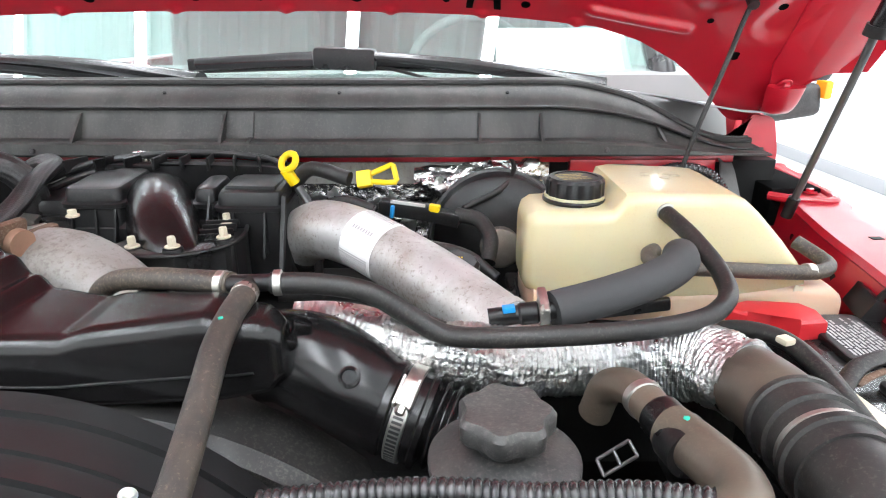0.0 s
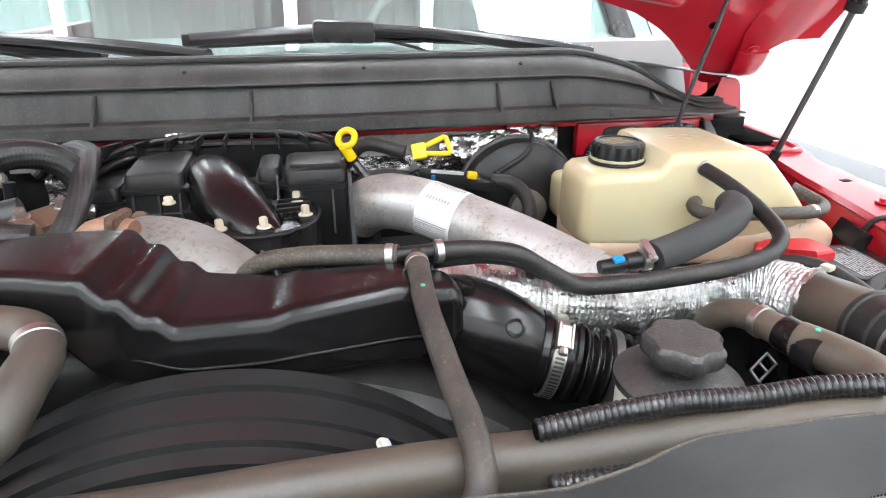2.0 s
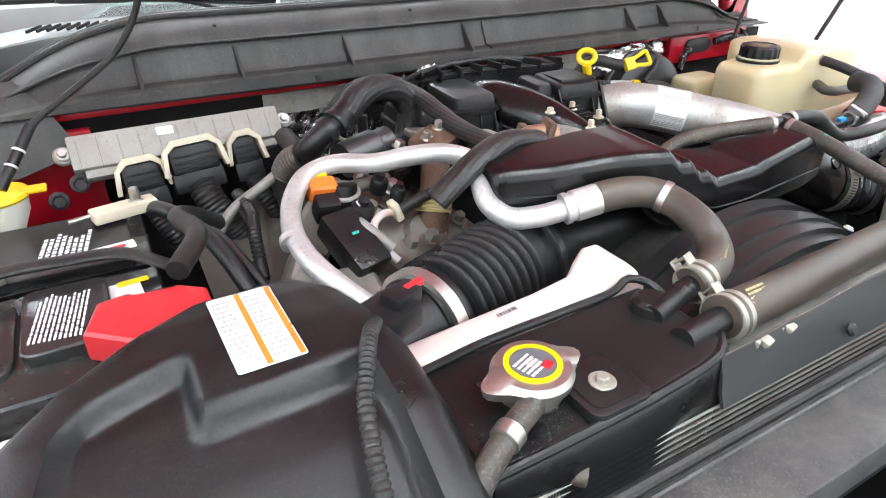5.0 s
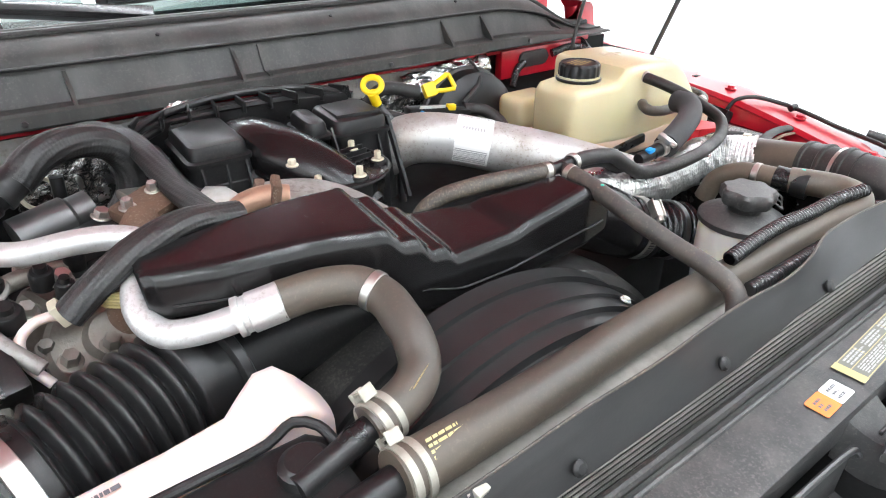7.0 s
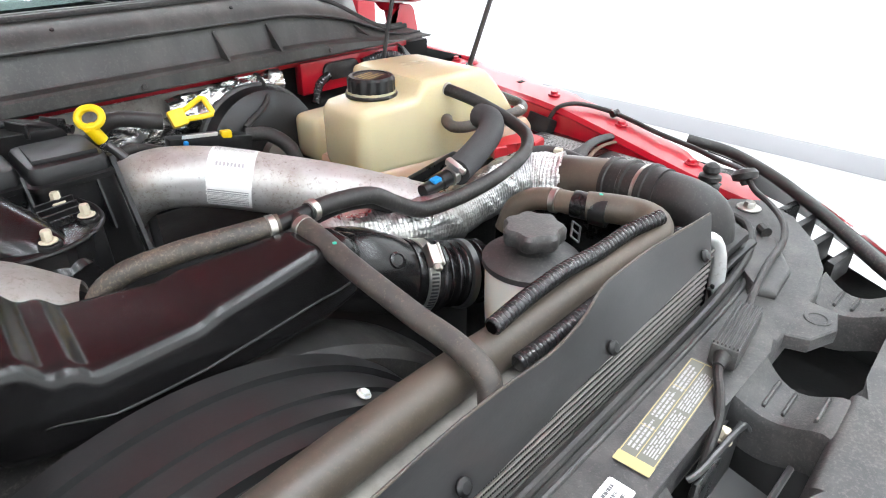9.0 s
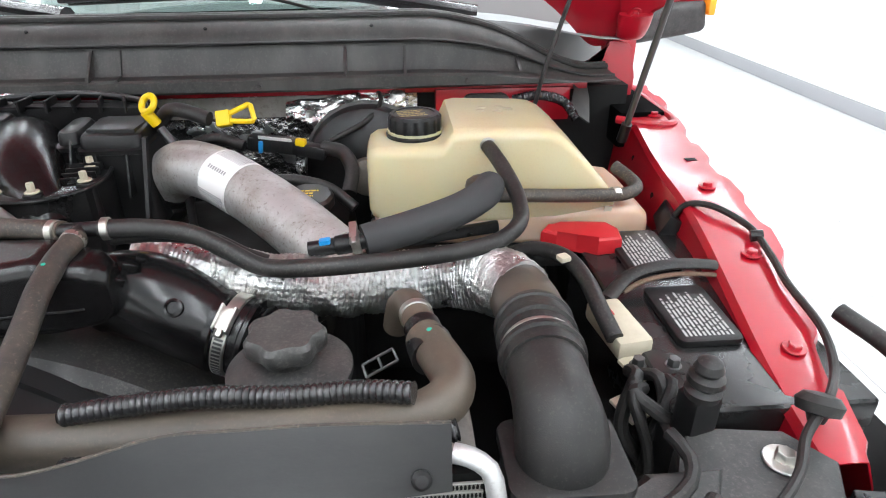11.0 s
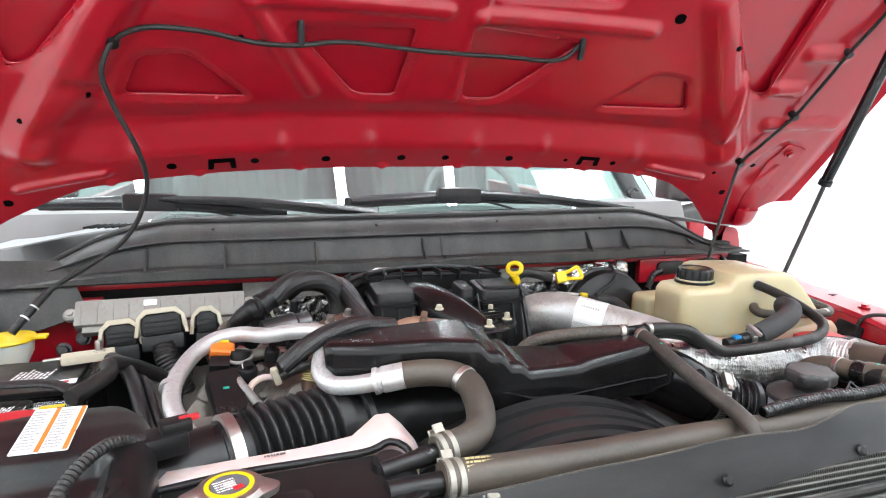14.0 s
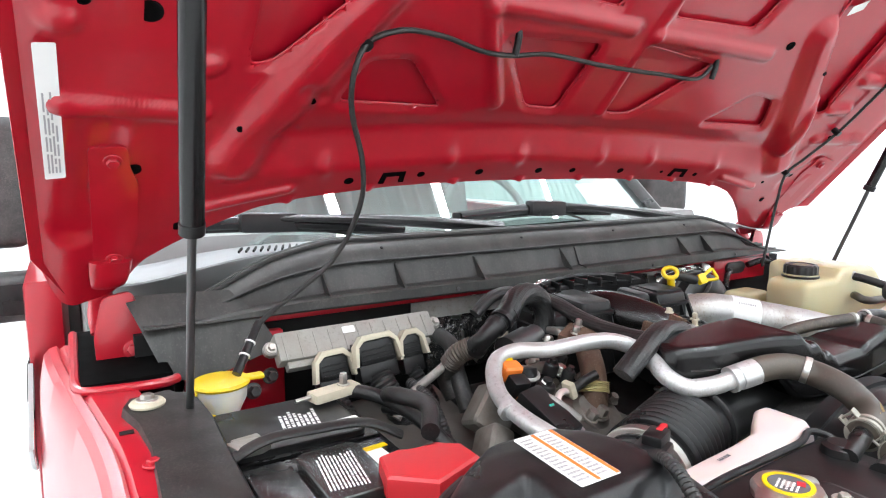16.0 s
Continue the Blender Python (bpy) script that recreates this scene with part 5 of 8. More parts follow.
# aluminium coolant pipe
alp = thing("coolant_pipe", (-0.7, 0.55, 1.2), "bent raw aluminium coolant pipe with a crimped ferrule", "pipe")
bm = B()
tube(bm, [(-0.735, 0.44, 1.255), (-0.77, 0.485, 1.285), (-0.781, 0.53, 1.296), (-0.778, 0.58, 1.306), (-0.760, 0.620, 1.321), (-0.735, 0.645, 1.331), (-0.70, 0.65, 1.336), (-0.66, 0.62, 1.340), (-0.62, 0.59, 1.352), (-0.585, 0.575, 1.352), (-0.555, 0.555, 1.34), (-0.55, 0.53, 1.325)], 0.0115, 20)
part("long_pipe", bm, M_ALU, alp)
bm = B()
tube(bm, [(-0.575, 0.515, 1.352), (-0.592, 0.495, 1.346), (-0.598, 0.470, 1.333), (-0.588, 0.447, 1.324), (-0.565, 0.432, 1.326), (-0.54, 0.423, 1.331), (-0.515, 0.416, 1.337)], 0.0115, 20)
part("return_bend", bm, M_ALU, alp)
bm = B()
q0, q1 = Vector((-0.538, 0.4225, 1.332)), Vector((-0.498, 0.411, 1.341))
tube(bm, [q0, q1], lambda u, s: 0.0165 if u < 0.12 or (0.25 < u < 0.9) else 0.0150, 32, 0.001, shape=lambda a, s: 1 + (0.035 * math.cos(8 * a) if 0.010 < s < 0.037 else 0))
part("ferrule", bm, M_ALU, alp, "crimped aluminium ferrule")
part("bead", tube(B(), [(-0.786, 0.55, 1.298), (-0.785, 0.558, 1.301)], 0.0135, 20), M_ALU, alp)

uh = thing("coolant_hose", (-0.45, 0.35, 1.28), "thick grey-brown coolant hose with printed marks", "hose")
part("tube", tube(B(), [(-0.505, 0.413, 1.340), (-0.47, 0.407, 1.342), (-0.443, 0.395, 1.340), (-0.432, 0.373, 1.335), (-0.433, 0.35, 1.331), (-0.435, 0.33, 1.325), (-0.441, 0.311, 1.315), (-0.455, 0.297, 1.310), (-0.478, 0.289, 1.306), (-0.50, 0.286, 1.303)], 0.0165, 24), M_HOSE2, uh)
band(uh, (-0.436, 0.384, 1.338), (0.010, -0.02, -0.005), 0.0168, 0.008, None, "band", M_ZINC, "narrow steel band", 0.0006)
part("neck", tube(B(), [(-0.498, 0.286, 1.303), (-0.56, 0.272, 1.298)], lambda u, s: 0.0105 if u < 0.4 else 0.0095, 18), M_PLASTIC, uh, "black plastic neck")
bars(uh, plane_at((-0.456, 0.2915, 1.3225), (0.8, 0.5, 0.05), (-0.3, 0.7, -0.6)), 0.03, 0.014, 3, M_TANINK, 2)


def spring_clamp(parent, at, axis, r, screw=90):
    a = Vector(axis).normalized()
    bm = B()
    q = Vector((0, 0, 1)).rotation_difference(a).to_matrix()
    for off in (-0.009, 0.002):
        lathe(bm, Vector(at) + a * off, a, [(r, 0), (r + 0.0022, 0.0004), (r + 0.0022, 0.0062), (r, 0.0066)], 32)
    t = radians(screw)
    dd = q @ Vector((math.cos(t), math.sin(t), 0))
    m = Matrix((a.cross(dd), a, dd)).transposed().to_4x4()
    m.translation = Vector(at) + dd * (r + 0.006)
    for k in (-0.008, 0.008):
        box(bm, (k - 0.0010, -0.006, -0.006), (k + 0.0010, 0.006, 0.004), 0.0005, 1, m)
    box(bm, (-0.009, -0.0035, 0.000), (0.009, 0.0035, 0.0025), 0.001, 1, m)
    return part("spring_clamp", bm, M_CLAMP, parent, "pale zinc spring clamp")


spring_clamp(uh, (-0.49, 0.2875, 1.303), (-0.06, -0.014, -0.004), 0.0168, 60)

lh = thing("radiator_hose", (-0.15, 0.26, 1.24), "long dusty brown radiator hose across the bay", "hose")
part("tube", tube(B(), [(-0.505, 0.246, 1.294), (-0.45, 0.249, 1.291), (-0.35, 0.255, 1.287), (-0.25, 0.262, 1.285), (-0.15, 0.266, 1.283), (-0.06, 0.264, 1.282), (0.01, 0.261, 1.287), (0.07, 0.257, 1.292), (0.11, 0.250, 1.297), (0.14, 0.249, 1.302), (0.160, 0.260, 1.305), (0.166, 0.280, 1.306), (0.160, 0.302, 1.306), (0.154, 0.320, 1.305), (0.148, 0.335, 1.304)], lambda u, s: 0.0195 - 0.003 * sstep(0.55, 0.9, u), 26), M_HOSE2, lh)
spring_clamp(lh, (-0.495, 0.2466, 1.2915), (-0.06, -0.004, 0.004), 0.0198, 60)
part("neck", tube(B(), [(-0.50, 0.246, 1.292), (-0.56, 0.24, 1.293)], 0.012, 18), M_PLASTIC, lh)
bars(lh, plane_at((-0.463, 0.2415, 1.3095), (1, 0.1, -0.1), (0, 0.8, 0.6)), 0.038, 0.016, 4, M_TANINK, 3)
part("dot", disc(B(), (-0.43, 0.240, 1.300), (0, -0.7, 0.7), 0.003, 0.001, 10), M_BLUE, lh)

# fan shroud rings
fan = thing("fan_shroud", (CX, 0.33, 0.95), "round black plastic fan shroud with stepped rings", "fan shroud")


def arc_band(bm, c, r0, r1, y0, y1, a0, a1, n=64):
    secs = []
    for k in range(n + 1):
        a = radians(a0 + (a1 - a0) * k / n)
        sx, cz = math.sin(a), math.cos(a)
        secs.append([(c[0] + r * sx, y, c[1] + r * cz) for r, y in ((r0, y0), (r1, y0), (r1, y1), (r0, y1))])
    return loft(bm, secs)


FC = (-0.325, 1.045)
for r0, r1, y0, y1 in ((0.225, 0.243, 0.262, 0.284), (0.225, 0.252, 0.283, 0.300), (0.225, 0.258, 0.299, 0.318), (0.225, 0.262, 0.3175, 0.338), (0.225, 0.258, 0.3375, 0.352), (0.225, 0.264, 0.3515, 0.372)):
    part("ring", arc_band(B(), FC, r0, r1, y0, y1, -80, 80), M_SHROUD, fan)
# near-black plate in place of the shade behind the rings
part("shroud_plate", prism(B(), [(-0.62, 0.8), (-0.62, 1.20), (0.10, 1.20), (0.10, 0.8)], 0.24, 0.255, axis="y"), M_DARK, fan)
bm = B()
secs = []
for k in range(33):
    a = radians(-48 + 108 * k / 32)
    secs.append([(-0.30 + r * math.sin(a), y, 0.938 + r * math.cos(a)) for r, y in ((0.315, 0.372), (0.338, 0.374), (0.347, 0.386), (0.351, 0.418), (0.349, 0.438), (0.32, 0.455))])
loft(bm, secs)
part("rear_ring", bm, M_RUBBER, fan, angle=15)
bolt(fan, (-0.198, 0.309, 1.272), (0.45, -0.15, 1), 0.0045, 0.0025, 0.006, M_MILK, "white plug")
# solid near-black disc stands for the shaded fan opening
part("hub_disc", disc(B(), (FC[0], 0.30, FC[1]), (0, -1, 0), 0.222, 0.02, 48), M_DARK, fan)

# radiator baffle
baf = thing("radiator_baffle", (CX, 0.21, 1.2), "flexible dull black baffle sheet along the radiator top", "baffle")
BAFFLE_TOP = [(-0.60, 1.291), (-0.517, 1.295), (-0.389, 1.302), (-0.275, 1.308), (-0.20, 1.313), (-0.15, 1.312), (-0.10, 1.309), (-0.076, 1.317), (-0.055, 1.322), (-0.030, 1.326), (-0.014, 1.3265), (0.03, 1.322), (0.06, 1.3215), (0.10, 1.327), (0.15, 1.335), (0.25, 1.336)]
BAFFLE_Y = [(-0.60, 0.209), (-0.06, 0.209), (-0.014, 0.2195), (0.03, 0.2215), (0.06, 0.2225), (0.10, 0.217), (0.15, 0.207), (0.25, 0.207)]
BAFFLE_FOOT = [(-0.60, 1.250), (-0.20, 1.254), (-0.14, 1.260), (-0.076, 1.271), (0.033, 1.278), (0.112, 1.284), (0.25, 1.295)]
bm = B()
rows = []
n = 90
for j in range(7):
    r = []
    for i in range(n + 1):
        x = -0.55 + 0.708 * i / n
        top = eased(BAFFLE_TOP, x, 0.016)
        t = j / 6
        yt = eased(BAFFLE_Y, x, 0.016)
        y = yt + (0.196 - yt) * t + 0.003 * noise.noise((x * 9, t * 2, 0)) * (1 - 0.7 * t)
        z = top + (eased(BAFFLE_FOOT, x, 0.02) - top) * t
        r.append((x, y, z))
    rows.append(r)
sheet(bm, rows, 0.003)
part("sheet", bm, M_BAFFLE, baf, angle=60)
part("worn_edge", tube(B(), [(x, y + 0.0015, z) for x, y, z in rows[0][::3]], 0.0013, 8, 0.02), M_HOSE, baf, "tan worn upper edge")
for x, y, z in ((-0.386, 0.1955, 1.2695), (-0.209, 0.1965, 1.2745), (-0.0269, 0.1970, 1.2815), (0.139, 0.197, 1.299)):
    bm = lathe(B(), (x, y, z), (0, -0.85, 0.5), [(0.0065, 0), (0.0065, 0.002), (0.004, 0.0045), (0, 0.005)], 16)
    part("push_rivet", bm, M_PLASTIC, baf, "black push rivet")

for x, y, z in ((-0.466, 0.208, 1.2935), (-0.499, 0.206, 1.2925)):
    bm = B()
    obox(bm, (x, y, z), (0.012, 0.009, 0.006), (20, 0, 12), 0.002)
    obox(bm, (x - 0.008, y + 0.003, z - 0.001), (0.008, 0.005, 0.008), (10, 0, 30), 0.002)
    part("edge_clip", bm, M_CLAMP, baf, "pale clip on the sheet's edge")

# radiator core: fin stack in front of the baffle
core = thing("radiator_core", (CX, 0.18, 0.9), "aluminium radiator core with horizontal tubes and fins", "radiator")
CORE_Z = [1.288 - 0.0078 * k for k in range(20)]

for z in CORE_Z:
    x0 = -0.80 if z < 1.254 else next((x for x in [-0.28 + 0.01 * k for k in range(45)] if along(BAFFLE_FOOT, x) > z - 0.004), 0.16)
    part("core_tube", box(B(), (x0, 0.2000, z), (0.178, 0.2025, z + 0.0010), 0.0003, 1), M_FIN, core)
bm = B()
for z in CORE_Z:
    x = -0.80 if z < 1.254 else next((x for x in [-0.28 + 0.01 * k for k in range(45)] if along(BAFFLE_FOOT, x) > z - 0.004), 0.16)
    while x < 0.177:
        for a, b in ((0.0, 0.0013), (0.0013, 0.0)):
            bm.faces.new([bm.verts.new(p) for p in ((x + a, 0.2008, z - 0.0068), (x + a + 0.0006, 0.2008, z - 0.0068), (x + b + 0.0006, 0.2012, z), (x + b, 0.2012, z))])
        x += 0.0026
fin = part("fin_core", bm, M_FIN, core)
fin["kind"] = "stuff"
# near-black sheets give the gaps between the fins their shade
part("shade_backing", box(B(), (-0.80, 0.2120, 0.9), (0.18, 0.216, 1.258)), M_DARK, core)
part("shade_backing", box(B(), (-0.06, 0.2120, 1.2585), (0.18, 0.216, 1.285)), M_DARK, core)
bm = B()
tube(bm, [(0.187, 0.190, 1.10), (0.187, 0.192, 1.22), (0.186, 0.198, 1.280), (0.182, 0.204, 1.296), (0.170, 0.209, 1.303), (0.160, 0.212, 1.304)], 0.0082, 14, flat=0.8)
part("end_tube", bm, M_ALU, core, "pale aluminium end tube")


rtop = thing("radiator_top_plate", (0.0, 0.24, 1.2), "dusty tan plate on top of the radiator behind the baffle", "plate")
bm = B()
sheet(bm, [[(-0.56 + 0.74 * i / 30, y + 0.03 * sstep(0.02, 0.18, -0.56 + 0.74 * i / 30), 1.266 + 0.004 * noise.noise((i * 0.3, y * 30, 3))) for i in range(31)] for y in (0.217, 0.228, 0.240, 0.252, 0.264)], 0.003)
part("plate", bm, M_DUSTY, rtop)
# ---------------------------------------------------------------- engine: right-hand things
# silver charge pipe
sp = thing("charge_pipe", (-0.08, 0.66, 1.2), "stained silver aluminium charge-air pipe with a barcode label", "pipe")
SPATH = [(-0.196, 0.788, 1.268), (-0.184, 0.777, 1.284), (-0.168, 0.764, 1.297), (-0.150, 0.750, 1.304), (-0.128, 0.735, 1.305), (-0.095, 0.712, 1.301), (-0.05, 0.672, 1.291), (0.0, 0.618, 1.280), (0.05, 0.560, 1.264), (0.085, 0.518, 1.252)]
part("tube", tube(B(), SPATH, 0.0375, 40), M_PIPE, sp)
la, lb = Vector((-0.100, 0.7165, 1.302)), Vector((-0.060, 0.681, 1.2935))
ld = (lb - la).normalized()
lu = (Vector((0, 0, 1)) - ld * ld.z).normalized()
ls = ld.cross(lu)


def on_pipe(f, ang, r=0.0380):
    p = la.lerp(lb, f)
    return p + (lu * math.cos(radians(ang)) + ls * math.sin(radians(ang))) * r


bm = B()
sheet(bm, [[on_pipe(f / 4, -40 + 165 * k / 24) for k in range(25)] for f in range(5)], 0.0004)
part("label", bm, M_LABEL, sp, "white barcode label wrapped round the pipe")
bm = B()
rnd = random.Random(4)
for f0, f1, a0, a1 in ((0.06, 0.94, -34, 12), (0.06, 0.94, 88, 118)):
    a = a0
    while a < a1:
        w = rnd.choice((1.0, 1.0, 2.0))
        v = [bm.verts.new(on_pipe(f, x, 0.0386)) for f, x in ((f0, a), (f1, a), (f1, a + w), (f0, a + w))]
        bm.faces.new(v)
        a += w + rnd.choice((1.2, 2.0))
tagged(part("barcode", bm, M_GREYINK, sp, "printed bars"), "printed bars", kind="stuff")
bm = B()
for k in range(8):
    v = [bm.verts.new(on_pipe(f, x, 0.0386)) for f, x in ((0.18 + 0.08 * k, 36), (0.23 + 0.08 * k, 36), (0.23 + 0.08 * k, 44), (0.18 + 0.08 * k, 44))]
    bm.faces.new(v)
part("print_bar", bm, M_GREYINK, sp)
bm = B()
tube(bm, [(0.055, 0.554, 1.262), (0.062, 0.546, 1.260)], 0.0390, 40)
part("end_bead", bm, M_PIPE, sp)
part("boot", tube(B(), [(-0.222, 0.802, 1.236), (-0.205, 0.795, 1.258), (-0.190, 0.783, 1.276)], lambda u, s: 0.0395 if u > 0.6 else 0.043, 32), M_RUBBER, sp, "black rubber boot")

# foil sleeve and cold-side duct
cd_ = thing("intercooler_duct", (0.2, 0.4, 1.2), "intercooler duct, foil-sleeved then dusty black", "air duct")
part("foil_sleeve", tube(B(), [(-0.13, 0.492, 1.298), (-0.09, 0.490, 1.295), (-0.05, 0.480, 1.288), (0.0, 0.472, 1.280), (0.05, 0.474, 1.272), (0.10, 0.486, 1.264), (0.15, 0.494, 1.263), (0.195, 0.492, 1.268), (0.228, 0.472, 1.272), (0.247, 0.430, 1.278)], lambda u, s: 0.030 + 0.0048 * sstep(0.6, 0.85, u) + 0.0005 * math.cos(s * 2 * math.pi / 0.0050), 112, 0.0014, shape=lambda a, s: 1 + 0.010 * math.cos(28 * a) + 0.02 * math.sin(3 * a + 40 * s), wob=0.13), M_SLEEVE, cd_, "crinkled silver heat sleeve")
part("brown_hose", tube(B(), [(0.243, 0.445, 1.277), (0.247, 0.405, 1.283), (0.2425, 0.350, 1.294)], 0.0315, 36), M_HOSE2, cd_)


def coupler_r(u, s):
    return 0.0322 + 0.0022 * (u < 0.10) + 0.0018 * (0.34 < u < 0.42) + 0.0026 * (0.70 < u < 0.80) - 0.0012 * (0.42 < u < 0.66)


part("coupler", tube(B(), [(0.2428, 0.357, 1.2935), (0.240, 0.330, 1.298), (0.237, 0.288, 1.3015)], coupler_r, 40, 0.0012), M_RUBBER, cd_, "black ringed rubber coupler")
band(cd_, (0.2385, 0.312, 1.300), (-0.006, -0.045, 0.005), 0.0312, 0.005, None, "clamp_band", M_ZINC, "narrow steel band", 0.0012)
part("elbow", tube(B(), [(0.237, 0.296, 1.301), (0.236, 0.275, 1.302), (0.236, 0.257, 1.300), (0.237, 0.243, 1.292), (0.238, 0.237, 1.280), (0.238, 0.236, 1.262)], lambda u, s: 0.0300 + 0.003 * sstep(0.35, 0.8, u), 36), M_RUBBER, cd_, "smooth black rubber elbow")
part("flange", prism(B(), rrect(0.196, 0.283, 0.198, 0.272, 0.012, 4), 1.262, 1.2725, 0.003), M_RUBBER, cd_)
part("end_tank", prism(B(), rrect(0.199, 0.280, 0.202, 0.268, 0.010, 4), 1.08, 1.2625, 0.003), M_PLASTIC, cd_, "black intercooler end tank")
grid_ = thing("side_grille", (0.24, 0.195, 1.12), "black plastic lattice below the duct elbow", "grille")
for k in range(11):
    for tilt in (35, -35):
        part("lattice_bar", obox(B(), (0.200 + 0.0085 * k, 0.1955 + (0.001 if tilt > 0 else -0.001), 1.205), (0.0028, 0.004, 0.105), (0, tilt, 0), 0.0005, 1), M_PLASTIC, grid_)
part("upper_rail", box(B(), (0.196, 0.191, 1.252), (0.290, 0.200, 1.259), 0.002), M_PLASTIC, grid_)

# power steering reservoir
ps = thing("fluid_reservoir", (0.040, 0.330, 1.18), "milky fluid reservoir with a black lobed cap", "reservoir")
part("cup", lathe(B(), (0.040, 0.330, 1.17), (0, 0, 1), [(0.042, 0), (0.046, 0.06), (0.047, 0.108), (0.045, 0.112)], 40), M_MILK, ps)
part("lid", lathe(B(), (0.040, 0.330, 1.278), (0, 0, 1), [(0.047, 0), (0.050, 0.002), (0.050, 0.008), (0.047, 0.0105), (0.028, 0.016), (0.020, 0.017)], 48), M_DULL, ps, "black lid")
part("cap", lathe(B(), (0.040, 0.330, 1.293), (0, 0, 1), [(0.018, 0), (0.020, 0.010), (0.0275, 0.012), (0.030, 0.016), (0.030, 0.026), (0.027, 0.030), (0.010, 0.0305), (0, 0.0305)], 84, lambda a, h: 1 + 0.075 * math.cos(7 * a) if h > 0.011 else 1), M_DULL, ps, "lobed black twist cap")

# turbo inlet elbow with clamp and bellows
te = thing("inlet_elbow", (-0.07, 0.41, 1.2), "shiny black rubber inlet elbow with a worm clamp", "air duct")
EP = [(-0.158, 0.452, 1.286), (-0.135, 0.453, 1.290), (-0.105, 0.449, 1.284), (-0.075, 0.441, 1.270), (-0.048, 0.433, 1.256), (-0.022, 0.427, 1.248)]
part("elbow", tube(B(), EP, lambda u, s: 0.0345 + 0.0085 * math.sin(math.pi * min(1, u * 1.05)) ** 0.8, 44), M_GLOSSY, te)
ed = Vector((0.02, -0.0055, -0.005))
part("cuff", tube(B(), [(-0.046, 0.433, 1.2555), (-0.012, 0.4245, 1.246)], lambda u, s: 0.0385 + (0.0022 if u < 0.18 or u > 0.86 else 0.0), 44, 0.002), M_GLOSSY, te, "thick ribbed cuff of the elbow")
part("bellows", tube(B(), [(-0.014, 0.425, 1.2465), (0.01, 0.418, 1.241), (0.045, 0.409, 1.233)], wave_profile(0.0105, 0.0030, 0.0340), 44, 0.0008), M_GLOSSY, te)
CLAMP_UP = Vector((0.1, -0.62, 0.78))
band(te, (-0.029, 0.429, 1.2508), ed, 0.0392, 0.013, CLAMP_UP)
for off in (-0.0062, 0.0062):
    dd = (CLAMP_UP - ed.normalized() * CLAMP_UP.dot(ed.normalized())).normalized()
    m = Matrix((ed.normalized().cross(dd), ed.normalized(), dd)).transposed().to_4x4()
    m.translation = Vector((-0.029, 0.429, 1.2508)) + dd * 0.0435 + ed.normalized() * off
    part("housing_lip", box(B(), (-0.0125, -0.0012, -0.003), (0.0125, 0.0012, 0.0065), 0.0006, 1, m), M_ZINC, te)
for k in range(15):
    dd = Matrix.Rotation(radians(26 + 5.5 * k), 3, ed) @ (CLAMP_UP - ed.normalized() * CLAMP_UP.dot(ed.normalized())).normalized()
    m = Matrix((ed.normalized().cross(dd), ed.normalized(), dd)).transposed().to_4x4()
    m.translation = Vector((-0.029, 0.429, 1.2508)) + dd * 0.0408
    part("thread_slot", box(B(), (-0.0011, -0.0042, 0), (0.0011, 0.0042, 0.0003), 0, 1, m), M_STEEL, te)
band(te, (0.022, 0.4145, 1.2375), ed, 0.0378, 0.009, None, "clamp", M_STEEL, "dark hose clamp")
part("nub", lathe(B(), (-0.0715, 0.4085, 1.2965), (-0.05, -0.75, 0.66), [(0.0085, 0), (0.0085, 0.003), (0.006, 0.004), (0.0055, 0.0025), (0, 0.0025)], 24), M_GLOSSY, te)
for x, y, z, s in ((-0.112, 0.436, 1.325, 0.014), (-0.119, 0.424, 1.318, 0.010), (-0.106, 0.447, 1.326, 0.010)):
    part("lug", obox(B(), (x, y, z), (s, s * 1.1, s), (0, 20, 10), 0.002), M_GLOSSY, te)

# coolant degas tank
tk = thing("degas_tank", (0.28, 0.72, 1.2), "yellowed translucent coolant degas tank, red stained below", "coolant tank")
bm = B()
secs = []
for x, y0, y1, z0, z1 in ((0.094, 0.672, 0.745, 1.262, 1.338), (0.098, 0.664, 0.752, 1.256, 1.347), (0.108, 0.658, 0.757, 1.252, 1.352), (0.18, 0.648, 0.765, 1.250, 1.355), (0.190, 0.646, 0.79, 1.250, 1.358), (0.202, 0.645, 0.81, 1.250, 1.376), (0.215, 0.643, 0.81, 1.250, 1.3785), (0.30, 0.638, 0.80, 1.250, 1.3775), (0.318, 0.637, 0.795, 1.250, 1.3765), (0.330, 0.636, 0.79, 1.250, 1.3715), (0.345, 0.636, 0.785, 1.250, 1.359), (0.375, 0.636, 0.78, 1.250, 1.328), (0.400, 0.638, 0.775, 1.250, 1.300), (0.409, 0.640, 0.77, 1.250, 1.286), (0.414, 0.645, 0.765, 1.250, 1.262)):
    secs.append([(x, a, b) for a, b in rrect(y0, y1, z0, z1, 0.014, 5)])
loft(bm, secs)
part("upper_shell", bm, M_TANK, tk, angle=40)
bm = B()
secs = []
for x, y0, y1, z1 in ((0.100, 0.668, 0.760, 1.252), (0.106, 0.656, 0.780, 1.262), (0.20, 0.6455, 0.80, 1.262), (0.32, 0.6345, 0.80, 1.268), (0.40, 0.632, 0.80, 1.276), (0.44, 0.634, 0.79, 1.272), (0.456, 0.640, 0.78, 1.260), (0.464, 0.655, 0.765, 1.244)):
    secs.append([(x, a, b) for a, b in rrect(y0, y1, 1.222, z1, 0.011, 4)])
loft(bm, secs)
part("lower_shell", bm, M_TANKRED, tk, "pink stained lower shell")
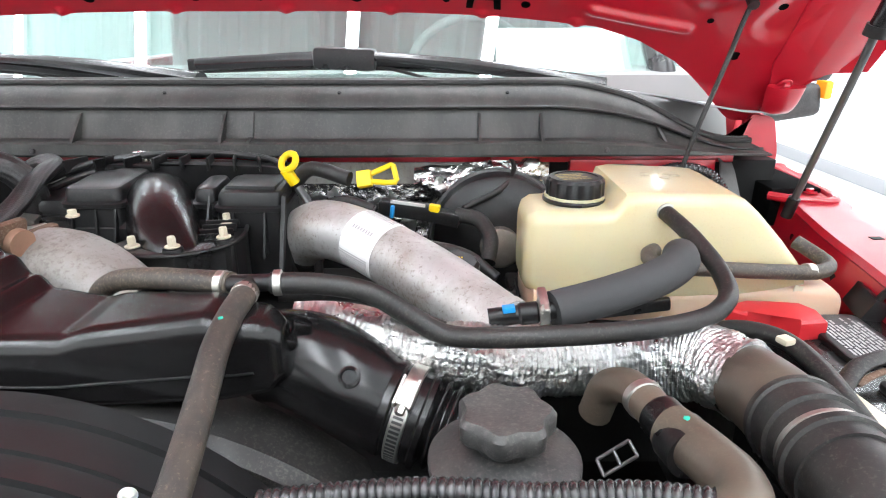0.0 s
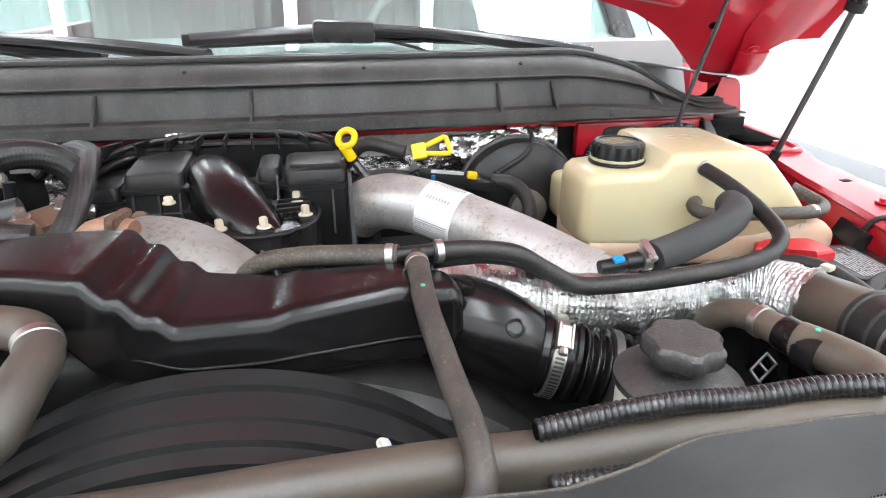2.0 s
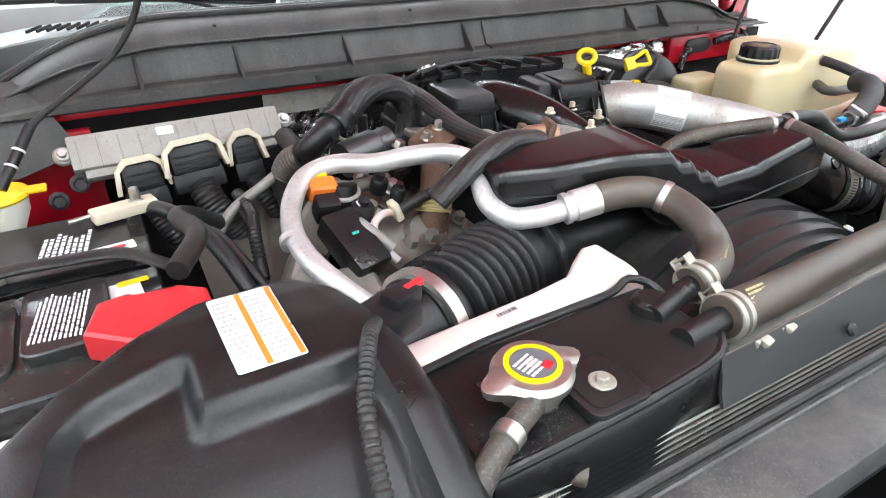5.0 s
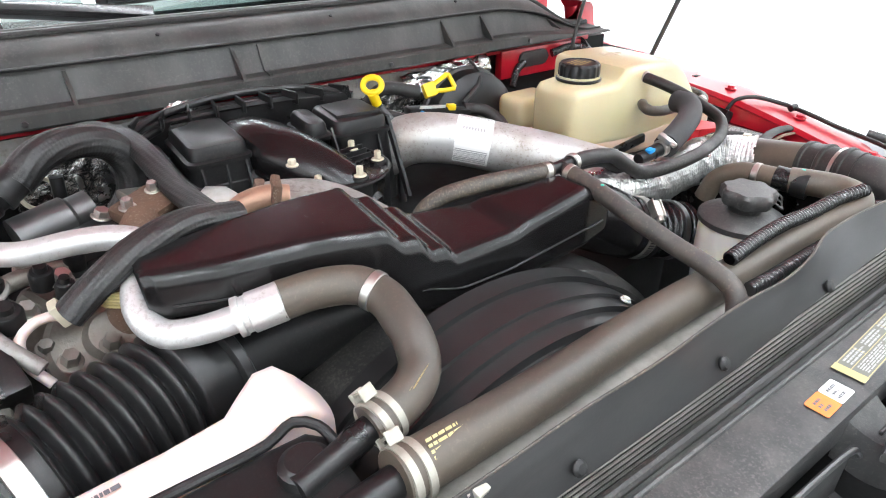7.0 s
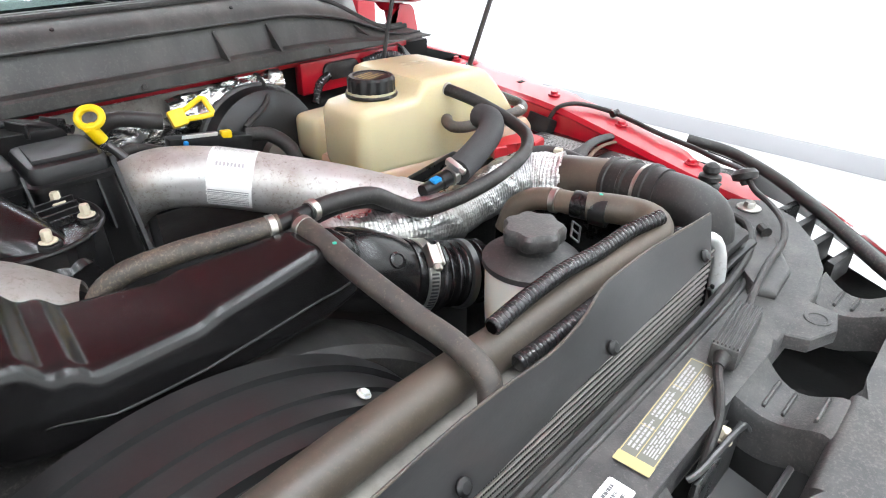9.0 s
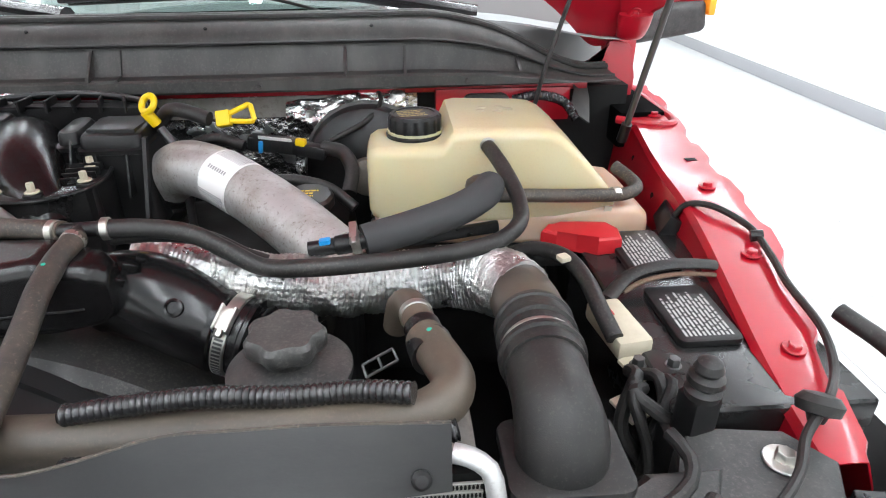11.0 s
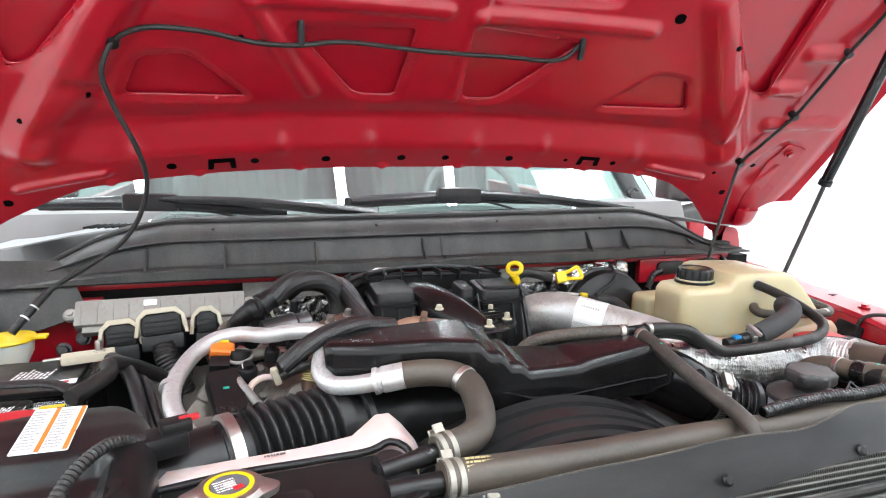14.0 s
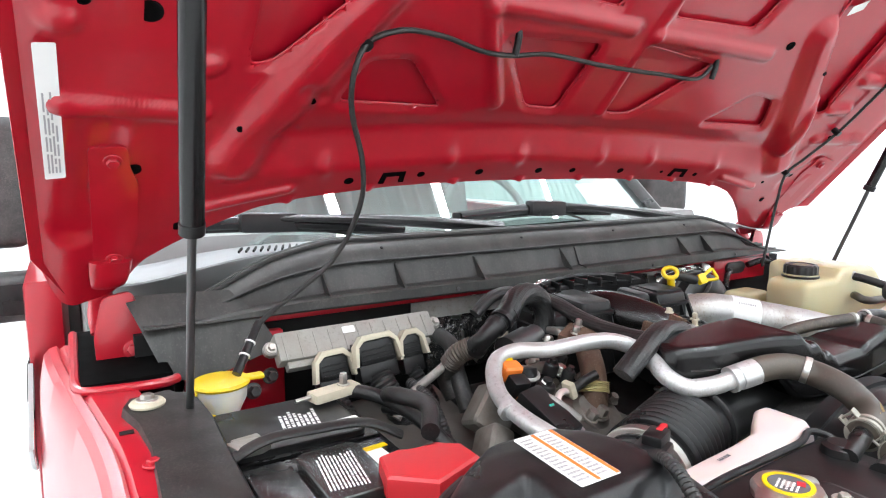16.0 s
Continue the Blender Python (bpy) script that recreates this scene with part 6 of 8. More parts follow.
part("seam_flange", prism(B(), rrect(0.098, 0.476, 0.622, 0.80, 0.02, 6), 1.2145, 1.2235, 0.003), M_PLASTIC, tk, "black rim under the tank")
for a in (0.0, 1.1, 2.3, 3.6, 4.9):
    part("top_dimple", lathe(B(), (0.262 + 0.020 * math.cos(a), 0.735 + 0.012 * math.sin(a), 1.3776), (0, 0, 1), [(0.007, 0), (0.005, 0.0012), (0, 0.0013)], 14), M_TANK, tk)
bm = B()
obox(bm, (0.172, 0.845, 1.262), (0.095, 0.07, 0.075), (0, 0, 0), 0.018, 4)
part("side_chamber", bm, M_TANK, tk)
part("filler_neck", disc(B(), (0.157, 0.712, 1.350), (0, 0, 1), 0.036, 0.012, 36), M_TANK, tk)
bm = lathe(B(), (0.157, 0.712, 1.354), (0, 0, 1), [(0.0375, 0), (0.038, 0.003), (0.037, 0.0045), (0.034, 0.0055), (0.0338, 0.025), (0.031, 0.0285), (0.026, 0.029), (0.0255, 0.0275), (0, 0.0275)], 96, lambda a, h: 1 + (0.018 * (1 if math.cos(16 * a) > 0 else -1) if 0.005 < h < 0.026 else 0))
cp_ = part("cap", bm, M_PLASTIC, tk, "black knurled screw cap with faint yellow print")
bars(cp_, pose(0.157, 0.712, 1.3822, 0, 0, 10), 0.044, 0.030, 4, M_TANINK, 9, label="faint yellow print")
part("nipple", tube(B(), [(0.238, 0.668, 1.358), (0.241, 0.655, 1.360)], 0.007, 14), M_TANK, tk)
part("worn_tag", obox(B(), (0.398, 0.6335, 1.262), (0.010, 0.001, 0.028), (0, 8, 0)), M_BEIGE, tk, "torn beige tape")
bars(tk, plane_at((0.345, 0.6285, 1.237), (1, 0, 0), (0, 0, 1)), 0.045, 0.018, 3, M_TANINK, 11)
br = thing("tank_bracket", (0.25, 0.65, 1.19), "black bracket and ledge under the coolant tank", "bracket")
bm = B()
box(bm, (0.09, 0.625, 1.195), (0.475, 0.83, 1.213), 0.005)
obox(bm, (0.175, 0.634, 1.243), (0.17, 0.010, 0.016), (0, -6, 3), 0.004)
part("tray", bm, M_PLASTIC, br)

# small hoses
hs = thing("vent_hose", (0.05, 0.47, 1.3), "thin black vent hose with a tee and clamps", "hose")
part("main_hose", tube(B(), [(-0.138, 0.452, 1.3565), (-0.10, 0.456, 1.354), (-0.06, 0.455, 1.347), (-0.03, 0.455, 1.328), (0.0, 0.450, 1.312), (0.04, 0.438, 1.315), (0.10, 0.440, 1.316), (0.15, 0.454, 1.312), (0.20, 0.470, 1.310), (0.238, 0.488, 1.312), (0.258, 0.507, 1.320), (0.263, 0.54, 1.330), (0.256, 0.585, 1.345), (0.247, 0.625, 1.355), (0.240, 0.655, 1.360)], 0.0088, 16), M_RUBBER, hs)
part("second_hose", tube(B(), [(-0.135, 0.462, 1.344), (-0.09, 0.468, 1.342), (-0.05, 0.472, 1.332), (-0.02, 0.474, 1.312), (0.0, 0.474, 1.303)], 0.008, 14), M_RUBBER, hs)
part("back_hose", tube(B(), [(-0.168, 0.450, 1.357), (-0.21, 0.464, 1.354), (-0.255, 0.482, 1.348), (-0.290, 0.496, 1.338), (-0.308, 0.502, 1.322), (-0.314, 0.503, 1.295)], 0.0095, 16), M_HOSE, hs)
part("front_hose", tube(B(), [(-0.153, 0.440, 1.355), (-0.155, 0.405, 1.351), (-0.155, 0.37, 1.343), (-0.152, 0.34, 1.334), (-0.148, 0.30, 1.323), (-0.144, 0.26, 1.314), (-0.145, 0.232, 1.303), (-0.152, 0.222, 1.288), (-0.158, 0.218, 1.268)], 0.0098, 16), M_HOSE, hs)
bm = B()
tube(bm, [(-0.175, 0.449, 1.357), (-0.13, 0.453, 1.357)], 0.0072, 12)
tube(bm, [(-0.153, 0.451, 1.357), (-0.154, 0.43, 1.354)], 0.0072, 12)
part("tee", bm, M_PLASTIC, hs)
for p, a in (((-0.176, 0.4505, 1.357), (1, -0.2, 0)), ((-0.132, 0.453, 1.3565), (1, 0.1, 0)), ((-0.154, 0.435, 1.354), (0, 1, 0.1)), ((0.243, 0.645, 1.359), (-0.1, 1, 0.2))):
    band(hs, p, a, 0.0095, 0.007, None, "clamp", M_ZINC, "small steel clamp", 0.001)
bolt(hs, (-0.156, 0.388, 1.357), (0, 0, 1), 0.002, 0.001, 0, M_GREEN, "green paint dot", "dot")
fo = thing("foam_hose", (0.16, 0.50, 1.3), "grey foam-sleeved hose with a blue connector", "hose")
part("sleeve", tube(B(), [(0.096, 0.486, 1.316), (0.15, 0.502, 1.324), (0.20, 0.522, 1.333), (0.226, 0.545, 1.338), (0.235, 0.57, 1.336)], 0.0172, 24), M_FOAM, fo)
part("connector", tube(B(), [(0.04, 0.487, 1.308), (0.098, 0.487, 1.316)], lambda u, s: 0.0085 if u < 0.45 or u > 0.75 else 0.010, 16, 0.002), M_PLASTIC, fo)
part("blue_lock", obox(B(), (0.057, 0.483, 1.319), (0.011, 0.009, 0.005), (0, -8, 0), 0.001), M_BLUE, fo, "blue lock tab")
band(fo, (0.088, 0.487, 1.3147), (0.058, 0, 0.008), 0.0105, 0.009, 200)
part("loop", tube(B(), [(0.232, 0.632, 1.318), (0.222, 0.622, 1.318), (0.222, 0.612, 1.314), (0.24, 0.606, 1.310), (0.30, 0.612, 1.304), (0.37, 0.622, 1.297), (0.42, 0.635, 1.292), (0.442, 0.655, 1.292), (0.440, 0.68, 1.296), (0.425, 0.70, 1.305)], 0.0085, 14), M_HOSE, fo, "hose looping round the tank")
band(fo, (0.405, 0.631, 1.2935), (0.05, 0.012, -0.005), 0.009, 0.010, None, "clamp", M_ZINC, "small clamp", 0.0006)

# right-hand hose with corrugated conduit
rh = thing("corrugated_conduit", (0.02, 0.25, 1.27), "shiny black corrugated conduit lying along a hose", "conduit")
CON = [(-0.101, 0.265, 1.3065), (-0.05, 0.267, 1.311), (0.0, 0.266, 1.3145), (0.05, 0.263, 1.3135), (0.10, 0.257, 1.320), (0.137, 0.246, 1.325)]


def ringed(u, s):
    """Rounded rings with narrow grooves between them."""
    return 0.0064 + 0.0016 * abs(math.sin(math.pi * s / 0.0047)) ** 0.7


part("conduit", tube(B(), CON, ringed, 26, 0.00046), M_CONDUIT, rh, angle=60)
# black disc painted as the shade inside the conduit
part("open_end", disc(B(), CON[0], (-1, 0.04, -0.04), 0.0058, 0.0008, 20), M_HOLE, rh, "open end, its shade painted near-black")
part("lower_conduit", tube(B(), [(-0.098, 0.240, 1.282), (-0.05, 0.238, 1.284), (0.0, 0.236, 1.288), (0.06, 0.232, 1.293), (0.12, 0.228, 1.296), (0.165, 0.236, 1.30)], ringed, 22, 0.0007), M_CONDUIT, rh)
sh = thing("quick_connect_hose", (0.15, 0.36, 1.25), "brown hose joined by a black quick connector", "hose")
part("tube", tube(B(), [(0.147, 0.345, 1.302), (0.143, 0.375, 1.300), (0.138, 0.40, 1.295), (0.13, 0.42, 1.28), (0.125, 0.43, 1.25)], 0.0135, 20), M_HOSE2, sh)
part("connector", tube(B(), [(0.155, 0.312, 1.302), (0.147, 0.352, 1.302)], lambda u, s: 0.0185 if u < 0.5 else 0.0155, 24, 0.002), M_PLASTIC, sh)
band(sh, (0.143, 0.374, 1.300), (0.004, -0.03, 0.002), 0.0138, 0.008, None, "clamp", M_ZINC, "steel clamp", 0.001)
for a, b in (((0.098, 0.322, 1.290), (0.122, 0.336, 1.294)), ((0.101, 0.314, 1.284), (0.126, 0.328, 1.288)), ((0.098, 0.322, 1.290), (0.101, 0.314, 1.284)), ((0.122, 0.336, 1.294), (0.126, 0.328, 1.288)), ((0.110, 0.329, 1.292), (0.1135, 0.321, 1.286))):
    part("clip_bar", tube(B(), [a, b], 0.0012, 8), M_STEEL, sh, "dull steel clip")
bolt(sh, (0.152, 0.322, 1.3205), (0, 0, 1), 0.003, 0.0008, 0, M_GREEN, "green paint dot", "dot")

# ---------------------------------------------------------------- manifold and dipsticks
mf = thing("intake_manifold", (-0.36, 0.76, 1.2), "black plastic upper intake manifold with a domed runner", "manifold")
bm = B()
box(bm, (-0.53, 0.735, 1.22), (-0.20, 0.88, 1.318), 0.02, 3)
part("base", bm, M_PLASTIC, mf)


def chamber(x0, x1, y0, y1, zt, slope=0.0):
    """A moulded chamber: tapered walls, a seam lip and a softly chamfered top."""
    secs = []
    for z, g, r in ((1.23, 0.010, 0.012), (zt - 0.026, 0.002, 0.012), (zt - 0.0245, 0.0055, 0.014), (zt - 0.019, 0.0055, 0.014), (zt - 0.0175, 0.001, 0.012), (zt - 0.006, 0.0, 0.012), (zt - 0.0015, -0.0025, 0.011), (zt, -0.007, 0.009)):
        secs.append([(a, b, z + slope * (b - y0) * (z - 1.23) / (zt - 1.23)) for a, b in rrect(x0 - g, x1 + g, y0 - g, y1 + g, r, 5)])
    return part("chamber", loft(B(), secs), M_PLASTIC, mf, angle=32)


def gusset(x, y, z, h, d, ang=0):
    bm = B()
    prism(bm, [(0, 0), (-d, -h), (0, -h)], -0.0013, 0.0013, axis="x", m=None)
    bmesh.ops.transform(bm, matrix=pose(x, y, z, 0, 0, ang), verts=bm.verts[:])
    part("gusset", bm, M_PLASTIC, mf)


chamber(-0.475, -0.404, 0.742, 0.842, 1.360, 0.05)
chamber(-0.545, -0.486, 0.765, 0.850, 1.338, 0.05)
chamber(-0.282, -0.202, 0.738, 0.822, 1.356, 0.06)
chamber(-0.316, -0.287, 0.752, 0.820, 1.357, 0.06)
part("top_plateau", prism(B(), [(-0.274, 0.752), (-0.210, 0.746), (-0.208, 0.810), (-0.270, 0.816)], 1.352, 1.3615, 0.003), M_PLASTIC, mf)
bm = B()
prism(bm, [(-0.53, 0.846), (-0.40, 0.856), (-0.30, 0.852), (-0.215, 0.828), (-0.215, 0.86), (-0.30, 0.895), (-0.42, 0.898), (-0.53, 0.88)], 1.30, 1.366, 0.006)
part("rear_wall", bm, M_PLASTIC, mf)
DOME = [(-0.392, 0.838, 1.300), (-0.388, 0.822, 1.320), (-0.380, 0.800, 1.326), (-0.364, 0.765, 1.324), (-0.343, 0.722, 1.316), (-0.322, 0.686, 1.303), (-0.306, 0.662, 1.290), (-0.296, 0.645, 1.270)]
part("runner", tube(B(), DOME, lambda u, s: 0.029 + 0.014 * math.sin(math.pi * min(1, 0.22 + u * 0.85)) ** 0.6, 44, flat=0.95), M_GLOSSY, mf, "glossy domed runner")
part("runner_seam", tube(B(), [(p[0] - 0.040, p[1] - 0.012, p[2] - 0.010) for p in DOME[1:7]], 0.003, 8), M_GLOSSY, mf)
FL = [(-0.385, 0.668), (-0.365, 0.640), (-0.295, 0.628), (-0.250, 0.660), (-0.240, 0.700), (-0.246, 0.735), (-0.36, 0.735)]
bm = B()
prism(bm, FL, 1.22, 1.312, 0.004)
part("flange", bm, M_PLASTIC, mf)
part("flange_lip", tube(B(), [(a, b, 1.313) for a, b in FL[:6]], 0.0028, 8, 0.004), M_PLASTIC, mf)
for p in ((-0.256, 0.679, 1.330), (-0.302, 0.645, 1.330), (-0.353, 0.657, 1.326), (-0.268, 0.728, 1.332)):
    part("boss", lathe(B(), (p[0], p[1], 1.22), (0, 0, 1), [(0.0125, 0), (0.0115, p[2] - 1.236), (0.0105, p[2] - 1.2335), (0, p[2] - 1.2335)], 20), M_PLASTIC, mf)
    bolt(mf, (p[0], p[1], p[2] - 0.013), (0, 0, 1), 0.0050, 0.011, 0.0085, M_BEIGE, "pale plated bolt")
for k in range(4):
    part("slat", obox(B(), (-0.272, 0.688 + 0.012 * k, 1.313 + 0.002 * k), (0.040, 0.0025, 0.012), (0, 0, 8), 0.0006, 1), M_PLASTIC, mf)
for x, y, z, h, d, a in ((-0.290, 0.738, 1.352, 0.055, 0.030, 0), (-0.262, 0.735, 1.338, 0.05, 0.016, 0), (-0.222, 0.735, 1.338, 0.06, 0.022, 0), (-0.465, 0.739, 1.335, 0.06, 0.02, 0), (-0.435, 0.739, 1.335, 0.06, 0.016, 0), (-0.41, 0.739, 1.335, 0.06, 0.022, 0), (-0.52, 0.762, 1.318, 0.06, 0.02, 0)):
    gusset(x, y, z, h, d, a)
part("side_rib", prism(B(), [(0.742, 1.35), (0.690, 1.245), (0.700, 1.245), (0.752, 1.35)], -0.2015, -0.1965, axis="x"), M_PLASTIC, mf)
for k in range(9):
    part("web", obox(B(), (-0.51 + 0.036 * k, 0.862 - 0.0012 * (k - 4) ** 2, 1.368), (0.0035, 0.036, 0.018), (0, 0, 7 * (k - 4)), 0.001, 1), M_PLASTIC, mf)
for dz, dy in ((0.0, 0.0), (-0.013, -0.010)):
    part("back_rail", tube(B(), [(-0.545, 0.80 + dy, 1.350 + dz), (-0.50, 0.852 + dy, 1.366 + dz), (-0.42, 0.882 + dy, 1.374 + dz), (-0.33, 0.886 + dy, 1.376 + dz), (-0.25, 0.868 + dy, 1.370 + dz), (-0.207, 0.83 + dy, 1.362 + dz)], 0.0055, 10), M_PLASTIC, mf)
for nm, p, ring in (("dipstick", (-0.201, 0.782, 1.381), True), ("dipstick", (-0.086, 0.776, 1.366), False)):
    ds = thing(nm, (p[0], p[1], 1.3), "yellow dipstick handle with a ring" if ring else "yellow dipstick handle with a square loop", "dipstick", "dipsticks")
    if ring:
        c = Vector(p) + Vector((0.002, 0, 0.004))
        n_ = Vector((-0.55, -0.62, 0.55)).normalized()
        a_ = n_.cross(Vector((0, 0, 1))).normalized()
        b_ = n_.cross(a_)
        bm = tube(B(), [c + a_ * 0.0135 * math.cos(2 * math.pi * k / 24) + b_ * 0.0115 * math.sin(2 * math.pi * k / 24) for k in range(25)], 0.0044, 10, 0.003)
        part("ring", bm, M_YELLOW, ds)
        part("stem", tube(B(), [c - b_ * -0.011, (p[0] + 0.008, p[1], p[2] - 0.024)], 0.0075, 14), M_YELLOW, ds)
        part("guide_tube", tube(B(), [(p[0] + 0.012, p[1], p[2] - 0.030), (p[0] + 0.03, p[1] - 0.01, p[2] - 0.06), (p[0] + 0.035, p[1] - 0.02, 1.2)], 0.006, 10), M_STEEL, ds)
    else:
        ax_, up_ = Vector((0.95, -0.1, 0.16)).normalized(), Vector((0.05, 0.45, 0.85))
        up_ = (up_ - ax_ * up_.dot(ax_)).normalized()
        nn = ax_.cross(up_)
        lm_ = Matrix((ax_, up_, nn)).transposed().to_4x4()
        lm_.translation = Vector(p) + Vector((0.004, 0, 0.0))
        path_ = [(-0.012, -0.004), (0.010, -0.0085), (0.021, -0.0095), (0.0225, -0.007), (0.0195, 0.013), (0.017, 0.0145), (0.004, 0.0105), (-0.012, 0.006)]
        part("loop", tube(B(), None, 0.0036, 10, path=[lm_ @ Vector((a, b, 0)) for a, b in path_]), M_YELLOW, ds)
        part("grip", box(B(), (-0.030, -0.0105, -0.006), (-0.010, 0.0115, 0.006), 0.003, 2, lm_), M_YELLOW, ds)
        part("guide_tube", tube(B(), [(p[0] - 0.035, p[1] + 0.003, p[2] - 0.003), (p[0] - 0.09, p[1] + 0.02, p[2] + 0.006), (p[0] - 0.12, p[1] + 0.03, 1.34)], 0.010, 12), M_RUBBER, ds)
oc = thing("oil_cap", (0.011, 0.706, 1.275), "black oil filler cap with yellow print", "cap")
part("knob", lathe(B(), (0.011, 0.706, 1.262), (0, -0.1, 1), [(0.034, 0), (0.034, 0.012), (0.030, 0.016), (0.0, 0.0165)], 48, lambda a, h: 1 + 0.02 * math.cos(10 * a)), M_PLASTIC, oc)
bars(oc, pose(0.011, 0.704, 1.2795, 5, 0, 0), 0.040, 0.022, 3, M_YELLOW, 5)

# ---------------------------------------------------------------- batteries
def battery(x0, x1, y0, y1, zt, label, side):
    bt = thing("battery", ((x0 + x1) / 2, (y0 + y1) / 2, zt - 0.19), label, "battery", "batteries")
    part("case", box(B(), (x0, y0, zt - 0.19), (x1, y1, zt - 0.03), 0.005), M_BATTERY, bt)
    part("lid", box(B(), (x0 - 0.002, y0 - 0.002, zt - 0.032), (x1 + 0.002, y1 + 0.002, zt), 0.006, 3), M_BATTERY, bt, "glossy black lid")
    return bt


bl = battery(-1.097, -0.915, 0.465, 0.795, 1.265, "black truck battery with white-printed panels on top", -1)
part("rear_cover", prism(B(), rrect(-1.092, -0.930, 0.655, 0.795, 0.012, 4), 1.262, 1.2735, 0.004, 3), M_PLASTIC, bl, "matt raised rear cover")
part("front_panel", prism(B(), rrect(-1.036, -0.962, 0.507, 0.622, 0.012, 4), 1.262, 1.2775, 0.004, 3), M_BATTERY, bl)
part("front_pillow", prism(B(), rrect(-1.090, -1.042, 0.500, 0.628, 0.018, 5), 1.262, 1.2705, 0.004, 3), M_BATTERY, bl)
# raised black bar painted as the groove's shade
part("gutter_groove", box(B(), (-1.094, 0.639, 1.2625), (-0.92, 0.645, 1.2662)), M_HOLE, bl)
bars(bl, pose(-0.996, 0.722, 1.2739, 0, 0, 82), 0.078, 0.050, 8, M_LABEL, 71, name="print_bar", gap=0.32)
bars(bl, pose(-1.003, 0.565, 1.2779, 0, 0, 82), 0.086, 0.044, 11, M_LABEL, 57, name="print_bar", gap=0.24, fill=0.85)
flat_label(bl, pose(-0.953, 0.684, 1.2740, 0, 0, 6), 0.050, 0.020, M_LABEL, "label", "white label")
part("red_mark", obox(B(), (-0.946, 0.684, 1.2749), (0.016, 0.007, 0.0005), (0, 0, 6)), M_REDPL, bl)
flat_label(bl, pose(-0.952, 0.580, 1.2660, 0, 0, 4), 0.040, 0.070, M_LABEL, "label", "white and yellow label")
flat_label(bl, pose(-0.940, 0.612, 1.2668, 0, 0, 4), 0.030, 0.010, M_YELLOW, "label_edge", "yellow edge")
part("handle_clip", obox(B(), (-1.072, 0.684, 1.2775), (0.034, 0.016, 0.008), (0, 0, 8), 0.0035, 3), M_ZINC, bl, "bright rounded handle clip")
rc = thing("terminal_cover", (-0.945, 0.49, 1.29), "red plastic battery terminal cover", "terminal cover")
bm = B()
prism(bm, [(-0.985, 0.490), (-0.972, 0.535), (-0.945, 0.540), (-0.930, 0.520), (-0.905, 0.535), (-0.880, 0.515), (-0.880, 0.480), (-0.945, 0.455)], 1.266, 1.297, 0.007, 3)
part("cover", bm, M_REDPL, rc)
part("cable", tube(B(), [(-0.90, 0.55, 1.30), (-0.87, 0.61, 1.305), (-0.88, 0.67, 1.30), (-0.86, 0.74, 1.27), (-0.82, 0.78, 1.23)], 0.011, 14), M_LOOM, rc)
brt = battery(0.355, 0.53, 0.30, 0.63, 1.242, "black truck battery with white-printed panels and a tan-edged strap", 1)
for y in (0.565, 0.43):
    part("raised_panel", prism(B(), rrect(0.390, 0.455, y - 0.05, y + 0.05, 0.008, 3), 1.2422, 1.250, 0.003), M_PLASTIC, brt)
    bars(brt, pose(0.4225, y, 1.2506, 0, 0, 90), 0.085, 0.050, 11, M_WHITEINK, int(y * 100) + 1)
part("strap", tube(B(), [(0.345, 0.46, 1.25), (0.38, 0.487, 1.262), (0.43, 0.497, 1.266), (0.49, 0.492, 1.262), (0.53, 0.478, 1.25)], 0.0085, 14, flat=0.5), M_RUBBER, brt, "black strap with a tan edge")
part("strap_edge", tube(B(), [(0.365, 0.468, 1.252), (0.39, 0.478, 1.258), (0.43, 0.485, 1.2605), (0.49, 0.480, 1.2565), (0.52, 0.470, 1.250)], 0.0036, 10, flat=0.6), M_RUST, brt)
rc2 = thing("terminal_cover", (0.35, 0.6, 1.24), "red plastic battery terminal cover beside the tank", "terminal cover")
bm = B()
prism(bm, [(0.305, 0.598), (0.318, 0.618), (0.335, 0.612), (0.352, 0.622), (0.392, 0.616), (0.402, 0.596), (0.398, 0.570), (0.368, 0.566), (0.348, 0.588), (0.322, 0.586)], 1.240, 1.264, 0.006, 3)
part("cover", bm, M_REDPL, rc2)

# ---------------------------------------------------------------- engine control module and washer bottle
em = thing("control_module", (-0.82, 0.93, 1.22), "grey cast engine control module with three plugs", "control module")
box_m = pose(-0.836, 0.896, 1.319, 50, 0, 2)
bm = B()
box(bm, (-0.140, -0.026, -0.014), (0.140, 0.022, 0.014), 0.004, 2, box_m)
box(bm, (-0.128, -0.037, -0.012), (0.128, -0.024, 0.006), 0.003, 2, box_m)
part("housing", bm, M_ECM, em)
for k in range(11):
    part("fin", box(B(), (-0.130 + 0.025 * k, -0.026, 0.0135), (-0.128 + 0.025 * k, 0.016, 0.0150), 0.0008, 1, box_m), M_ECM, em)
for sx in (-0.147, 0.147):
    part("lug", disc(B(), box_m @ Vector((sx, 0.0, -0.004)), box_m.to_3x3() @ Vector((0, 0, 1)), 0.012, 0.012, 18, 0.002), M_SHIELD, em)
    bolt(em, box_m @ Vector((sx, 0.0, 0.008)), box_m.to_3x3() @ Vector((0, 0, 1)), 0.006, 0.006, 0.009, M_ZINC)
flat_label(em, box_m @ pose(-0.02, 0.008, 0.0165), 0.022, 0.012, M_LABEL, "label", "small white label")
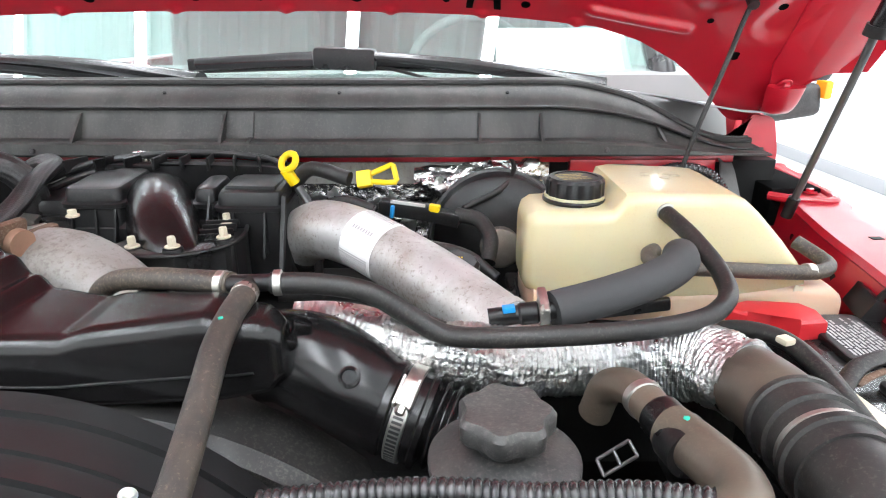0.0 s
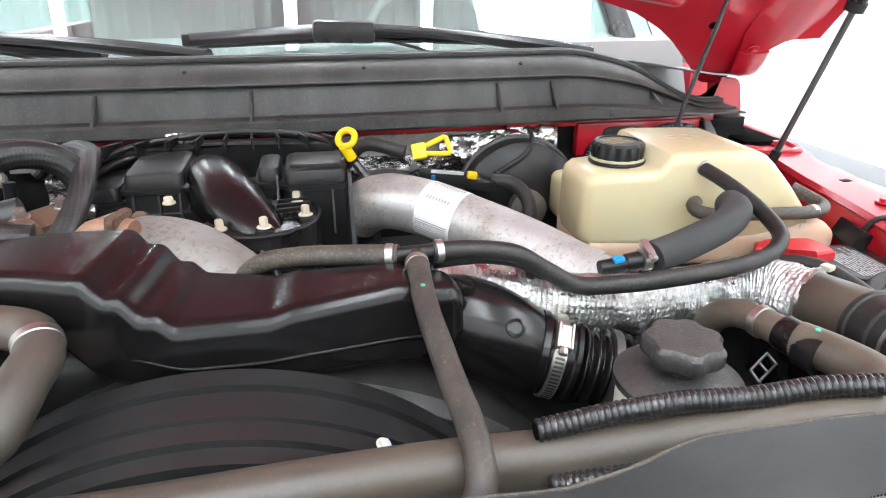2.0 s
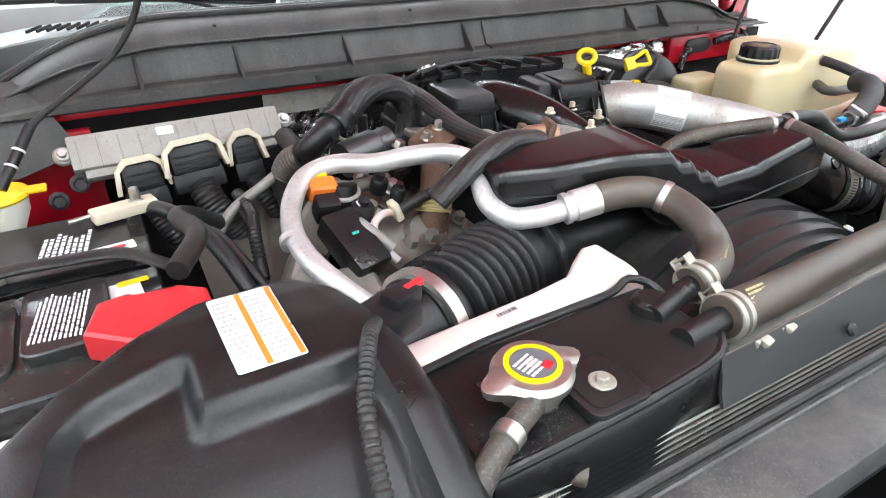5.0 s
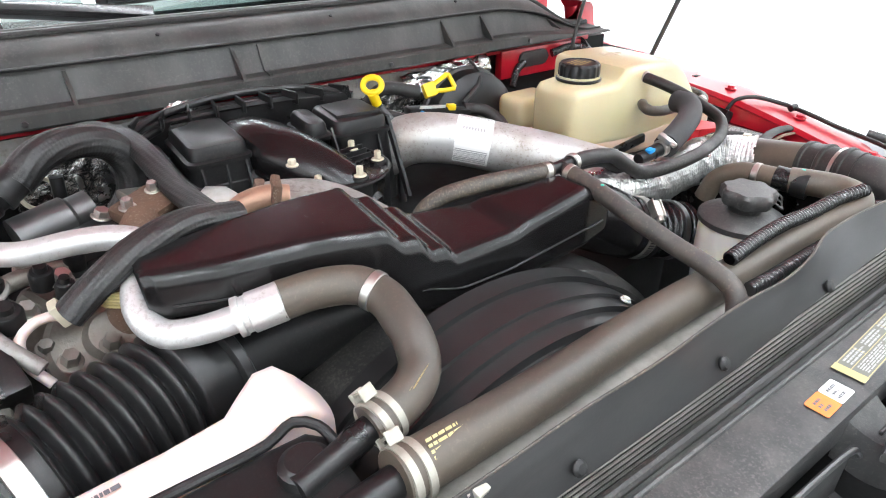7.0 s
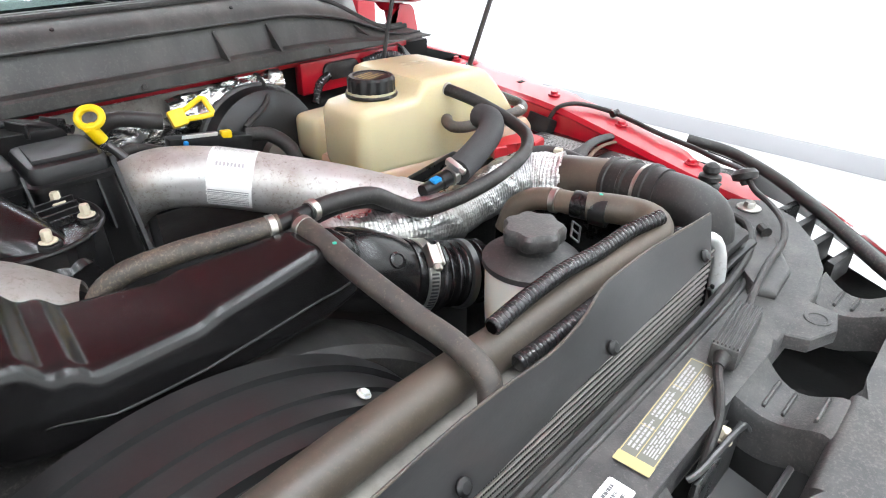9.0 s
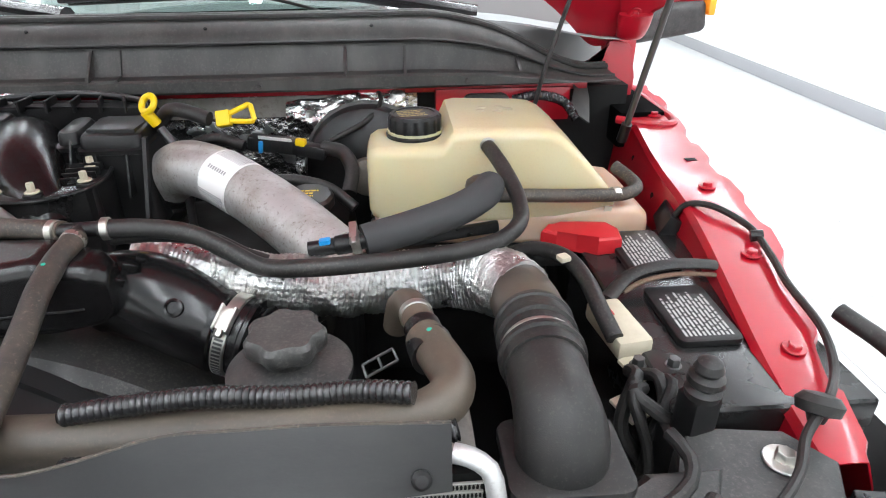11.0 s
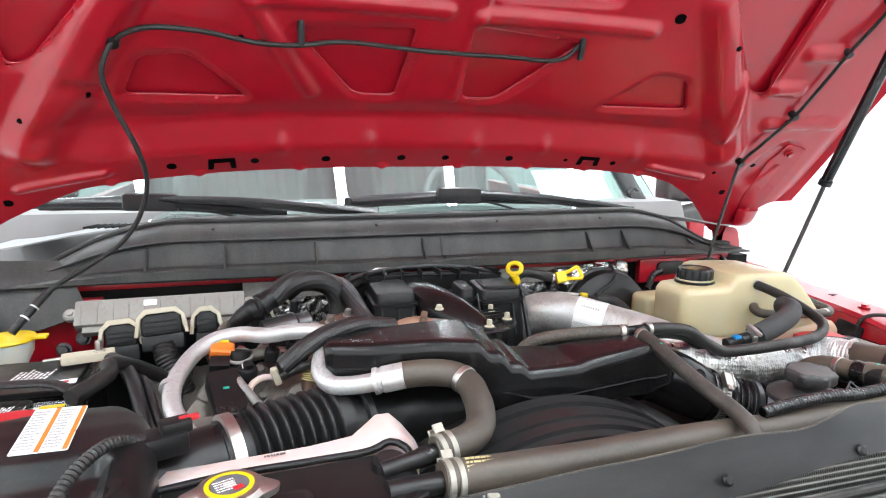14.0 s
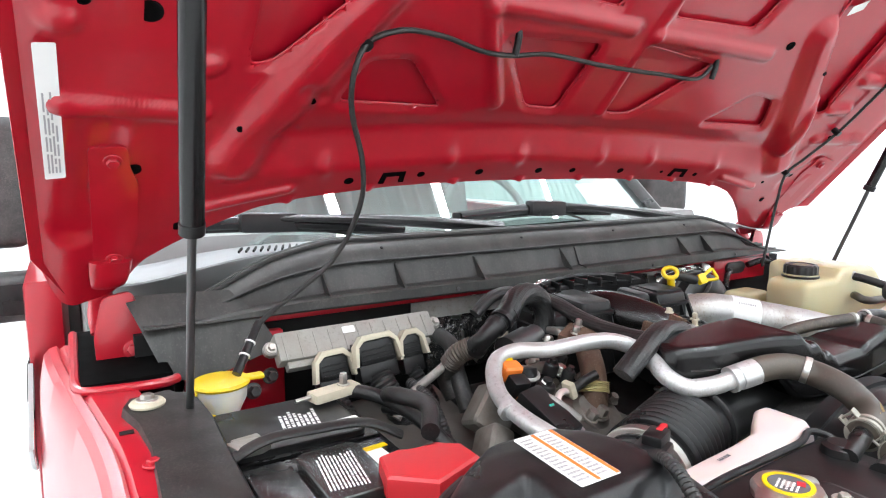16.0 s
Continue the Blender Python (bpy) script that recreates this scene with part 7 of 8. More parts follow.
for x, yy, zz, w in ((-0.899, 0.845, 1.299, 0.064), (-0.832, 0.832, 1.318, 0.078), (-0.761, 0.848, 1.312, 0.050)):
    m = plane_at((x, yy, zz), (1, 0.05, 0.05), (0, 0.30, 0.95))
    h = w / 2
    pl = B()
    box(pl, (-h + 0.008, -0.026, -0.034), (h - 0.008, 0.011, 0.000), 0.004, 2, m)
    box(pl, (-h + 0.005, -0.052, -0.030), (h - 0.005, -0.024, -0.004), 0.004, 2, m)
    pg = part("plug", pl, M_PLASTIC, em, "black multi-pin plug")
    poly = [(-h - 0.004, -0.026), (-h + 0.001, 0.006), (-h + 0.014, 0.020), (h - 0.014, 0.020), (h - 0.001, 0.006), (h + 0.004, -0.026), (h - 0.002, -0.026), (h - 0.007, 0.003), (h - 0.017, 0.011), (-h + 0.017, 0.011), (-h + 0.007, 0.003), (-h + 0.002, -0.026)]
    part("lever", prism(B(), poly, -0.012, 0.006, 0.0015, 2, m), M_BEIGE, pg, "beige locking lever")
    for k in range(3):
        part("rib", box(B(), (-h + 0.012, -0.021 + 0.008 * k, -0.001), (h - 0.012, -0.018 + 0.008 * k, 0.002), 0.0008, 1, m), M_PLASTIC, pg)
    q = [m @ Vector((0, -0.045, -0.014)), m @ Vector((0.004, -0.066, -0.006)), m @ Vector((0.016, -0.10, -0.004)), m @ Vector((0.03, -0.15, -0.02))]
    part("loom", tube(B(), q, wave_profile(0.006, 0.0008, 0.020 if w > 0.07 else 0.012), 16, 0.0015), M_LOOM, pg)
wb = thing("washer_bottle", (-1.06, 0.85, 1.2), "white washer bottle neck with a yellow flip cap", "washer bottle")
part("neck", lathe(B(), (-1.065, 0.85, 1.20), (0, 0, 1), [(0.02, 0), (0.022, 0.05), (0.034, 0.075), (0.036, 0.095)], 28), M_MILK, wb)
bm = B()
lathe(bm, (-1.065, 0.85, 1.294), (0, 0, 1), [(0.038, 0), (0.040, 0.003), (0.038, 0.007), (0.015, 0.0105), (0, 0.011)], 32)
obox(bm, (-1.022, 0.845, 1.300), (0.03, 0.02, 0.006), (0, 0, 0), 0.003)
part("cap", bm, M_YELLOW, wb)
part("tether", tube(B(), [(-1.10, 0.84, 1.296), (-1.10, 0.828, 1.275), (-1.08, 0.815, 1.262), (-1.05, 0.815, 1.258)], 0.002, 6), M_YELLOW, wb)

# ---------------------------------------------------------------- looms
def braid(a, s):
    return 1 + 0.045 * abs(math.cos(7 * a + s * 45)) + 0.010 * math.cos(s * 1500)


lo_ = thing("wiring_loom", (-0.55, 0.75, 1.3), "thick ribbed black loom arching over the engine, with an elbow", "wiring loom")
ARCH = [(-0.650, 0.735, 1.366), (-0.622, 0.750, 1.384), (-0.585, 0.766, 1.387), (-0.552, 0.775, 1.374), (-0.535, 0.778, 1.345), (-0.540, 0.776, 1.312), (-0.562, 0.770, 1.285)]
part("arch", tube(B(), ARCH, 0.0175, 70, 0.0012, shape=braid), M_LOOM, lo_)
part("sleeve", tube(B(), [(-0.640, 0.740, 1.373), (-0.668, 0.728, 1.358)], lambda u, s: 0.0176 if u < 0.75 else 0.0192, 28, 0.003), M_PLASTIC, lo_, "grey moulded sleeve on the loom's end")
part("elbow", tube(B(), [(-0.664, 0.729, 1.360), (-0.688, 0.724, 1.348), (-0.702, 0.730, 1.332), (-0.705, 0.745, 1.315)], lambda u, s: 0.0150 + (0.0025 if 0.15 < u < 0.3 or u > 0.85 else 0), 26, 0.003), M_PLASTIC, lo_, "black plastic elbow")
part("brown_boot", tube(B(), [(-0.708, 0.748, 1.318), (-0.722, 0.765, 1.305), (-0.728, 0.780, 1.285)], wave_profile(0.005, 0.0012, 0.0165), 24, 0.001), M_HOSE2, lo_, "brown rubber boot")
part("lower_elbow", tube(B(), [(-0.726, 0.776, 1.290), (-0.728, 0.79, 1.262), (-0.722, 0.775, 1.23)], 0.0165, 22), M_RUBBER, lo_)
part("branch", tube(B(), [(-0.62, 0.868, 1.335), (-0.585, 0.866, 1.362), (-0.560, 0.858, 1.370), (-0.538, 0.835, 1.368), (-0.527, 0.80, 1.368), (-0.520, 0.76, 1.362), (-0.514, 0.72, 1.350), (-0.509, 0.68, 1.342), (-0.502, 0.63, 1.338), (-0.495, 0.58, 1.338), (-0.485, 0.545, 1.330)], 0.0142, 70, 0.0012, shape=braid, flat=0.7), M_LOOM, lo_)
part("front_branch", tube(B(), [(-0.49, 0.532, 1.366), (-0.54, 0.522, 1.376), (-0.58, 0.508, 1.372), (-0.612, 0.502, 1.357), (-0.643, 0.502, 1.334)], 0.0150, 70, 0.0012, shape=braid, flat=0.72), M_LOOM, lo_)

# ---------------------------------------------------------------- front support panel
sup = thing("radiator_support", (CX, 0.08, 1.0), "black plastic radiator support panel across the front", "support panel", kind="structure")
part("top_panel", prism(B(), [(-0.98, 0.115), (-0.98, 0.172), (-0.2, 0.176), (0.1, 0.178), (0.21, 0.182), (0.285, 0.196), (0.325, 0.218), (0.335, 0.262), (0.36, 0.285), (0.43, 0.275), (0.455, 0.24), (0.43, 0.19), (0.37, 0.145), (0.31, 0.122), (0.26, 0.112), (0.14, 0.113), (0.12, 0.118), (-0.06, 0.115)], 1.205, 1.240, 0.005, 3), M_DULL, sup)
part("raised_hump", prism(B(), [(0.20, 0.165), (0.25, 0.19), (0.30, 0.235), (0.36, 0.235), (0.33, 0.18), (0.27, 0.145), (0.21, 0.14)], 1.236, 1.249, 0.007, 4), M_DULL, sup)
for poly, z in (([(0.045, 0.119), (0.128, 0.119), (0.105, 0.040), (0.040, 0.040)], 1.236), ([(-0.135, 0.118), (-0.072, 0.118), (-0.066, 0.040), (-0.125, 0.040)], 1.230), ([(0.255, 0.115), (0.33, 0.128), (0.33, 0.040), (0.265, 0.040)], 1.232), ([(-0.40, 0.118), (-0.33, 0.118), (-0.33, 0.040), (-0.40, 0.040)], 1.230)):
    secs = []
    for k in range(11):
        f = k / 10
        a, b = Vector(poly[0]).lerp(Vector(poly[3]), f), Vector(poly[1]).lerp(Vector(poly[2]), f)
        pinch = 0.008 * math.sin(math.pi * f)
        zz = z - 0.016 * math.sin(math.pi * min(1, f * 1.15)) + 0.004 * f
        x0, x1, yy = a.x + pinch, b.x - pinch, (a.y + b.y) / 2
        secs.append([(x0, yy, zz - 0.045), (x0, yy, zz - 0.008), (x0 + 0.003, yy, zz - 0.002), (x0 + 0.010, yy, zz), (x1 - 0.010, yy, zz), (x1 - 0.003, yy, zz - 0.002), (x1, yy, zz - 0.008), (x1, yy, zz - 0.045)])
    part("arm", loft(B(), secs), M_DULL, sup)
    for f in (0.30, 0.55, 0.80):
        c = [Vector(p) for p in secs[int(f * 10)]]
        part("rib", box(B(), (c[1].x + 0.012, c[1].y - 0.0016, c[3].z - 0.006), (c[6].x - 0.012, c[1].y + 0.0016, c[3].z + 0.0035), 0.0008, 1), M_DULL, sup)
part("front_bar", prism(B(), [(-0.95, 0.040), (-0.95, -0.075), (-0.05, -0.075), (0.30, -0.05), (0.365, 0.01), (0.345, 0.046), (0.25, 0.044), (0.235, 0.030), (0.13, 0.028), (0.11, 0.044), (-0.02, 0.042), (-0.04, 0.030)], 1.19, 1.243, 0.012, 4), M_DULL, sup)
# near-black floor of the channel, deep shade put into its colour
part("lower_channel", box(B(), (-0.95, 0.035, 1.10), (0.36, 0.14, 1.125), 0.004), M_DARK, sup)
for x0, x1 in ((-0.055, 0.035), (-0.31, -0.15)):
    bm = B()
    for pts in ([(x0, 0.108, 1.222), (x0 + 0.004, 0.105, 1.225), (x1 - 0.004, 0.098, 1.222), (x1, 0.095, 1.215)], [(x0, 0.060, 1.200), (x1, 0.058, 1.200)]):
        tube(bm, pts, 0.0028, 8)
    part("channel_edge", bm, M_STEEL, sup, "worn metal channel edge")
    part("channel_wall", box(B(), (x0, 0.1005, 1.13), (x1, 0.104, 1.2215), 0.001), M_PLASTIC, sup)
    part("channel_floor", obox(B(), ((x0 + x1) / 2, 0.078, 1.160), (x1 - x0, 0.05, 0.004), (12, 0, 0)), M_STEEL, sup)
bolt(sup, (0.012, 0.1085, 1.214), (0.2, -0.3, 1), 0.0065, 0.008, 0.009, M_BEIGE, "pale bolt head")
part("bracket", prism(B(), [(-0.165, 0.080), (-0.11, 0.092), (-0.078, 0.066), (-0.07, 0.02), (-0.15, 0.02)], 1.232, 1.2432, 0.003), M_DULL, sup)
for x, y in ((-0.123, 0.060), (0.165, 0.012)):
    part("rust_patch", lathe(B(), (x, y, 1.2432), (0, 0, 1), [(0.0125, 0), (0.0115, 0.0012), (0, 0.0013)], 20, lambda a, h: 1 + 0.18 * math.sin(3 * a) + 0.1 * math.sin(5 * a)), M_RUST, sup, "patch of rust")
    bolt(sup, (x, y, 1.244), (0, 0, 1), 0.006, 0.004, 0, M_RUST, "rusty bolt")
for x, y in ((-0.096, 0.042), (-0.085, 0.024)):
    # slots laid on in near-black, shade as colour
    part("slot", prism(B(), rrect(x - 0.010, x + 0.010, y - 0.006, y + 0.006, 0.0055, 4), 1.2405, 1.2436), M_DARK, sup)
part("seal", tube(B(), [(-0.95, 0.178, 1.243), (-0.5, 0.178, 1.243), (-0.2, 0.179, 1.243), (0.0, 0.180, 1.244), (0.12, 0.181, 1.245), (0.21, 0.185, 1.248), (0.265, 0.192, 1.250), (0.30, 0.201, 1.252), (0.325, 0.216, 1.256), (0.333, 0.235, 1.259), (0.326, 0.258, 1.262)], 0.0055, 10, 0.01), M_RUBBER, sup, "rubber bead along the rear edge")
part("lip", tube(B(), [(-0.95, 0.1675, 1.2405), (-0.2, 0.1685, 1.2405), (0.08, 0.1695, 1.2405), (0.20, 0.173, 1.2415), (0.275, 0.183, 1.2425)], 0.003, 8, 0.02), M_DULL, sup)
part("corner_tab", prism(B(), [(0.155, 0.118), (0.235, 0.116), (0.232, 0.086), (0.20, 0.078), (0.165, 0.092)], 1.222, 1.2395, 0.004, 3), M_DULL, sup)
part("tab_boss", lathe(B(), (0.205, 0.098, 1.2392), (0, 0, 1), [(0.013, 0), (0.012, 0.0012), (0.009, 0.0014), (0.008, 0.0004), (0, 0.0004)], 24), M_DULL, sup)
# labels
ym = plane_at((-0.016, 0.1425, 1.2412), (1, 0.055, 0), (-0.055, 1, 0))
flat_label(sup, ym, 0.152, 0.029, M_OLIVE, "emission_label", "olive-grey emission label with a yellow edge", 0.002, 0.0005)
for w, h, x, y in ((0.148, 0.0008, 0, 0.0135), (0.148, 0.0008, 0, -0.0135), (0.0008, 0.027, 0.0735, 0), (0.140, 0.0006, 0.004, 0.001), (0.0006, 0.013, 0.03, 0.007), (0.0006, 0.013, -0.03, 0.007)):
    flat_label(sup, ym @ pose(x, y, 0.0006), w, h, M_TANINK, "yellow_line", "thin yellow line", 0.0002, 0.0002)
flat_label(sup, ym @ pose(-0.0705, 0, 0.0006), 0.011, 0.029, M_TANINK, "yellow_end", "yellow block", 0.001, 0.0003)
bars(sup, ym @ pose(0.005, 0.0072, 0.0007), 0.125, 0.010, 3, M_GREYINK, 21, cols=3)
bars(sup, ym @ pose(0.005, -0.0062, 0.0007), 0.125, 0.011, 5, M_GREYINK, 22, fill=0.9, cols=2)
om = plane_at((-0.1335, 0.134, 1.2412), (1, 0.03, 0), (-0.03, 1, 0))
flat_label(sup, om @ pose(0.0125, 0, 0), 0.025, 0.021, M_LABEL, "warning_label", "white warning label", 0.002, 0.0005)
flat_label(sup, om @ pose(-0.0135, 0, 0), 0.026, 0.021, M_ORANGE, "warning_label", "orange warning label", 0.002, 0.0005)
bars(sup, om @ pose(0.0125, 0, 0.0007), 0.016, 0.015, 3, M_INK, 23)
bars(sup, om @ pose(-0.0135, 0, 0.0007), 0.014, 0.014, 3, M_INK, 24, fill=0.4)

# ribbed connector box and its cable
rb = thing("connector_box", (0.104, 0.143, 1.24), "ribbed black connector box on the hood release cable", "connector")
cbm = pose(0.104, 0.1415, 1.2535, 0, 0, 6)
bm = B()
box(bm, (-0.042, -0.012, -0.0115), (0.042, 0.012, 0.010), 0.003, 2, cbm)
part("shell", bm, M_DULL, rb)
for k in range(7):
    part("rib", box(B(), (-0.040, -0.0108 + 0.0034 * k, 0.0096), (0.040, -0.0092 + 0.0034 * k, 0.0122), 0.0004, 1, cbm), M_DULL, rb)
part("boot", tube(B(), [cbm @ Vector((-0.040, 0, 0)), cbm @ Vector((-0.058, -0.001, 0))], lambda u, s: 0.008 - 0.003 * u, 12), M_RUBBER, rb)
part("front_cable", tube(B(), [(0.050, 0.135, 1.253), (0.040, 0.131, 1.250), (0.022, 0.121, 1.246), (0.005, 0.113, 1.238), (-0.02, 0.108, 1.222), (-0.04, 0.104, 1.19)], 0.0042, 10), M_RUBBER, rb)
part("rear_cable", tube(B(), [(0.140, 0.146, 1.254), (0.177, 0.154, 1.256), (0.25, 0.165, 1.256), (0.32, 0.172, 1.255), (0.37, 0.190, 1.256), (0.405, 0.218, 1.258), (0.425, 0.245, 1.262), (0.460, 0.275, 1.270), (0.500, 0.325, 1.262), (0.520, 0.375, 1.264), (0.524, 0.44, 1.272), (0.532, 0.49, 1.279), (0.536, 0.545, 1.285), (0.510, 0.590, 1.292), (0.492, 0.612, 1.284), (0.482, 0.622, 1.262)], 0.0040, 10), M_RUBBER, rb)
part("grommet", lathe(B(), (0.448, 0.268, 1.268), (0.3, 0.5, 1), [(0.006, -0.012), (0.008, -0.006), (0.016, -0.004), (0.018, 0.004), (0.013, 0.010), (0, 0.012)], 20), M_RUBBER, rb)
part("cable_clip", tube(B(), [(0.541, 0.522, 1.284), (0.529, 0.526, 1.282)], 0.0065, 10), M_PLASTIC, rb)
part("clip", tube(B(), [(0.327, 0.193, 1.254), (0.337, 0.203, 1.254)], 0.0065, 10), M_RUBBER, rb)
bolt(sup, (0.412, 0.243, 1.2405), (0, 0, 1), 0.0075, 0.008, 0.0155, M_ZINC, "plated nut on a wide washer")

# hood bump stop, battery leads
bs_ = thing("bump_stop", (0.365, 0.29, 1.2), "ribbed black rubber hood bump stop", "bump stop")
part("rubber", lathe(B(), (0.362, 0.285, 1.272), (0.03, 0, 1), [(0.0135, 0), (0.0145, 0.006), (0.0105, 0.010), (0.0145, 0.014), (0.0140, 0.019), (0.0090, 0.022), (0.0115, 0.026), (0.0095, 0.032), (0.004, 0.036), (0, 0.0365)], 28), M_RUBBER, bs_)
bm = B()
obox(bm, (0.362, 0.287, 1.250), (0.026, 0.024, 0.045), (0, 0, 15), 0.004)
part("post", bm, M_PLASTIC, bs_)
part("foot", box(B(), (0.34, 0.268, 1.10), (0.385, 0.306, 1.23), 0.005), M_PLASTIC, bs_)
bf = thing("battery_fuse", (0.335, 0.40, 1.22), "white fuse block with plated lugs at the battery", "fuse block")
bm = B()
obox(bm, (0.342, 0.415, 1.245), (0.035, 0.075, 0.020), (0, 0, 8), 0.004)
part("block", bm, M_BEIGE, bf)
part("red_stain", obox(B(), (0.334, 0.432, 1.2556), (0.010, 0.02, 0.0006), (0, 0, 8)), M_REDPL, bf)
for p in ((0.345, 0.365, 1.235), (0.375, 0.358, 1.238), (0.33, 0.335, 1.215)):
    bm = B()
    obox(bm, p, (0.022, 0.03, 0.004), (8, 0, 25), 0.001)
    part("lug", bm, M_BEIGE, bf, "pale plated lug")
    bolt(bf, (p[0], p[1], p[2] + 0.002), (0, 0, 1), 0.006, 0.008, 0.008, M_STEEL)
rnd = random.Random(12)
for k in range(7):
    a = Vector((0.33 + 0.05 * rnd.random(), 0.31 + 0.05 * rnd.random(), 1.24))
    part("lead", tube(B(), [a, a + Vector((rnd.uniform(-0.02, 0.02), -0.015, 0.008)), a + Vector((rnd.uniform(-0.02, 0.03), -0.035, -0.03)), a + Vector((rnd.uniform(-0.02, 0.02), -0.04, -0.09))], 0.0045 + 0.002 * rnd.random(), 10), M_RUBBER, bf)
part("thick_cable", tube(B(), [(0.245, 0.535, 1.262), (0.275, 0.525, 1.278), (0.305, 0.495, 1.284), (0.318, 0.455, 1.278), (0.322, 0.415, 1.268), (0.328, 0.385, 1.255)], 0.0085, 14), M_RUBBER, bf, "thick black battery cable")
part("tag", obox(B(), (0.30, 0.478, 1.291), (0.012, 0.012, 0.006), (0, 0, 20), 0.002), M_BEIGE, bf)
part("yellow_clip", obox(B(), (0.352, 0.262, 1.205), (0.022, 0.02, 0.014), (20, 10, 30), 0.004), M_YELLOW, bf)
lug = thing("strut_mount", (0.535, 0.62, 1.2), "black bracket with a large plated bolt on the fender", "bracket")
bm = B()
prism(bm, [(0.50, 1.20), (0.495, 1.262), (0.505, 1.272), (0.535, 1.276), (0.552, 1.262), (0.555, 1.20)], 0.612, 0.626, 0.003, axis="y")
obox(bm, (0.485, 0.640, 1.250), (0.02, 0.06, 0.03), (0, 25, -15), 0.003)
part("bracket", bm, M_PLASTIC, lug)
bolt(lug, (0.526, 0.611, 1.245), (0, -1, 0.15), 0.011, 0.008, 0.016, M_ZINC, "large plated bolt")

# weather strip and outer edge at the front corner
wsx = thing("corner_weatherstrip", (0.5, 0.2, 1.2), "black weather strip curving round the front corner", "weather strip")
part("strip", tube(B(), [(0.555, 0.40, 1.262), (0.575, 0.34, 1.252), (0.545, 0.26, 1.243), (0.495, 0.19, 1.236), (0.44, 0.13, 1.232), (0.39, 0.08, 1.228), (0.35, 0.03, 1.224)], 0.009, 12), M_RUBBER, wsx)
bm = B()
P0 = [(0.575, 0.37, 1.245), (0.58, 0.33, 1.238), (0.558, 0.265, 1.232), (0.512, 0.195, 1.226), (0.455, 0.13, 1.222), (0.405, 0.075, 1.218)]
sheet(bm, [[(x + d * 0.08, y - d * 0.03, z - d * d * 0.05) for x, y, z in smooth_path(P0, 0.02) for _ in (0,)] for d in (0, 0.35, 0.7, 1.0, 1.3)], 0.002)
part("edge_trim", bm, M_PLASTIC, wsx, "black plastic edge beyond the strip")
part("bright_edge", tube(B(), [(x + 0.10, y - 0.035, z - 0.05) for x, y, z in P0], 0.006, 10), M_CHROME, wsx, "thin bright edge")
for k, (x, y) in enumerate(((0.47, 0.215), (0.44, 0.185), (0.41, 0.155), (0.385, 0.125))):
    bm = B()
    prism(bm, [(x - 0.02, y - 0.004), (x + 0.035, y - 0.012), (x + 0.04, y - 0.004), (x - 0.015, y + 0.006)], 1.19, 1.232 - 0.003 * k, 0.002)
    part("web", bm, M_PLASTIC, wsx)
# added dark sheet hiding the floor between the webs, coloured as shade
part("shade_pan", prism(B(), [(0.30, -0.06), (0.36, 0.30), (0.50, 0.42), (0.60, 0.40), (0.60, 0.28), (0.47, 0.07)], 1.14, 1.16), M_DARK, wsx)

# ---------------------------------------------------------------- left side of the bay
gut = thing("fender_gutter", (-1.14, 0.6, 1.15), "black plastic gutter along the fender with rubber bushes", "gutter")
bm = B()
rows = []
for y, xo, xi, z in ((0.36, -1.215, -1.10, 1.272), (0.44, -1.205, -1.105, 1.280), (0.50, -1.182, -1.095, 1.282), (0.56, -1.180, -1.095, 1.286), (0.68, -1.176, -1.095, 1.294), (0.74, -1.182, -1.095, 1.300), (0.79, -1.195, -1.10, 1.303), (0.82, -1.185, -1.11, 1.303), (0.835, -1.15, -1.12, 1.300)):
    rows.append([(xo, y, z - 0.010), (xo + 0.003, y, z + 0.004), (xo + (xi - xo) * 0.5, y, z + 0.005), (xi - 0.006, y, z), (xi, y, z - 0.012), (xi + 0.012, y, z - 0.15)])
sheet(bm, rows, 0.003)
part("channel", bm, M_RUBBER, gut, angle=45)
for x, y, z in ((-1.165, 0.786, 1.307), (-1.185, 0.425, 1.283)):
    part("bush", lathe(B(), (x, y, z), (0, 0, 1), [(0.020, 0), (0.021, 0.003), (0.018, 0.006), (0.012, 0.007)], 28), M_BEIGE, gut, "pale rubber bush")
    bolt(gut, (x, y, z + 0.006), (0, 0, 1), 0.008, 0.006, 0.013, M_ZINC, "plated bolt")
hl = thing("hinge_pocket", (-1.2, 1.0, 1.2), "hinge pockets in the fenders behind the hood hinges, shade painted near-black", "hinge pocket", kind="structure")
# solid box, its black top painted as the pocket's shaded inside
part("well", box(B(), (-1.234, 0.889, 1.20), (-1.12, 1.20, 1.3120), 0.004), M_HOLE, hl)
part("rim", tube(B(), [(-1.238, 1.18, 1.312), (-1.239, 1.0, 1.306), (-1.238, 0.905, 1.304), (-1.232, 0.89, 1.303), (-1.22, 0.884, 1.303), (-1.13, 0.884, 1.300), (-1.115, 0.895, 1.300)], 0.007, 10), M_RED, hl)
for sx in (-1, 1):
    X = lambda x: x if sx < 0 else -0.64 - x
    part("hinge_base", prism(B(), round_poly([(X(-1.210), 1.296), (X(-1.212), 1.345), (X(-1.198), 1.405), (X(-1.158), 1.412), (X(-1.140), 1.360), (X(-1.122), 1.300), (X(-1.125), 1.282)], 0.010, 3), 1.000 if sx < 0 else 1.045, 1.010 if sx < 0 else 1.055, 0.003, axis="y"), M_RED, hl, "red painted hinge base plate")
    bolt(hl, (X(-1.161), 0.999 if sx < 0 else 1.044, 1.322), (0, -1, 0.1), 0.009, 0.007, 0.014, M_RED, "red painted bolt")
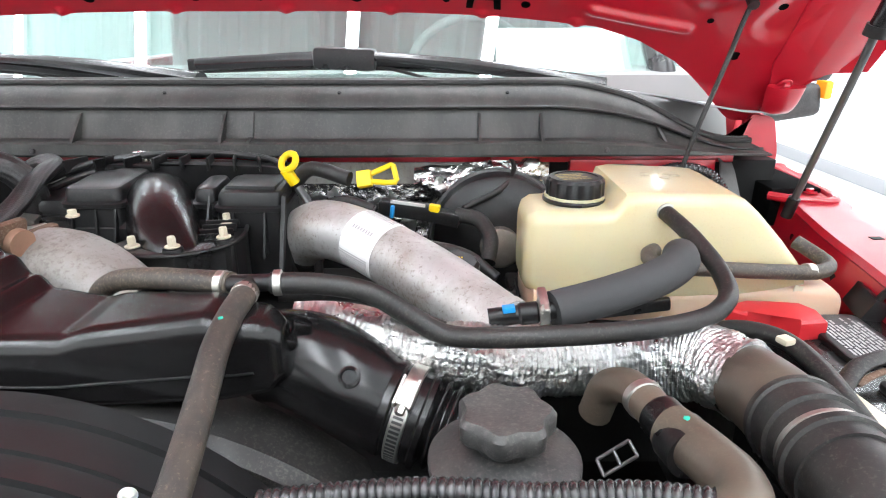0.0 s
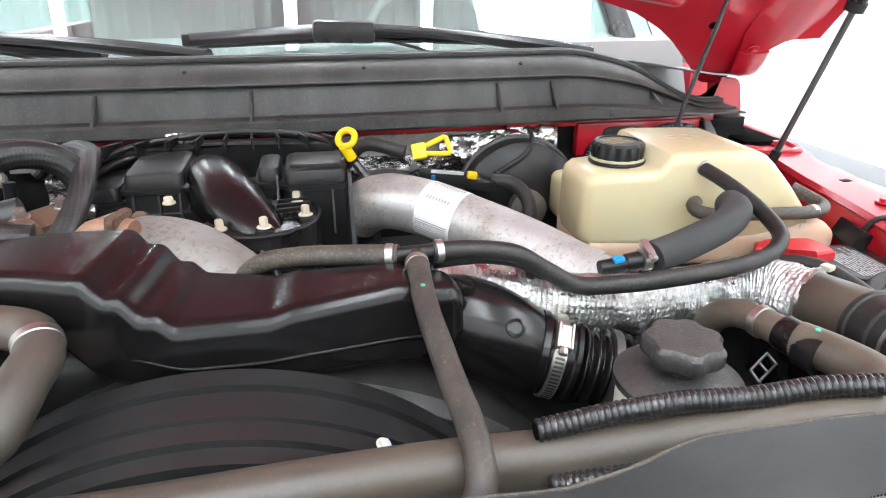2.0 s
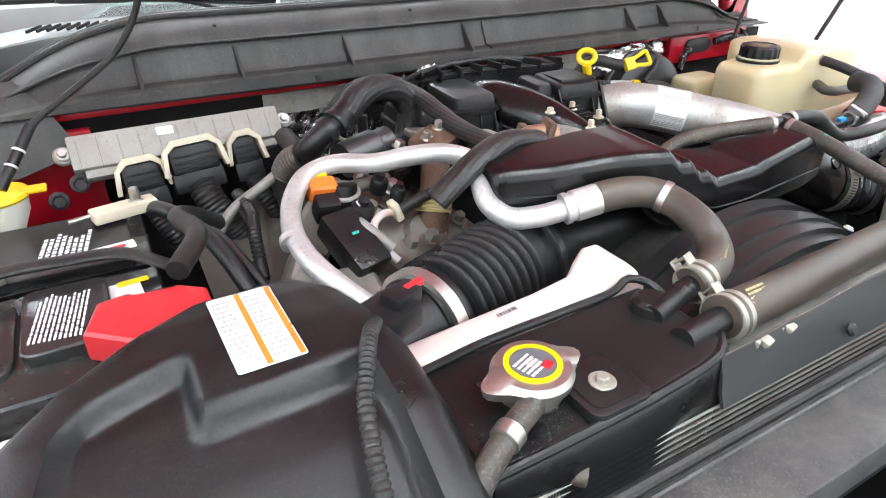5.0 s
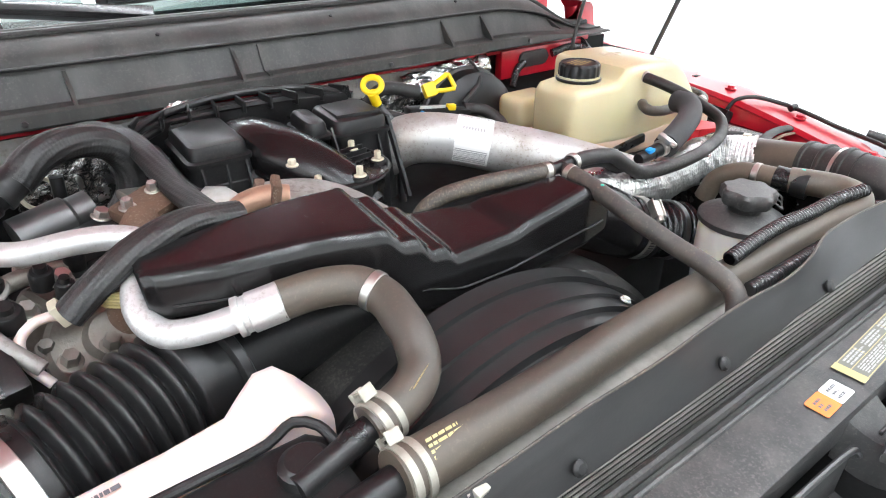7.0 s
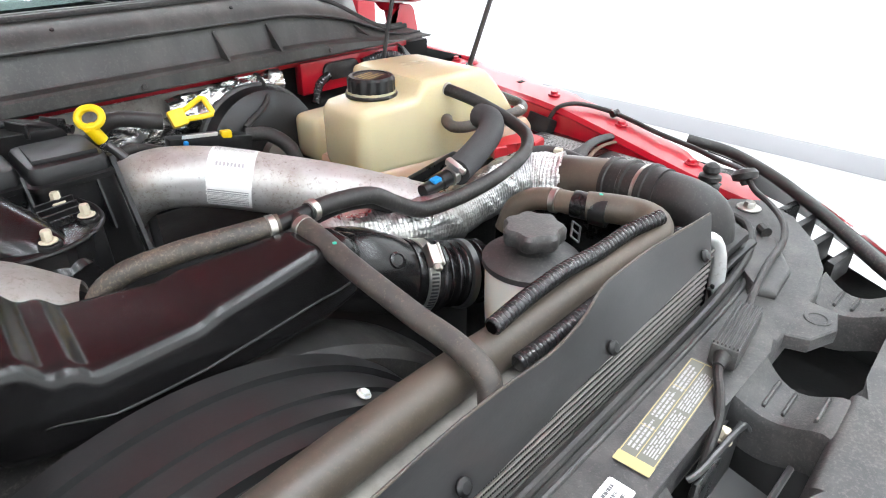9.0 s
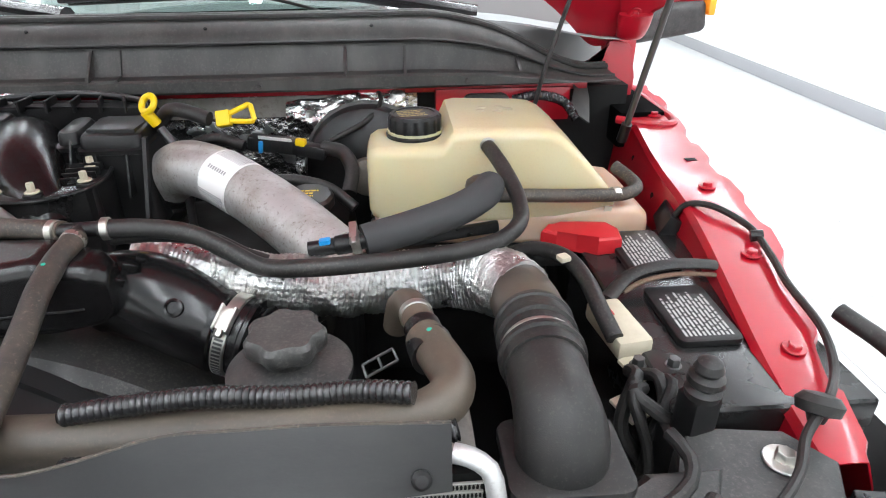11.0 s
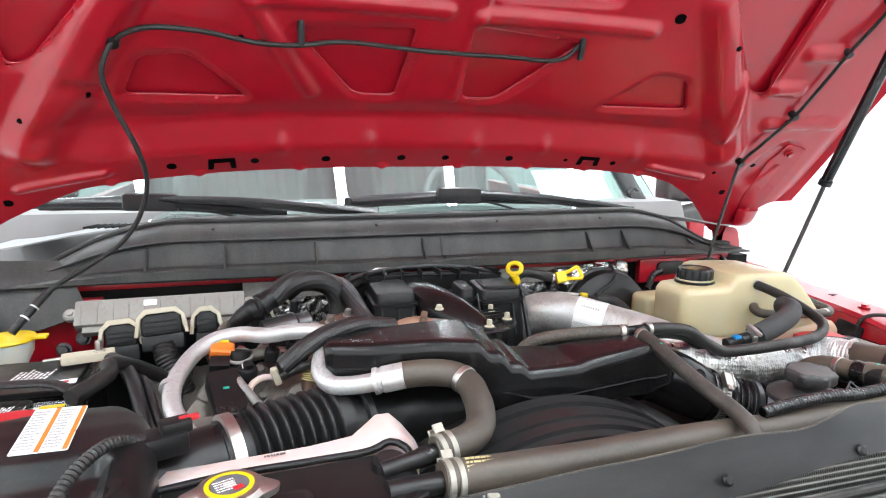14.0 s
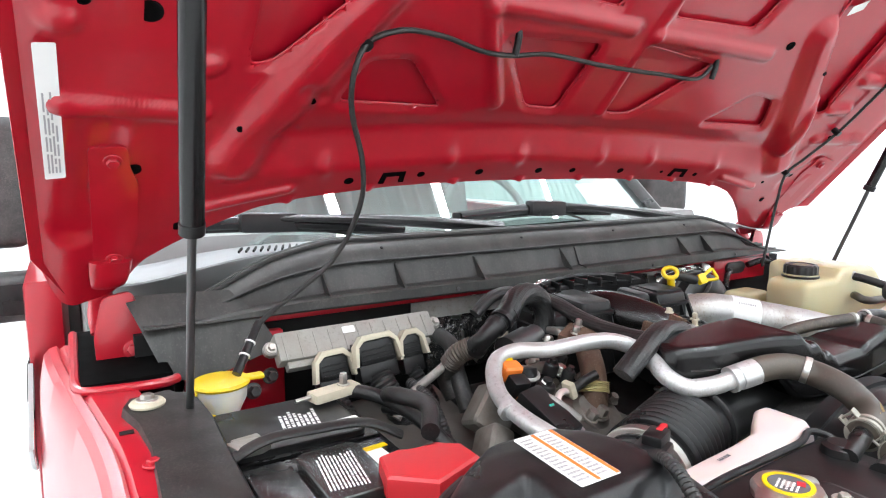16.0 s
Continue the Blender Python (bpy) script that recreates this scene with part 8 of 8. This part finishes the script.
# same on the right: a black box painted as a shaded pocket
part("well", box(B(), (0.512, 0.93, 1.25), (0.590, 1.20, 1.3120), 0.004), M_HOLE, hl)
part("rim", tube(B(), [(0.594, 1.18, 1.312), (0.595, 1.0, 1.306), (0.594, 0.905, 1.304), (0.588, 0.89, 1.303), (0.575, 0.884, 1.303), (0.53, 0.905, 1.302), (0.505, 0.925, 1.302)], 0.007, 10), M_RED, hl)
chv = thing("fender_badge_vent", (-1.28, 1.1, 1.1), "chrome side vent trim on the fender flank", "trim")
bm = B()
prism(bm, [(1.06, 1.17), (1.10, 1.12), (1.50, 1.10), (1.75, 1.15), (1.75, 1.20), (1.22, 1.262)], -1.309, -1.298, 0.004, 3, axis="x")
part("trim", bm, M_CHROME, chv)
# vent opening is a near-black plate, painted as shade
part("vent", prism(B(), [(1.14, 1.17), (1.16, 1.14), (1.50, 1.125), (1.50, 1.16)], -1.3110, -1.3085, axis="x"), M_DARK, chv)
for s, x0 in ((-1, -1.50), (1, 0.86)):
    mir = thing("door_mirror", (x0, 1.62, 1.3), "black door mirror with an amber marker", "mirror", "door mirrors")
    bm = B()
    if s < 0:
        obox(bm, (-1.49, 1.66, 1.305), (0.42, 0.09, 0.11), (0, 0, 0), 0.03, 4)
        part("arm", bm, M_DULL, mir)
        part("head", obox(B(), (-1.44, 1.72, 1.56), (0.26, 0.10, 0.30), (0, 0, 8), 0.03, 4), M_DULL, mir)
        part("panel", obox(B(), (-1.41, 1.612, 1.305), (0.20, 0.006, 0.07), (0, 0, 0), 0.002), M_PLASTIC, mir)
    else:
        obox(bm, (0.84, 1.66, 1.350), (0.28, 0.09, 0.085), (0, -9, 0), 0.025, 4)
        part("arm", bm, M_DULL, mir)
        part("head", obox(B(), (0.92, 1.72, 1.53), (0.22, 0.10, 0.24), (0, 0, -8), 0.03, 4), M_DULL, mir)
    part("amber_marker", obox(B(), (x0 + (0.122 if s > 0 else -0.2), 1.63, 1.395 if s > 0 else 1.42), (0.02, 0.05, 0.045), (0, 0, 0), 0.006), M_AMBER, mir, "amber marker lens")
ins = thing("insulation_pad", (-1.05, 0.55, 1.1), "torn white insulation wool beside the battery", "insulation")
bm = B()
r = bmesh.ops.create_icosphere(bm, subdivisions=4, radius=1.0)
for v in r["verts"]:
    n_ = v.co.normalized()
    v.co = Vector((-1.108 + 0.016 * n_.x, 0.57 + 0.065 * n_.y, 1.225 + 0.04 * n_.z)) + n_ * 0.012 * noise.noise(n_ * 4)
part("pad", bm, M_WOOL, ins)
bm = B()
r = bmesh.ops.create_icosphere(bm, subdivisions=4, radius=1.0)
for v in r["verts"]:
    n_ = v.co.normalized()
    v.co = Vector((-1.02 + 0.095 * n_.x, 0.438 + 0.032 * n_.y, 1.212 + 0.030 * n_.z)) + n_ * 0.014 * noise.noise(n_ * 5)
part("pad", bm, M_WOOL, ins)
bt2 = thing("battery_hold_down", (-1.09, 0.63, 1.2), "plated hold-down stud and strap on the battery", "hold-down")
part("strap", tube(B(), [(-1.105, 0.645, 1.275), (-1.06, 0.648, 1.290), (-1.0, 0.645, 1.291), (-0.94, 0.635, 1.289), (-0.90, 0.62, 1.27)], 0.010, 12, flat=0.5), M_RUBBER, bt2)
part("stud", tube(B(), [(-1.11, 0.60, 1.19), (-1.108, 0.60, 1.262)], 0.005, 10), M_ZINC, bt2)
bolt(bt2, (-1.108, 0.60, 1.24), (0, 0, 1), 0.008, 0.008, 0.013, M_ZINC, "nut and washer")
part("clamp", obox(B(), (-1.075, 0.665, 1.278), (0.045, 0.03, 0.012), (0, 8, 20), 0.004), M_ZINC, bt2)
part("rear_terminal", obox(B(), (-0.93, 0.765, 1.284), (0.075, 0.028, 0.014), (0, 0, 12), 0.004), M_BEIGE, bt2, "pale battery clamp")
bolt(bt2, (-0.915, 0.768, 1.290), (0, 0, 1), 0.006, 0.016, 0.009, M_ZINC)
part("rear_clamp_rod", tube(B(), [(-0.99, 0.755, 1.285), (-0.90, 0.772, 1.288)], 0.003, 8), M_ZINC, bt2)
for x, y, z in ((-1.005, 0.915, 1.252), (-0.975, 0.925, 1.268)):
    bolt(fw, (x, y, z), (0.1, -1, 0.2), 0.009, 0.012, 0.013, M_STEEL, "dark plated stud")

# cables in the middle left
for i, (pts, r, m_) in enumerate((
        ([(-0.905, 0.768, 1.280), (-0.885, 0.745, 1.279), (-0.86, 0.70, 1.270), (-0.84, 0.64, 1.25), (-0.82, 0.58, 1.20)], 0.0100, M_LOOM),
        ([(-0.86, 0.75, 1.25), (-0.84, 0.70, 1.255), (-0.82, 0.64, 1.235), (-0.80, 0.60, 1.20)], 0.007, M_LOOM),
        ([(-0.79, 0.80, 1.26), (-0.785, 0.75, 1.25), (-0.795, 0.70, 1.235), (-0.80, 0.66, 1.20)], 0.008, M_LOOM),
        ([(-0.722, 0.782, 1.293), (-0.760, 0.780, 1.272), (-0.804, 0.778, 1.247), (-0.83, 0.77, 1.22)], 0.0070, M_SHIELD),
        ([(-0.70, 0.86, 1.31), (-0.70, 0.82, 1.30), (-0.715, 0.78, 1.27), (-0.72, 0.74, 1.22)], 0.014, M_RUBBER))):
    c_ = thing("battery_cable" if i < 3 else "coolant_line", tuple(pts[-1]), ("black taped cable running down beside the engine", "short bare metal line beside the plugs", "black hose elbow beside the control module")[0 if i < 3 else i - 2], "cable" if i < 3 else "pipe")
    part("run", tube(B(), pts, r if i != 2 else wave_profile(0.006, 0.0008, r), 14, 0.003), m_, c_)

wh = solo("wheelhouse_panel", sheet(B(), [[(-0.86 + 0.16 * i / 6, y, 1.165 + 0.05 * (y - 0.60) / 0.28 + 0.006 * noise.noise((i * 0.5, y * 8, 2))) for i in range(7)] for y in (0.56, 0.64, 0.72, 0.80, 0.88)], 0.003), M_GRIME, "dusty grey inner panel below the control module", "inner panel", kind="structure", angle=60)

# fuel pump and hoses behind the aluminium pipe
fp = thing("fuel_pump", (-0.63, 0.74, 1.25), "dark fuel pump body with elbows and clips", "pump")
part("body", tube(B(), [(-0.665, 0.715, 1.312), (-0.59, 0.735, 1.322)], lambda u, s: 0.024 - 0.004 * (u > 0.7), 24, 0.004), M_STEEL, fp)
part("ring_clip", tube(B(), [(-0.632 + 0.018 * math.cos(2 * math.pi * k / 18), 0.775, 1.335 + 0.018 * math.sin(2 * math.pi * k / 18)) for k in range(19)], 0.0026, 8, 0.004), M_BEIGE, fp, "pale wire ring")
part("post", tube(B(), [(-0.615, 0.765, 1.31), (-0.612, 0.768, 1.352)], 0.007, 12), M_PLASTIC, fp)
part("flange", obox(B(), (-0.60, 0.70, 1.30), (0.05, 0.03, 0.03), (10, 0, 20), 0.006), M_STEEL, fp)
bolt(fp, (-0.585, 0.712, 1.318), (0.3, -0.3, 1), 0.008, 0.008, 0.011, M_ZINC)
eg = thing("exhaust_pipe_joint", (-0.56, 0.62, 1.2), "brown heat-stained pipe and rusty flange", "pipe")
part("riser", tube(B(), [(-0.600, 0.585, 1.20), (-0.598, 0.592, 1.25), (-0.588, 0.605, 1.29), (-0.57, 0.635, 1.315), (-0.552, 0.665, 1.325)], lambda u, s: 0.020 - 0.002 * u, 24), M_RUST, eg)
part("wire_ring", tube(B(), [(-0.594, 0.598, 1.270), (-0.590, 0.603, 1.284)], wave_profile(0.003, 0.001, 0.0225), 24, 0.0008), M_TANINK, eg)
bm = B()
obox(bm, (-0.545, 0.685, 1.326), (0.055, 0.05, 0.018), (10, -10, 25), 0.006)
part("flange", bm, M_RUST, eg)
for p in ((-0.562, 0.672, 1.337), (-0.53, 0.70, 1.338)):
    bolt(eg, p, (0, -0.2, 1), 0.006, 0.010, 0.009, M_ZINC)
part("elbow", tube(B(), [(-0.482, 0.605, 1.325), (-0.462, 0.596, 1.342), (-0.440, 0.588, 1.347), (-0.422, 0.582, 1.344)], 0.014, 20), M_COPPER, eg, "tarnished copper elbow")
part("strap", obox(B(), (-0.434, 0.583, 1.356), (0.010, 0.034, 0.022), (0, 12, -18), 0.003), M_RUST, eg)
hsx = thing("heat_shield", (-0.37, 0.60, 1.28), "pale grey cast heat shield with rust at its edge", "heat shield")
bm = B()
rows = []
for k in range(13):
    t = k / 12
    c_ = Vector((-0.435, 0.625, 1.345)).lerp(Vector((-0.305, 0.570, 1.300)), t) + Vector((0, 0, 0.018 * math.sin(math.pi * t)))
    rows.append([c_ + Vector((0.35, 0.93, 0)) * (0.048 * math.sin(a)) + Vector((0, 0, 0.040 * (math.cos(a) - 1))) for a in [radians(-75 + 150 * j / 12) for j in range(13)]])
sheet(bm, rows, 0.003)
part("shell", bm, M_SHIELD, hsx, angle=60)
part("rust_edge", obox(B(), (-0.437, 0.622, 1.335), (0.012, 0.055, 0.022), (0, 10, -15), 0.004), M_RUST, hsx)
bolt(hsx, (-0.428, 0.600, 1.346), (-0.2, -0.5, 0.8), 0.004, 0.004, 0.006, M_STEEL)
bolt(hsx, (-0.395, 0.628, 1.358), (0, 0, 1), 0.005, 0.006, 0.007, M_BEIGE)
sv = thing("silver_bracket", (-0.48, 0.68, 1.28), "bright folded metal bracket behind the intake box", "bracket")
bm = B()
prism(bm, [(-0.505, 0.66), (-0.475, 0.70), (-0.455, 0.685), (-0.448, 0.64), (-0.48, 0.628)], 1.318, 1.330, 0.003, m=None)
part("plate", bm, M_ZINC, sv)
bm = B()
obox(bm, (-0.535, 0.735, 1.322), (0.05, 0.03, 0.012), (0, 12, 15), 0.004)
part("tab", bm, M_ZINC, sv)
fl = thing("foil_cap", (-0.44, 0.888, 1.35), "crumpled foil cap on the manifold", "foil")
bm = B()
r = bmesh.ops.create_icosphere(bm, subdivisions=4, radius=1.0)
for v in r["verts"]:
    n_ = v.co.normalized()
    v.co = Vector((-0.440 + 0.022 * n_.x, 0.888 + 0.012 * n_.y, 1.366 + 0.011 * n_.z)) + n_ * 0.006 * noise.noise(n_ * 6)
part("foil", bm, M_FOIL, fl)

# injector gear inside the aluminium loop
inj = thing("orange_connector", (-0.725, 0.62, 1.26), "orange-topped black electrical connector on the engine", "connector")
part("orange_top", obox(B(), (-0.724, 0.632, 1.316), (0.034, 0.024, 0.024), (20, 8, 0), 0.006, 3), M_ORANGE, inj)
part("yellow_lock", obox(B(), (-0.722, 0.640, 1.330), (0.016, 0.008, 0.006), (20, 8, 0), 0.002), M_YELLOW, inj)
part("body", obox(B(), (-0.727, 0.612, 1.300), (0.028, 0.022, 0.03), (25, 5, 0), 0.004), M_PLASTIC, inj)
part("lower_body", obox(B(), (-0.716, 0.562, 1.272), (0.044, 0.082, 0.034), (28, 0, 14), 0.005), M_PLASTIC, inj)
part("orange_seal", obox(B(), (-0.738, 0.590, 1.292), (0.010, 0.006, 0.006), (25, 5, 0), 0.002), M_ORANGE, inj)
part("mark", obox(B(), (-0.716, 0.553, 1.292), (0.008, 0.003, 0.0015), (30, 0, 8)), M_GREEN, inj)
iv = thing("injector_line", (-0.67, 0.57, 1.25), "pale metal injector lines with a white clip", "fuel line")
part("line", tube(B(), [(-0.645, 0.590, 1.285), (-0.668, 0.588, 1.288), (-0.685, 0.575, 1.282), (-0.685, 0.555, 1.268), (-0.672, 0.54, 1.25)], 0.0048, 12), M_PINK, iv)
part("hose", tube(B(), [(-0.645, 0.590, 1.286), (-0.615, 0.592, 1.296), (-0.60, 0.588, 1.302)], 0.007, 12), M_RUBBER, iv)
part("clip", obox(B(), (-0.650, 0.590, 1.288), (0.010, 0.020, 0.024), (0, -20, 0), 0.003), M_BEIGE, iv, "pale plastic clip")
part("strut", tube(B(), [(-0.705, 0.585, 1.292), (-0.695, 0.565, 1.285), (-0.675, 0.545, 1.265)], 0.007, 12), M_SHIELD, iv)
part("rail", tube(B(), [(-0.70, 0.640, 1.300), (-0.67, 0.645, 1.305), (-0.63, 0.64, 1.305)], 0.009, 14), M_CAST, iv)
for x, y, z in ((-0.665, 0.655, 1.308), (-0.64, 0.625, 1.300), (-0.70, 0.66, 1.300), (-0.62, 0.56, 1.255), (-0.655, 0.545, 1.262), (-0.675, 0.61, 1.285)):
    bolt(iv, (x, y, z), (0.2, -0.4, 0.9), 0.008, 0.012, 0.011, M_ZINC if y > 0.58 else M_CAST, "bolt head")
part("cap", tube(B(), [(-0.702, 0.622, 1.285), (-0.698, 0.628, 1.318)], 0.016, 20), M_PLASTIC, iv, "round black cap")
part("cap_ring", tube(B(), [(-0.7 + 0.018 * math.cos(2 * math.pi * k / 20), 0.626 + 0.018 * math.sin(2 * math.pi * k / 20), 1.310 + 0.004 * math.sin(2 * math.pi * k / 20)) for k in range(21)], 0.0028, 8, 0.004), M_SHIELD, iv)
for p, r in (((-0.655, 0.628, 1.300), 0.011), ((-0.640, 0.608, 1.292), 0.009), ((-0.625, 0.642, 1.304), 0.010), ((-0.690, 0.600, 1.285), 0.014)):
    part("sender", lathe(B(), p, (0.1, -0.3, 1), [(r, 0), (r, 0.016), (r * 0.85, 0.019), (r * 0.55, 0.020), (r * 0.5, 0.026), (0, 0.026)], 20), M_PLASTIC, iv, "small black sender cap")
part("white_tag", obox(B(), (-0.690, 0.594, 1.306), (0.012, 0.008, 0.003), (25, 0, 10), 0.001), M_LABEL, iv)
cov = thing("timing_cover", (-0.63, 0.6, 1.18), "grimy cast timing cover with bolts", "engine cover")
bm = B()
lathe(bm, (-0.615, 0.600, 1.225), (0.1, -0.55, 0.85), [(0.062, 0), (0.062, 0.02), (0.056, 0.026), (0.03, 0.030), (0.024, 0.038), (0, 0.039)], 36)
part("dome", bm, M_CAST, cov)
for k in range(6):
    a = 2 * math.pi * k / 6
    bolt(cov, (-0.615 + 0.055 * math.cos(a), 0.595 + 0.045 * math.sin(a), 1.252 + 0.03 * math.sin(a)), (0.1, -0.5, 0.85), 0.007, 0.010, 0.010, M_CAST)
bm = B()
for k, (x, y, z, s_) in enumerate(((-0.74, 0.53, 1.22, 0.07), (-0.69, 0.50, 1.21, 0.06), (-0.66, 0.66, 1.25, 0.06), (-0.72, 0.68, 1.24, 0.07), (-0.76, 0.62, 1.22, 0.05))):
    part("cast_lump", obox(B(), (x, y, z), (s_, s_ * 0.8, s_), (20 + 5 * k, 8 * k, 25 * k), 0.012, 3), M_CAST, cov)

# ---------------------------------------------------------------- firewall clutter by the tank
bo = thing("brake_booster", (0.10, 0.90, 1.1), "round black brake booster behind the coolant tank", "brake booster")
part("drum", lathe(B(), (0.085, 0.945, 1.235), (0, -1, 0.06), [(0.10, 0), (0.105, 0.02), (0.10, 0.05), (0.085, 0.062), (0.04, 0.075), (0, 0.076)], 48), M_PLASTIC, bo)
part("clamp_ring", lathe(B(), (0.085, 0.932, 1.236), (0, -1, 0.06), [(0.104, 0), (0.108, 0.002), (0.108, 0.012), (0.104, 0.014)], 48), M_DULL, bo, "crimped black rim")
part("hub", lathe(B(), (0.085, 0.872, 1.239), (0, -1, 0.06), [(0.030, 0), (0.030, 0.02), (0.024, 0.024), (0, 0.024)], 28), M_CAST, bo, "cast metal hub")
fc_ = thing("fuse_connector", (-0.02, 0.85, 1.26), "black connector cluster with a yellow lock and label", "connector")
bm = B()
obox(bm, (-0.055, 0.855, 1.300), (0.075, 0.025, 0.022), (0, 6, -6), 0.004)
obox(bm, (0.0, 0.845, 1.292), (0.05, 0.022, 0.020), (0, 10, -10), 0.004)
part("body", bm, M_PLASTIC, fc_)
part("yellow_lock", obox(B(), (-0.012, 0.842, 1.305), (0.016, 0.012, 0.012), (0, 6, -10), 0.003), M_YELLOW, fc_, "yellow lock tab")
part("label", obox(B(), (-0.05, 0.8425, 1.311), (0.05, 0.001, 0.008), (25, 6, -6)), M_LABEL, fc_, "white label")
part("blue_seal", obox(B(), (-0.072, 0.846, 1.300), (0.006, 0.016, 0.018), (0, 6, -6), 0.002), M_BLUE, fc_)
for pts, r in (([(0.02, 0.845, 1.295), (0.05, 0.83, 1.292), (0.065, 0.80, 1.275), (0.06, 0.77, 1.25)], 0.011), ([(-0.10, 0.855, 1.298), (-0.14, 0.86, 1.31), (-0.18, 0.85, 1.30), (-0.20, 0.82, 1.27)], 0.009), ([(0.03, 0.86, 1.30), (0.09, 0.89, 1.325), (0.11, 0.94, 1.345), (0.10, 0.955, 1.36)], 0.0045), ([(-0.10, 0.75, 1.27), (-0.04, 0.77, 1.275), (0.03, 0.76, 1.265), (0.07, 0.74, 1.24)], 0.008)):
    part("lead", tube(B(), pts, r, 12), M_RUBBER, fc_)
for x in (-0.02, 0.075):
    part("tab", obox(B(), (x, 0.966, 1.338), (0.018, 0.004, 0.020), (0, 0, 0), 0.002), M_SHIELD, fw, "grey fixing tab")
    bolt(fw, (x, 0.963, 1.338), (0, -1, 0), 0.004, 0.004, 0, M_REDPL, "red clip")
part("red_tab", box(B(), (0.075, 0.945, 1.352), (0.15, 0.965, 1.372), 0.003), M_RED, fw, "red bracket tab")
part("oval_grommet", prism(B(), rrect(0.245, 0.325, 1.315, 1.345, 0.014, 6), 0.948, 0.956, 0.003, axis="y"), M_RUBBER, fw, "black oval grommet")
for pts, r in (([(0.33, 0.945, 1.335), (0.37, 0.93, 1.345), (0.41, 0.92, 1.335), (0.43, 0.91, 1.31)], 0.008), ([(0.25, 0.945, 1.325), (0.22, 0.93, 1.318), (0.20, 0.92, 1.29)], 0.007)):
    part("conduit", tube(B(), pts, wave_profile(0.005, 0.0007, r), 12, 0.0014), M_CONDUIT, fw)

# ---------------------------------------------------------------- floor tiles, as pieces of the floor
tile_mesh = finish("tile", box(B(), (-0.398, -0.398, -0.006), (0.398, 0.398, 0.0), 0.0015, 1), M_TILE, True, 35)
for i in range(12):
    for j in range(18):
        t = new("tile", tile_mesh)
        t.parent = floor
        t.matrix_parent_inverse = Matrix.Translation(floor.location).inverted()
        t.location = (-4.85 + 0.8 * i, -2.95 + 0.8 * j, 0.0)
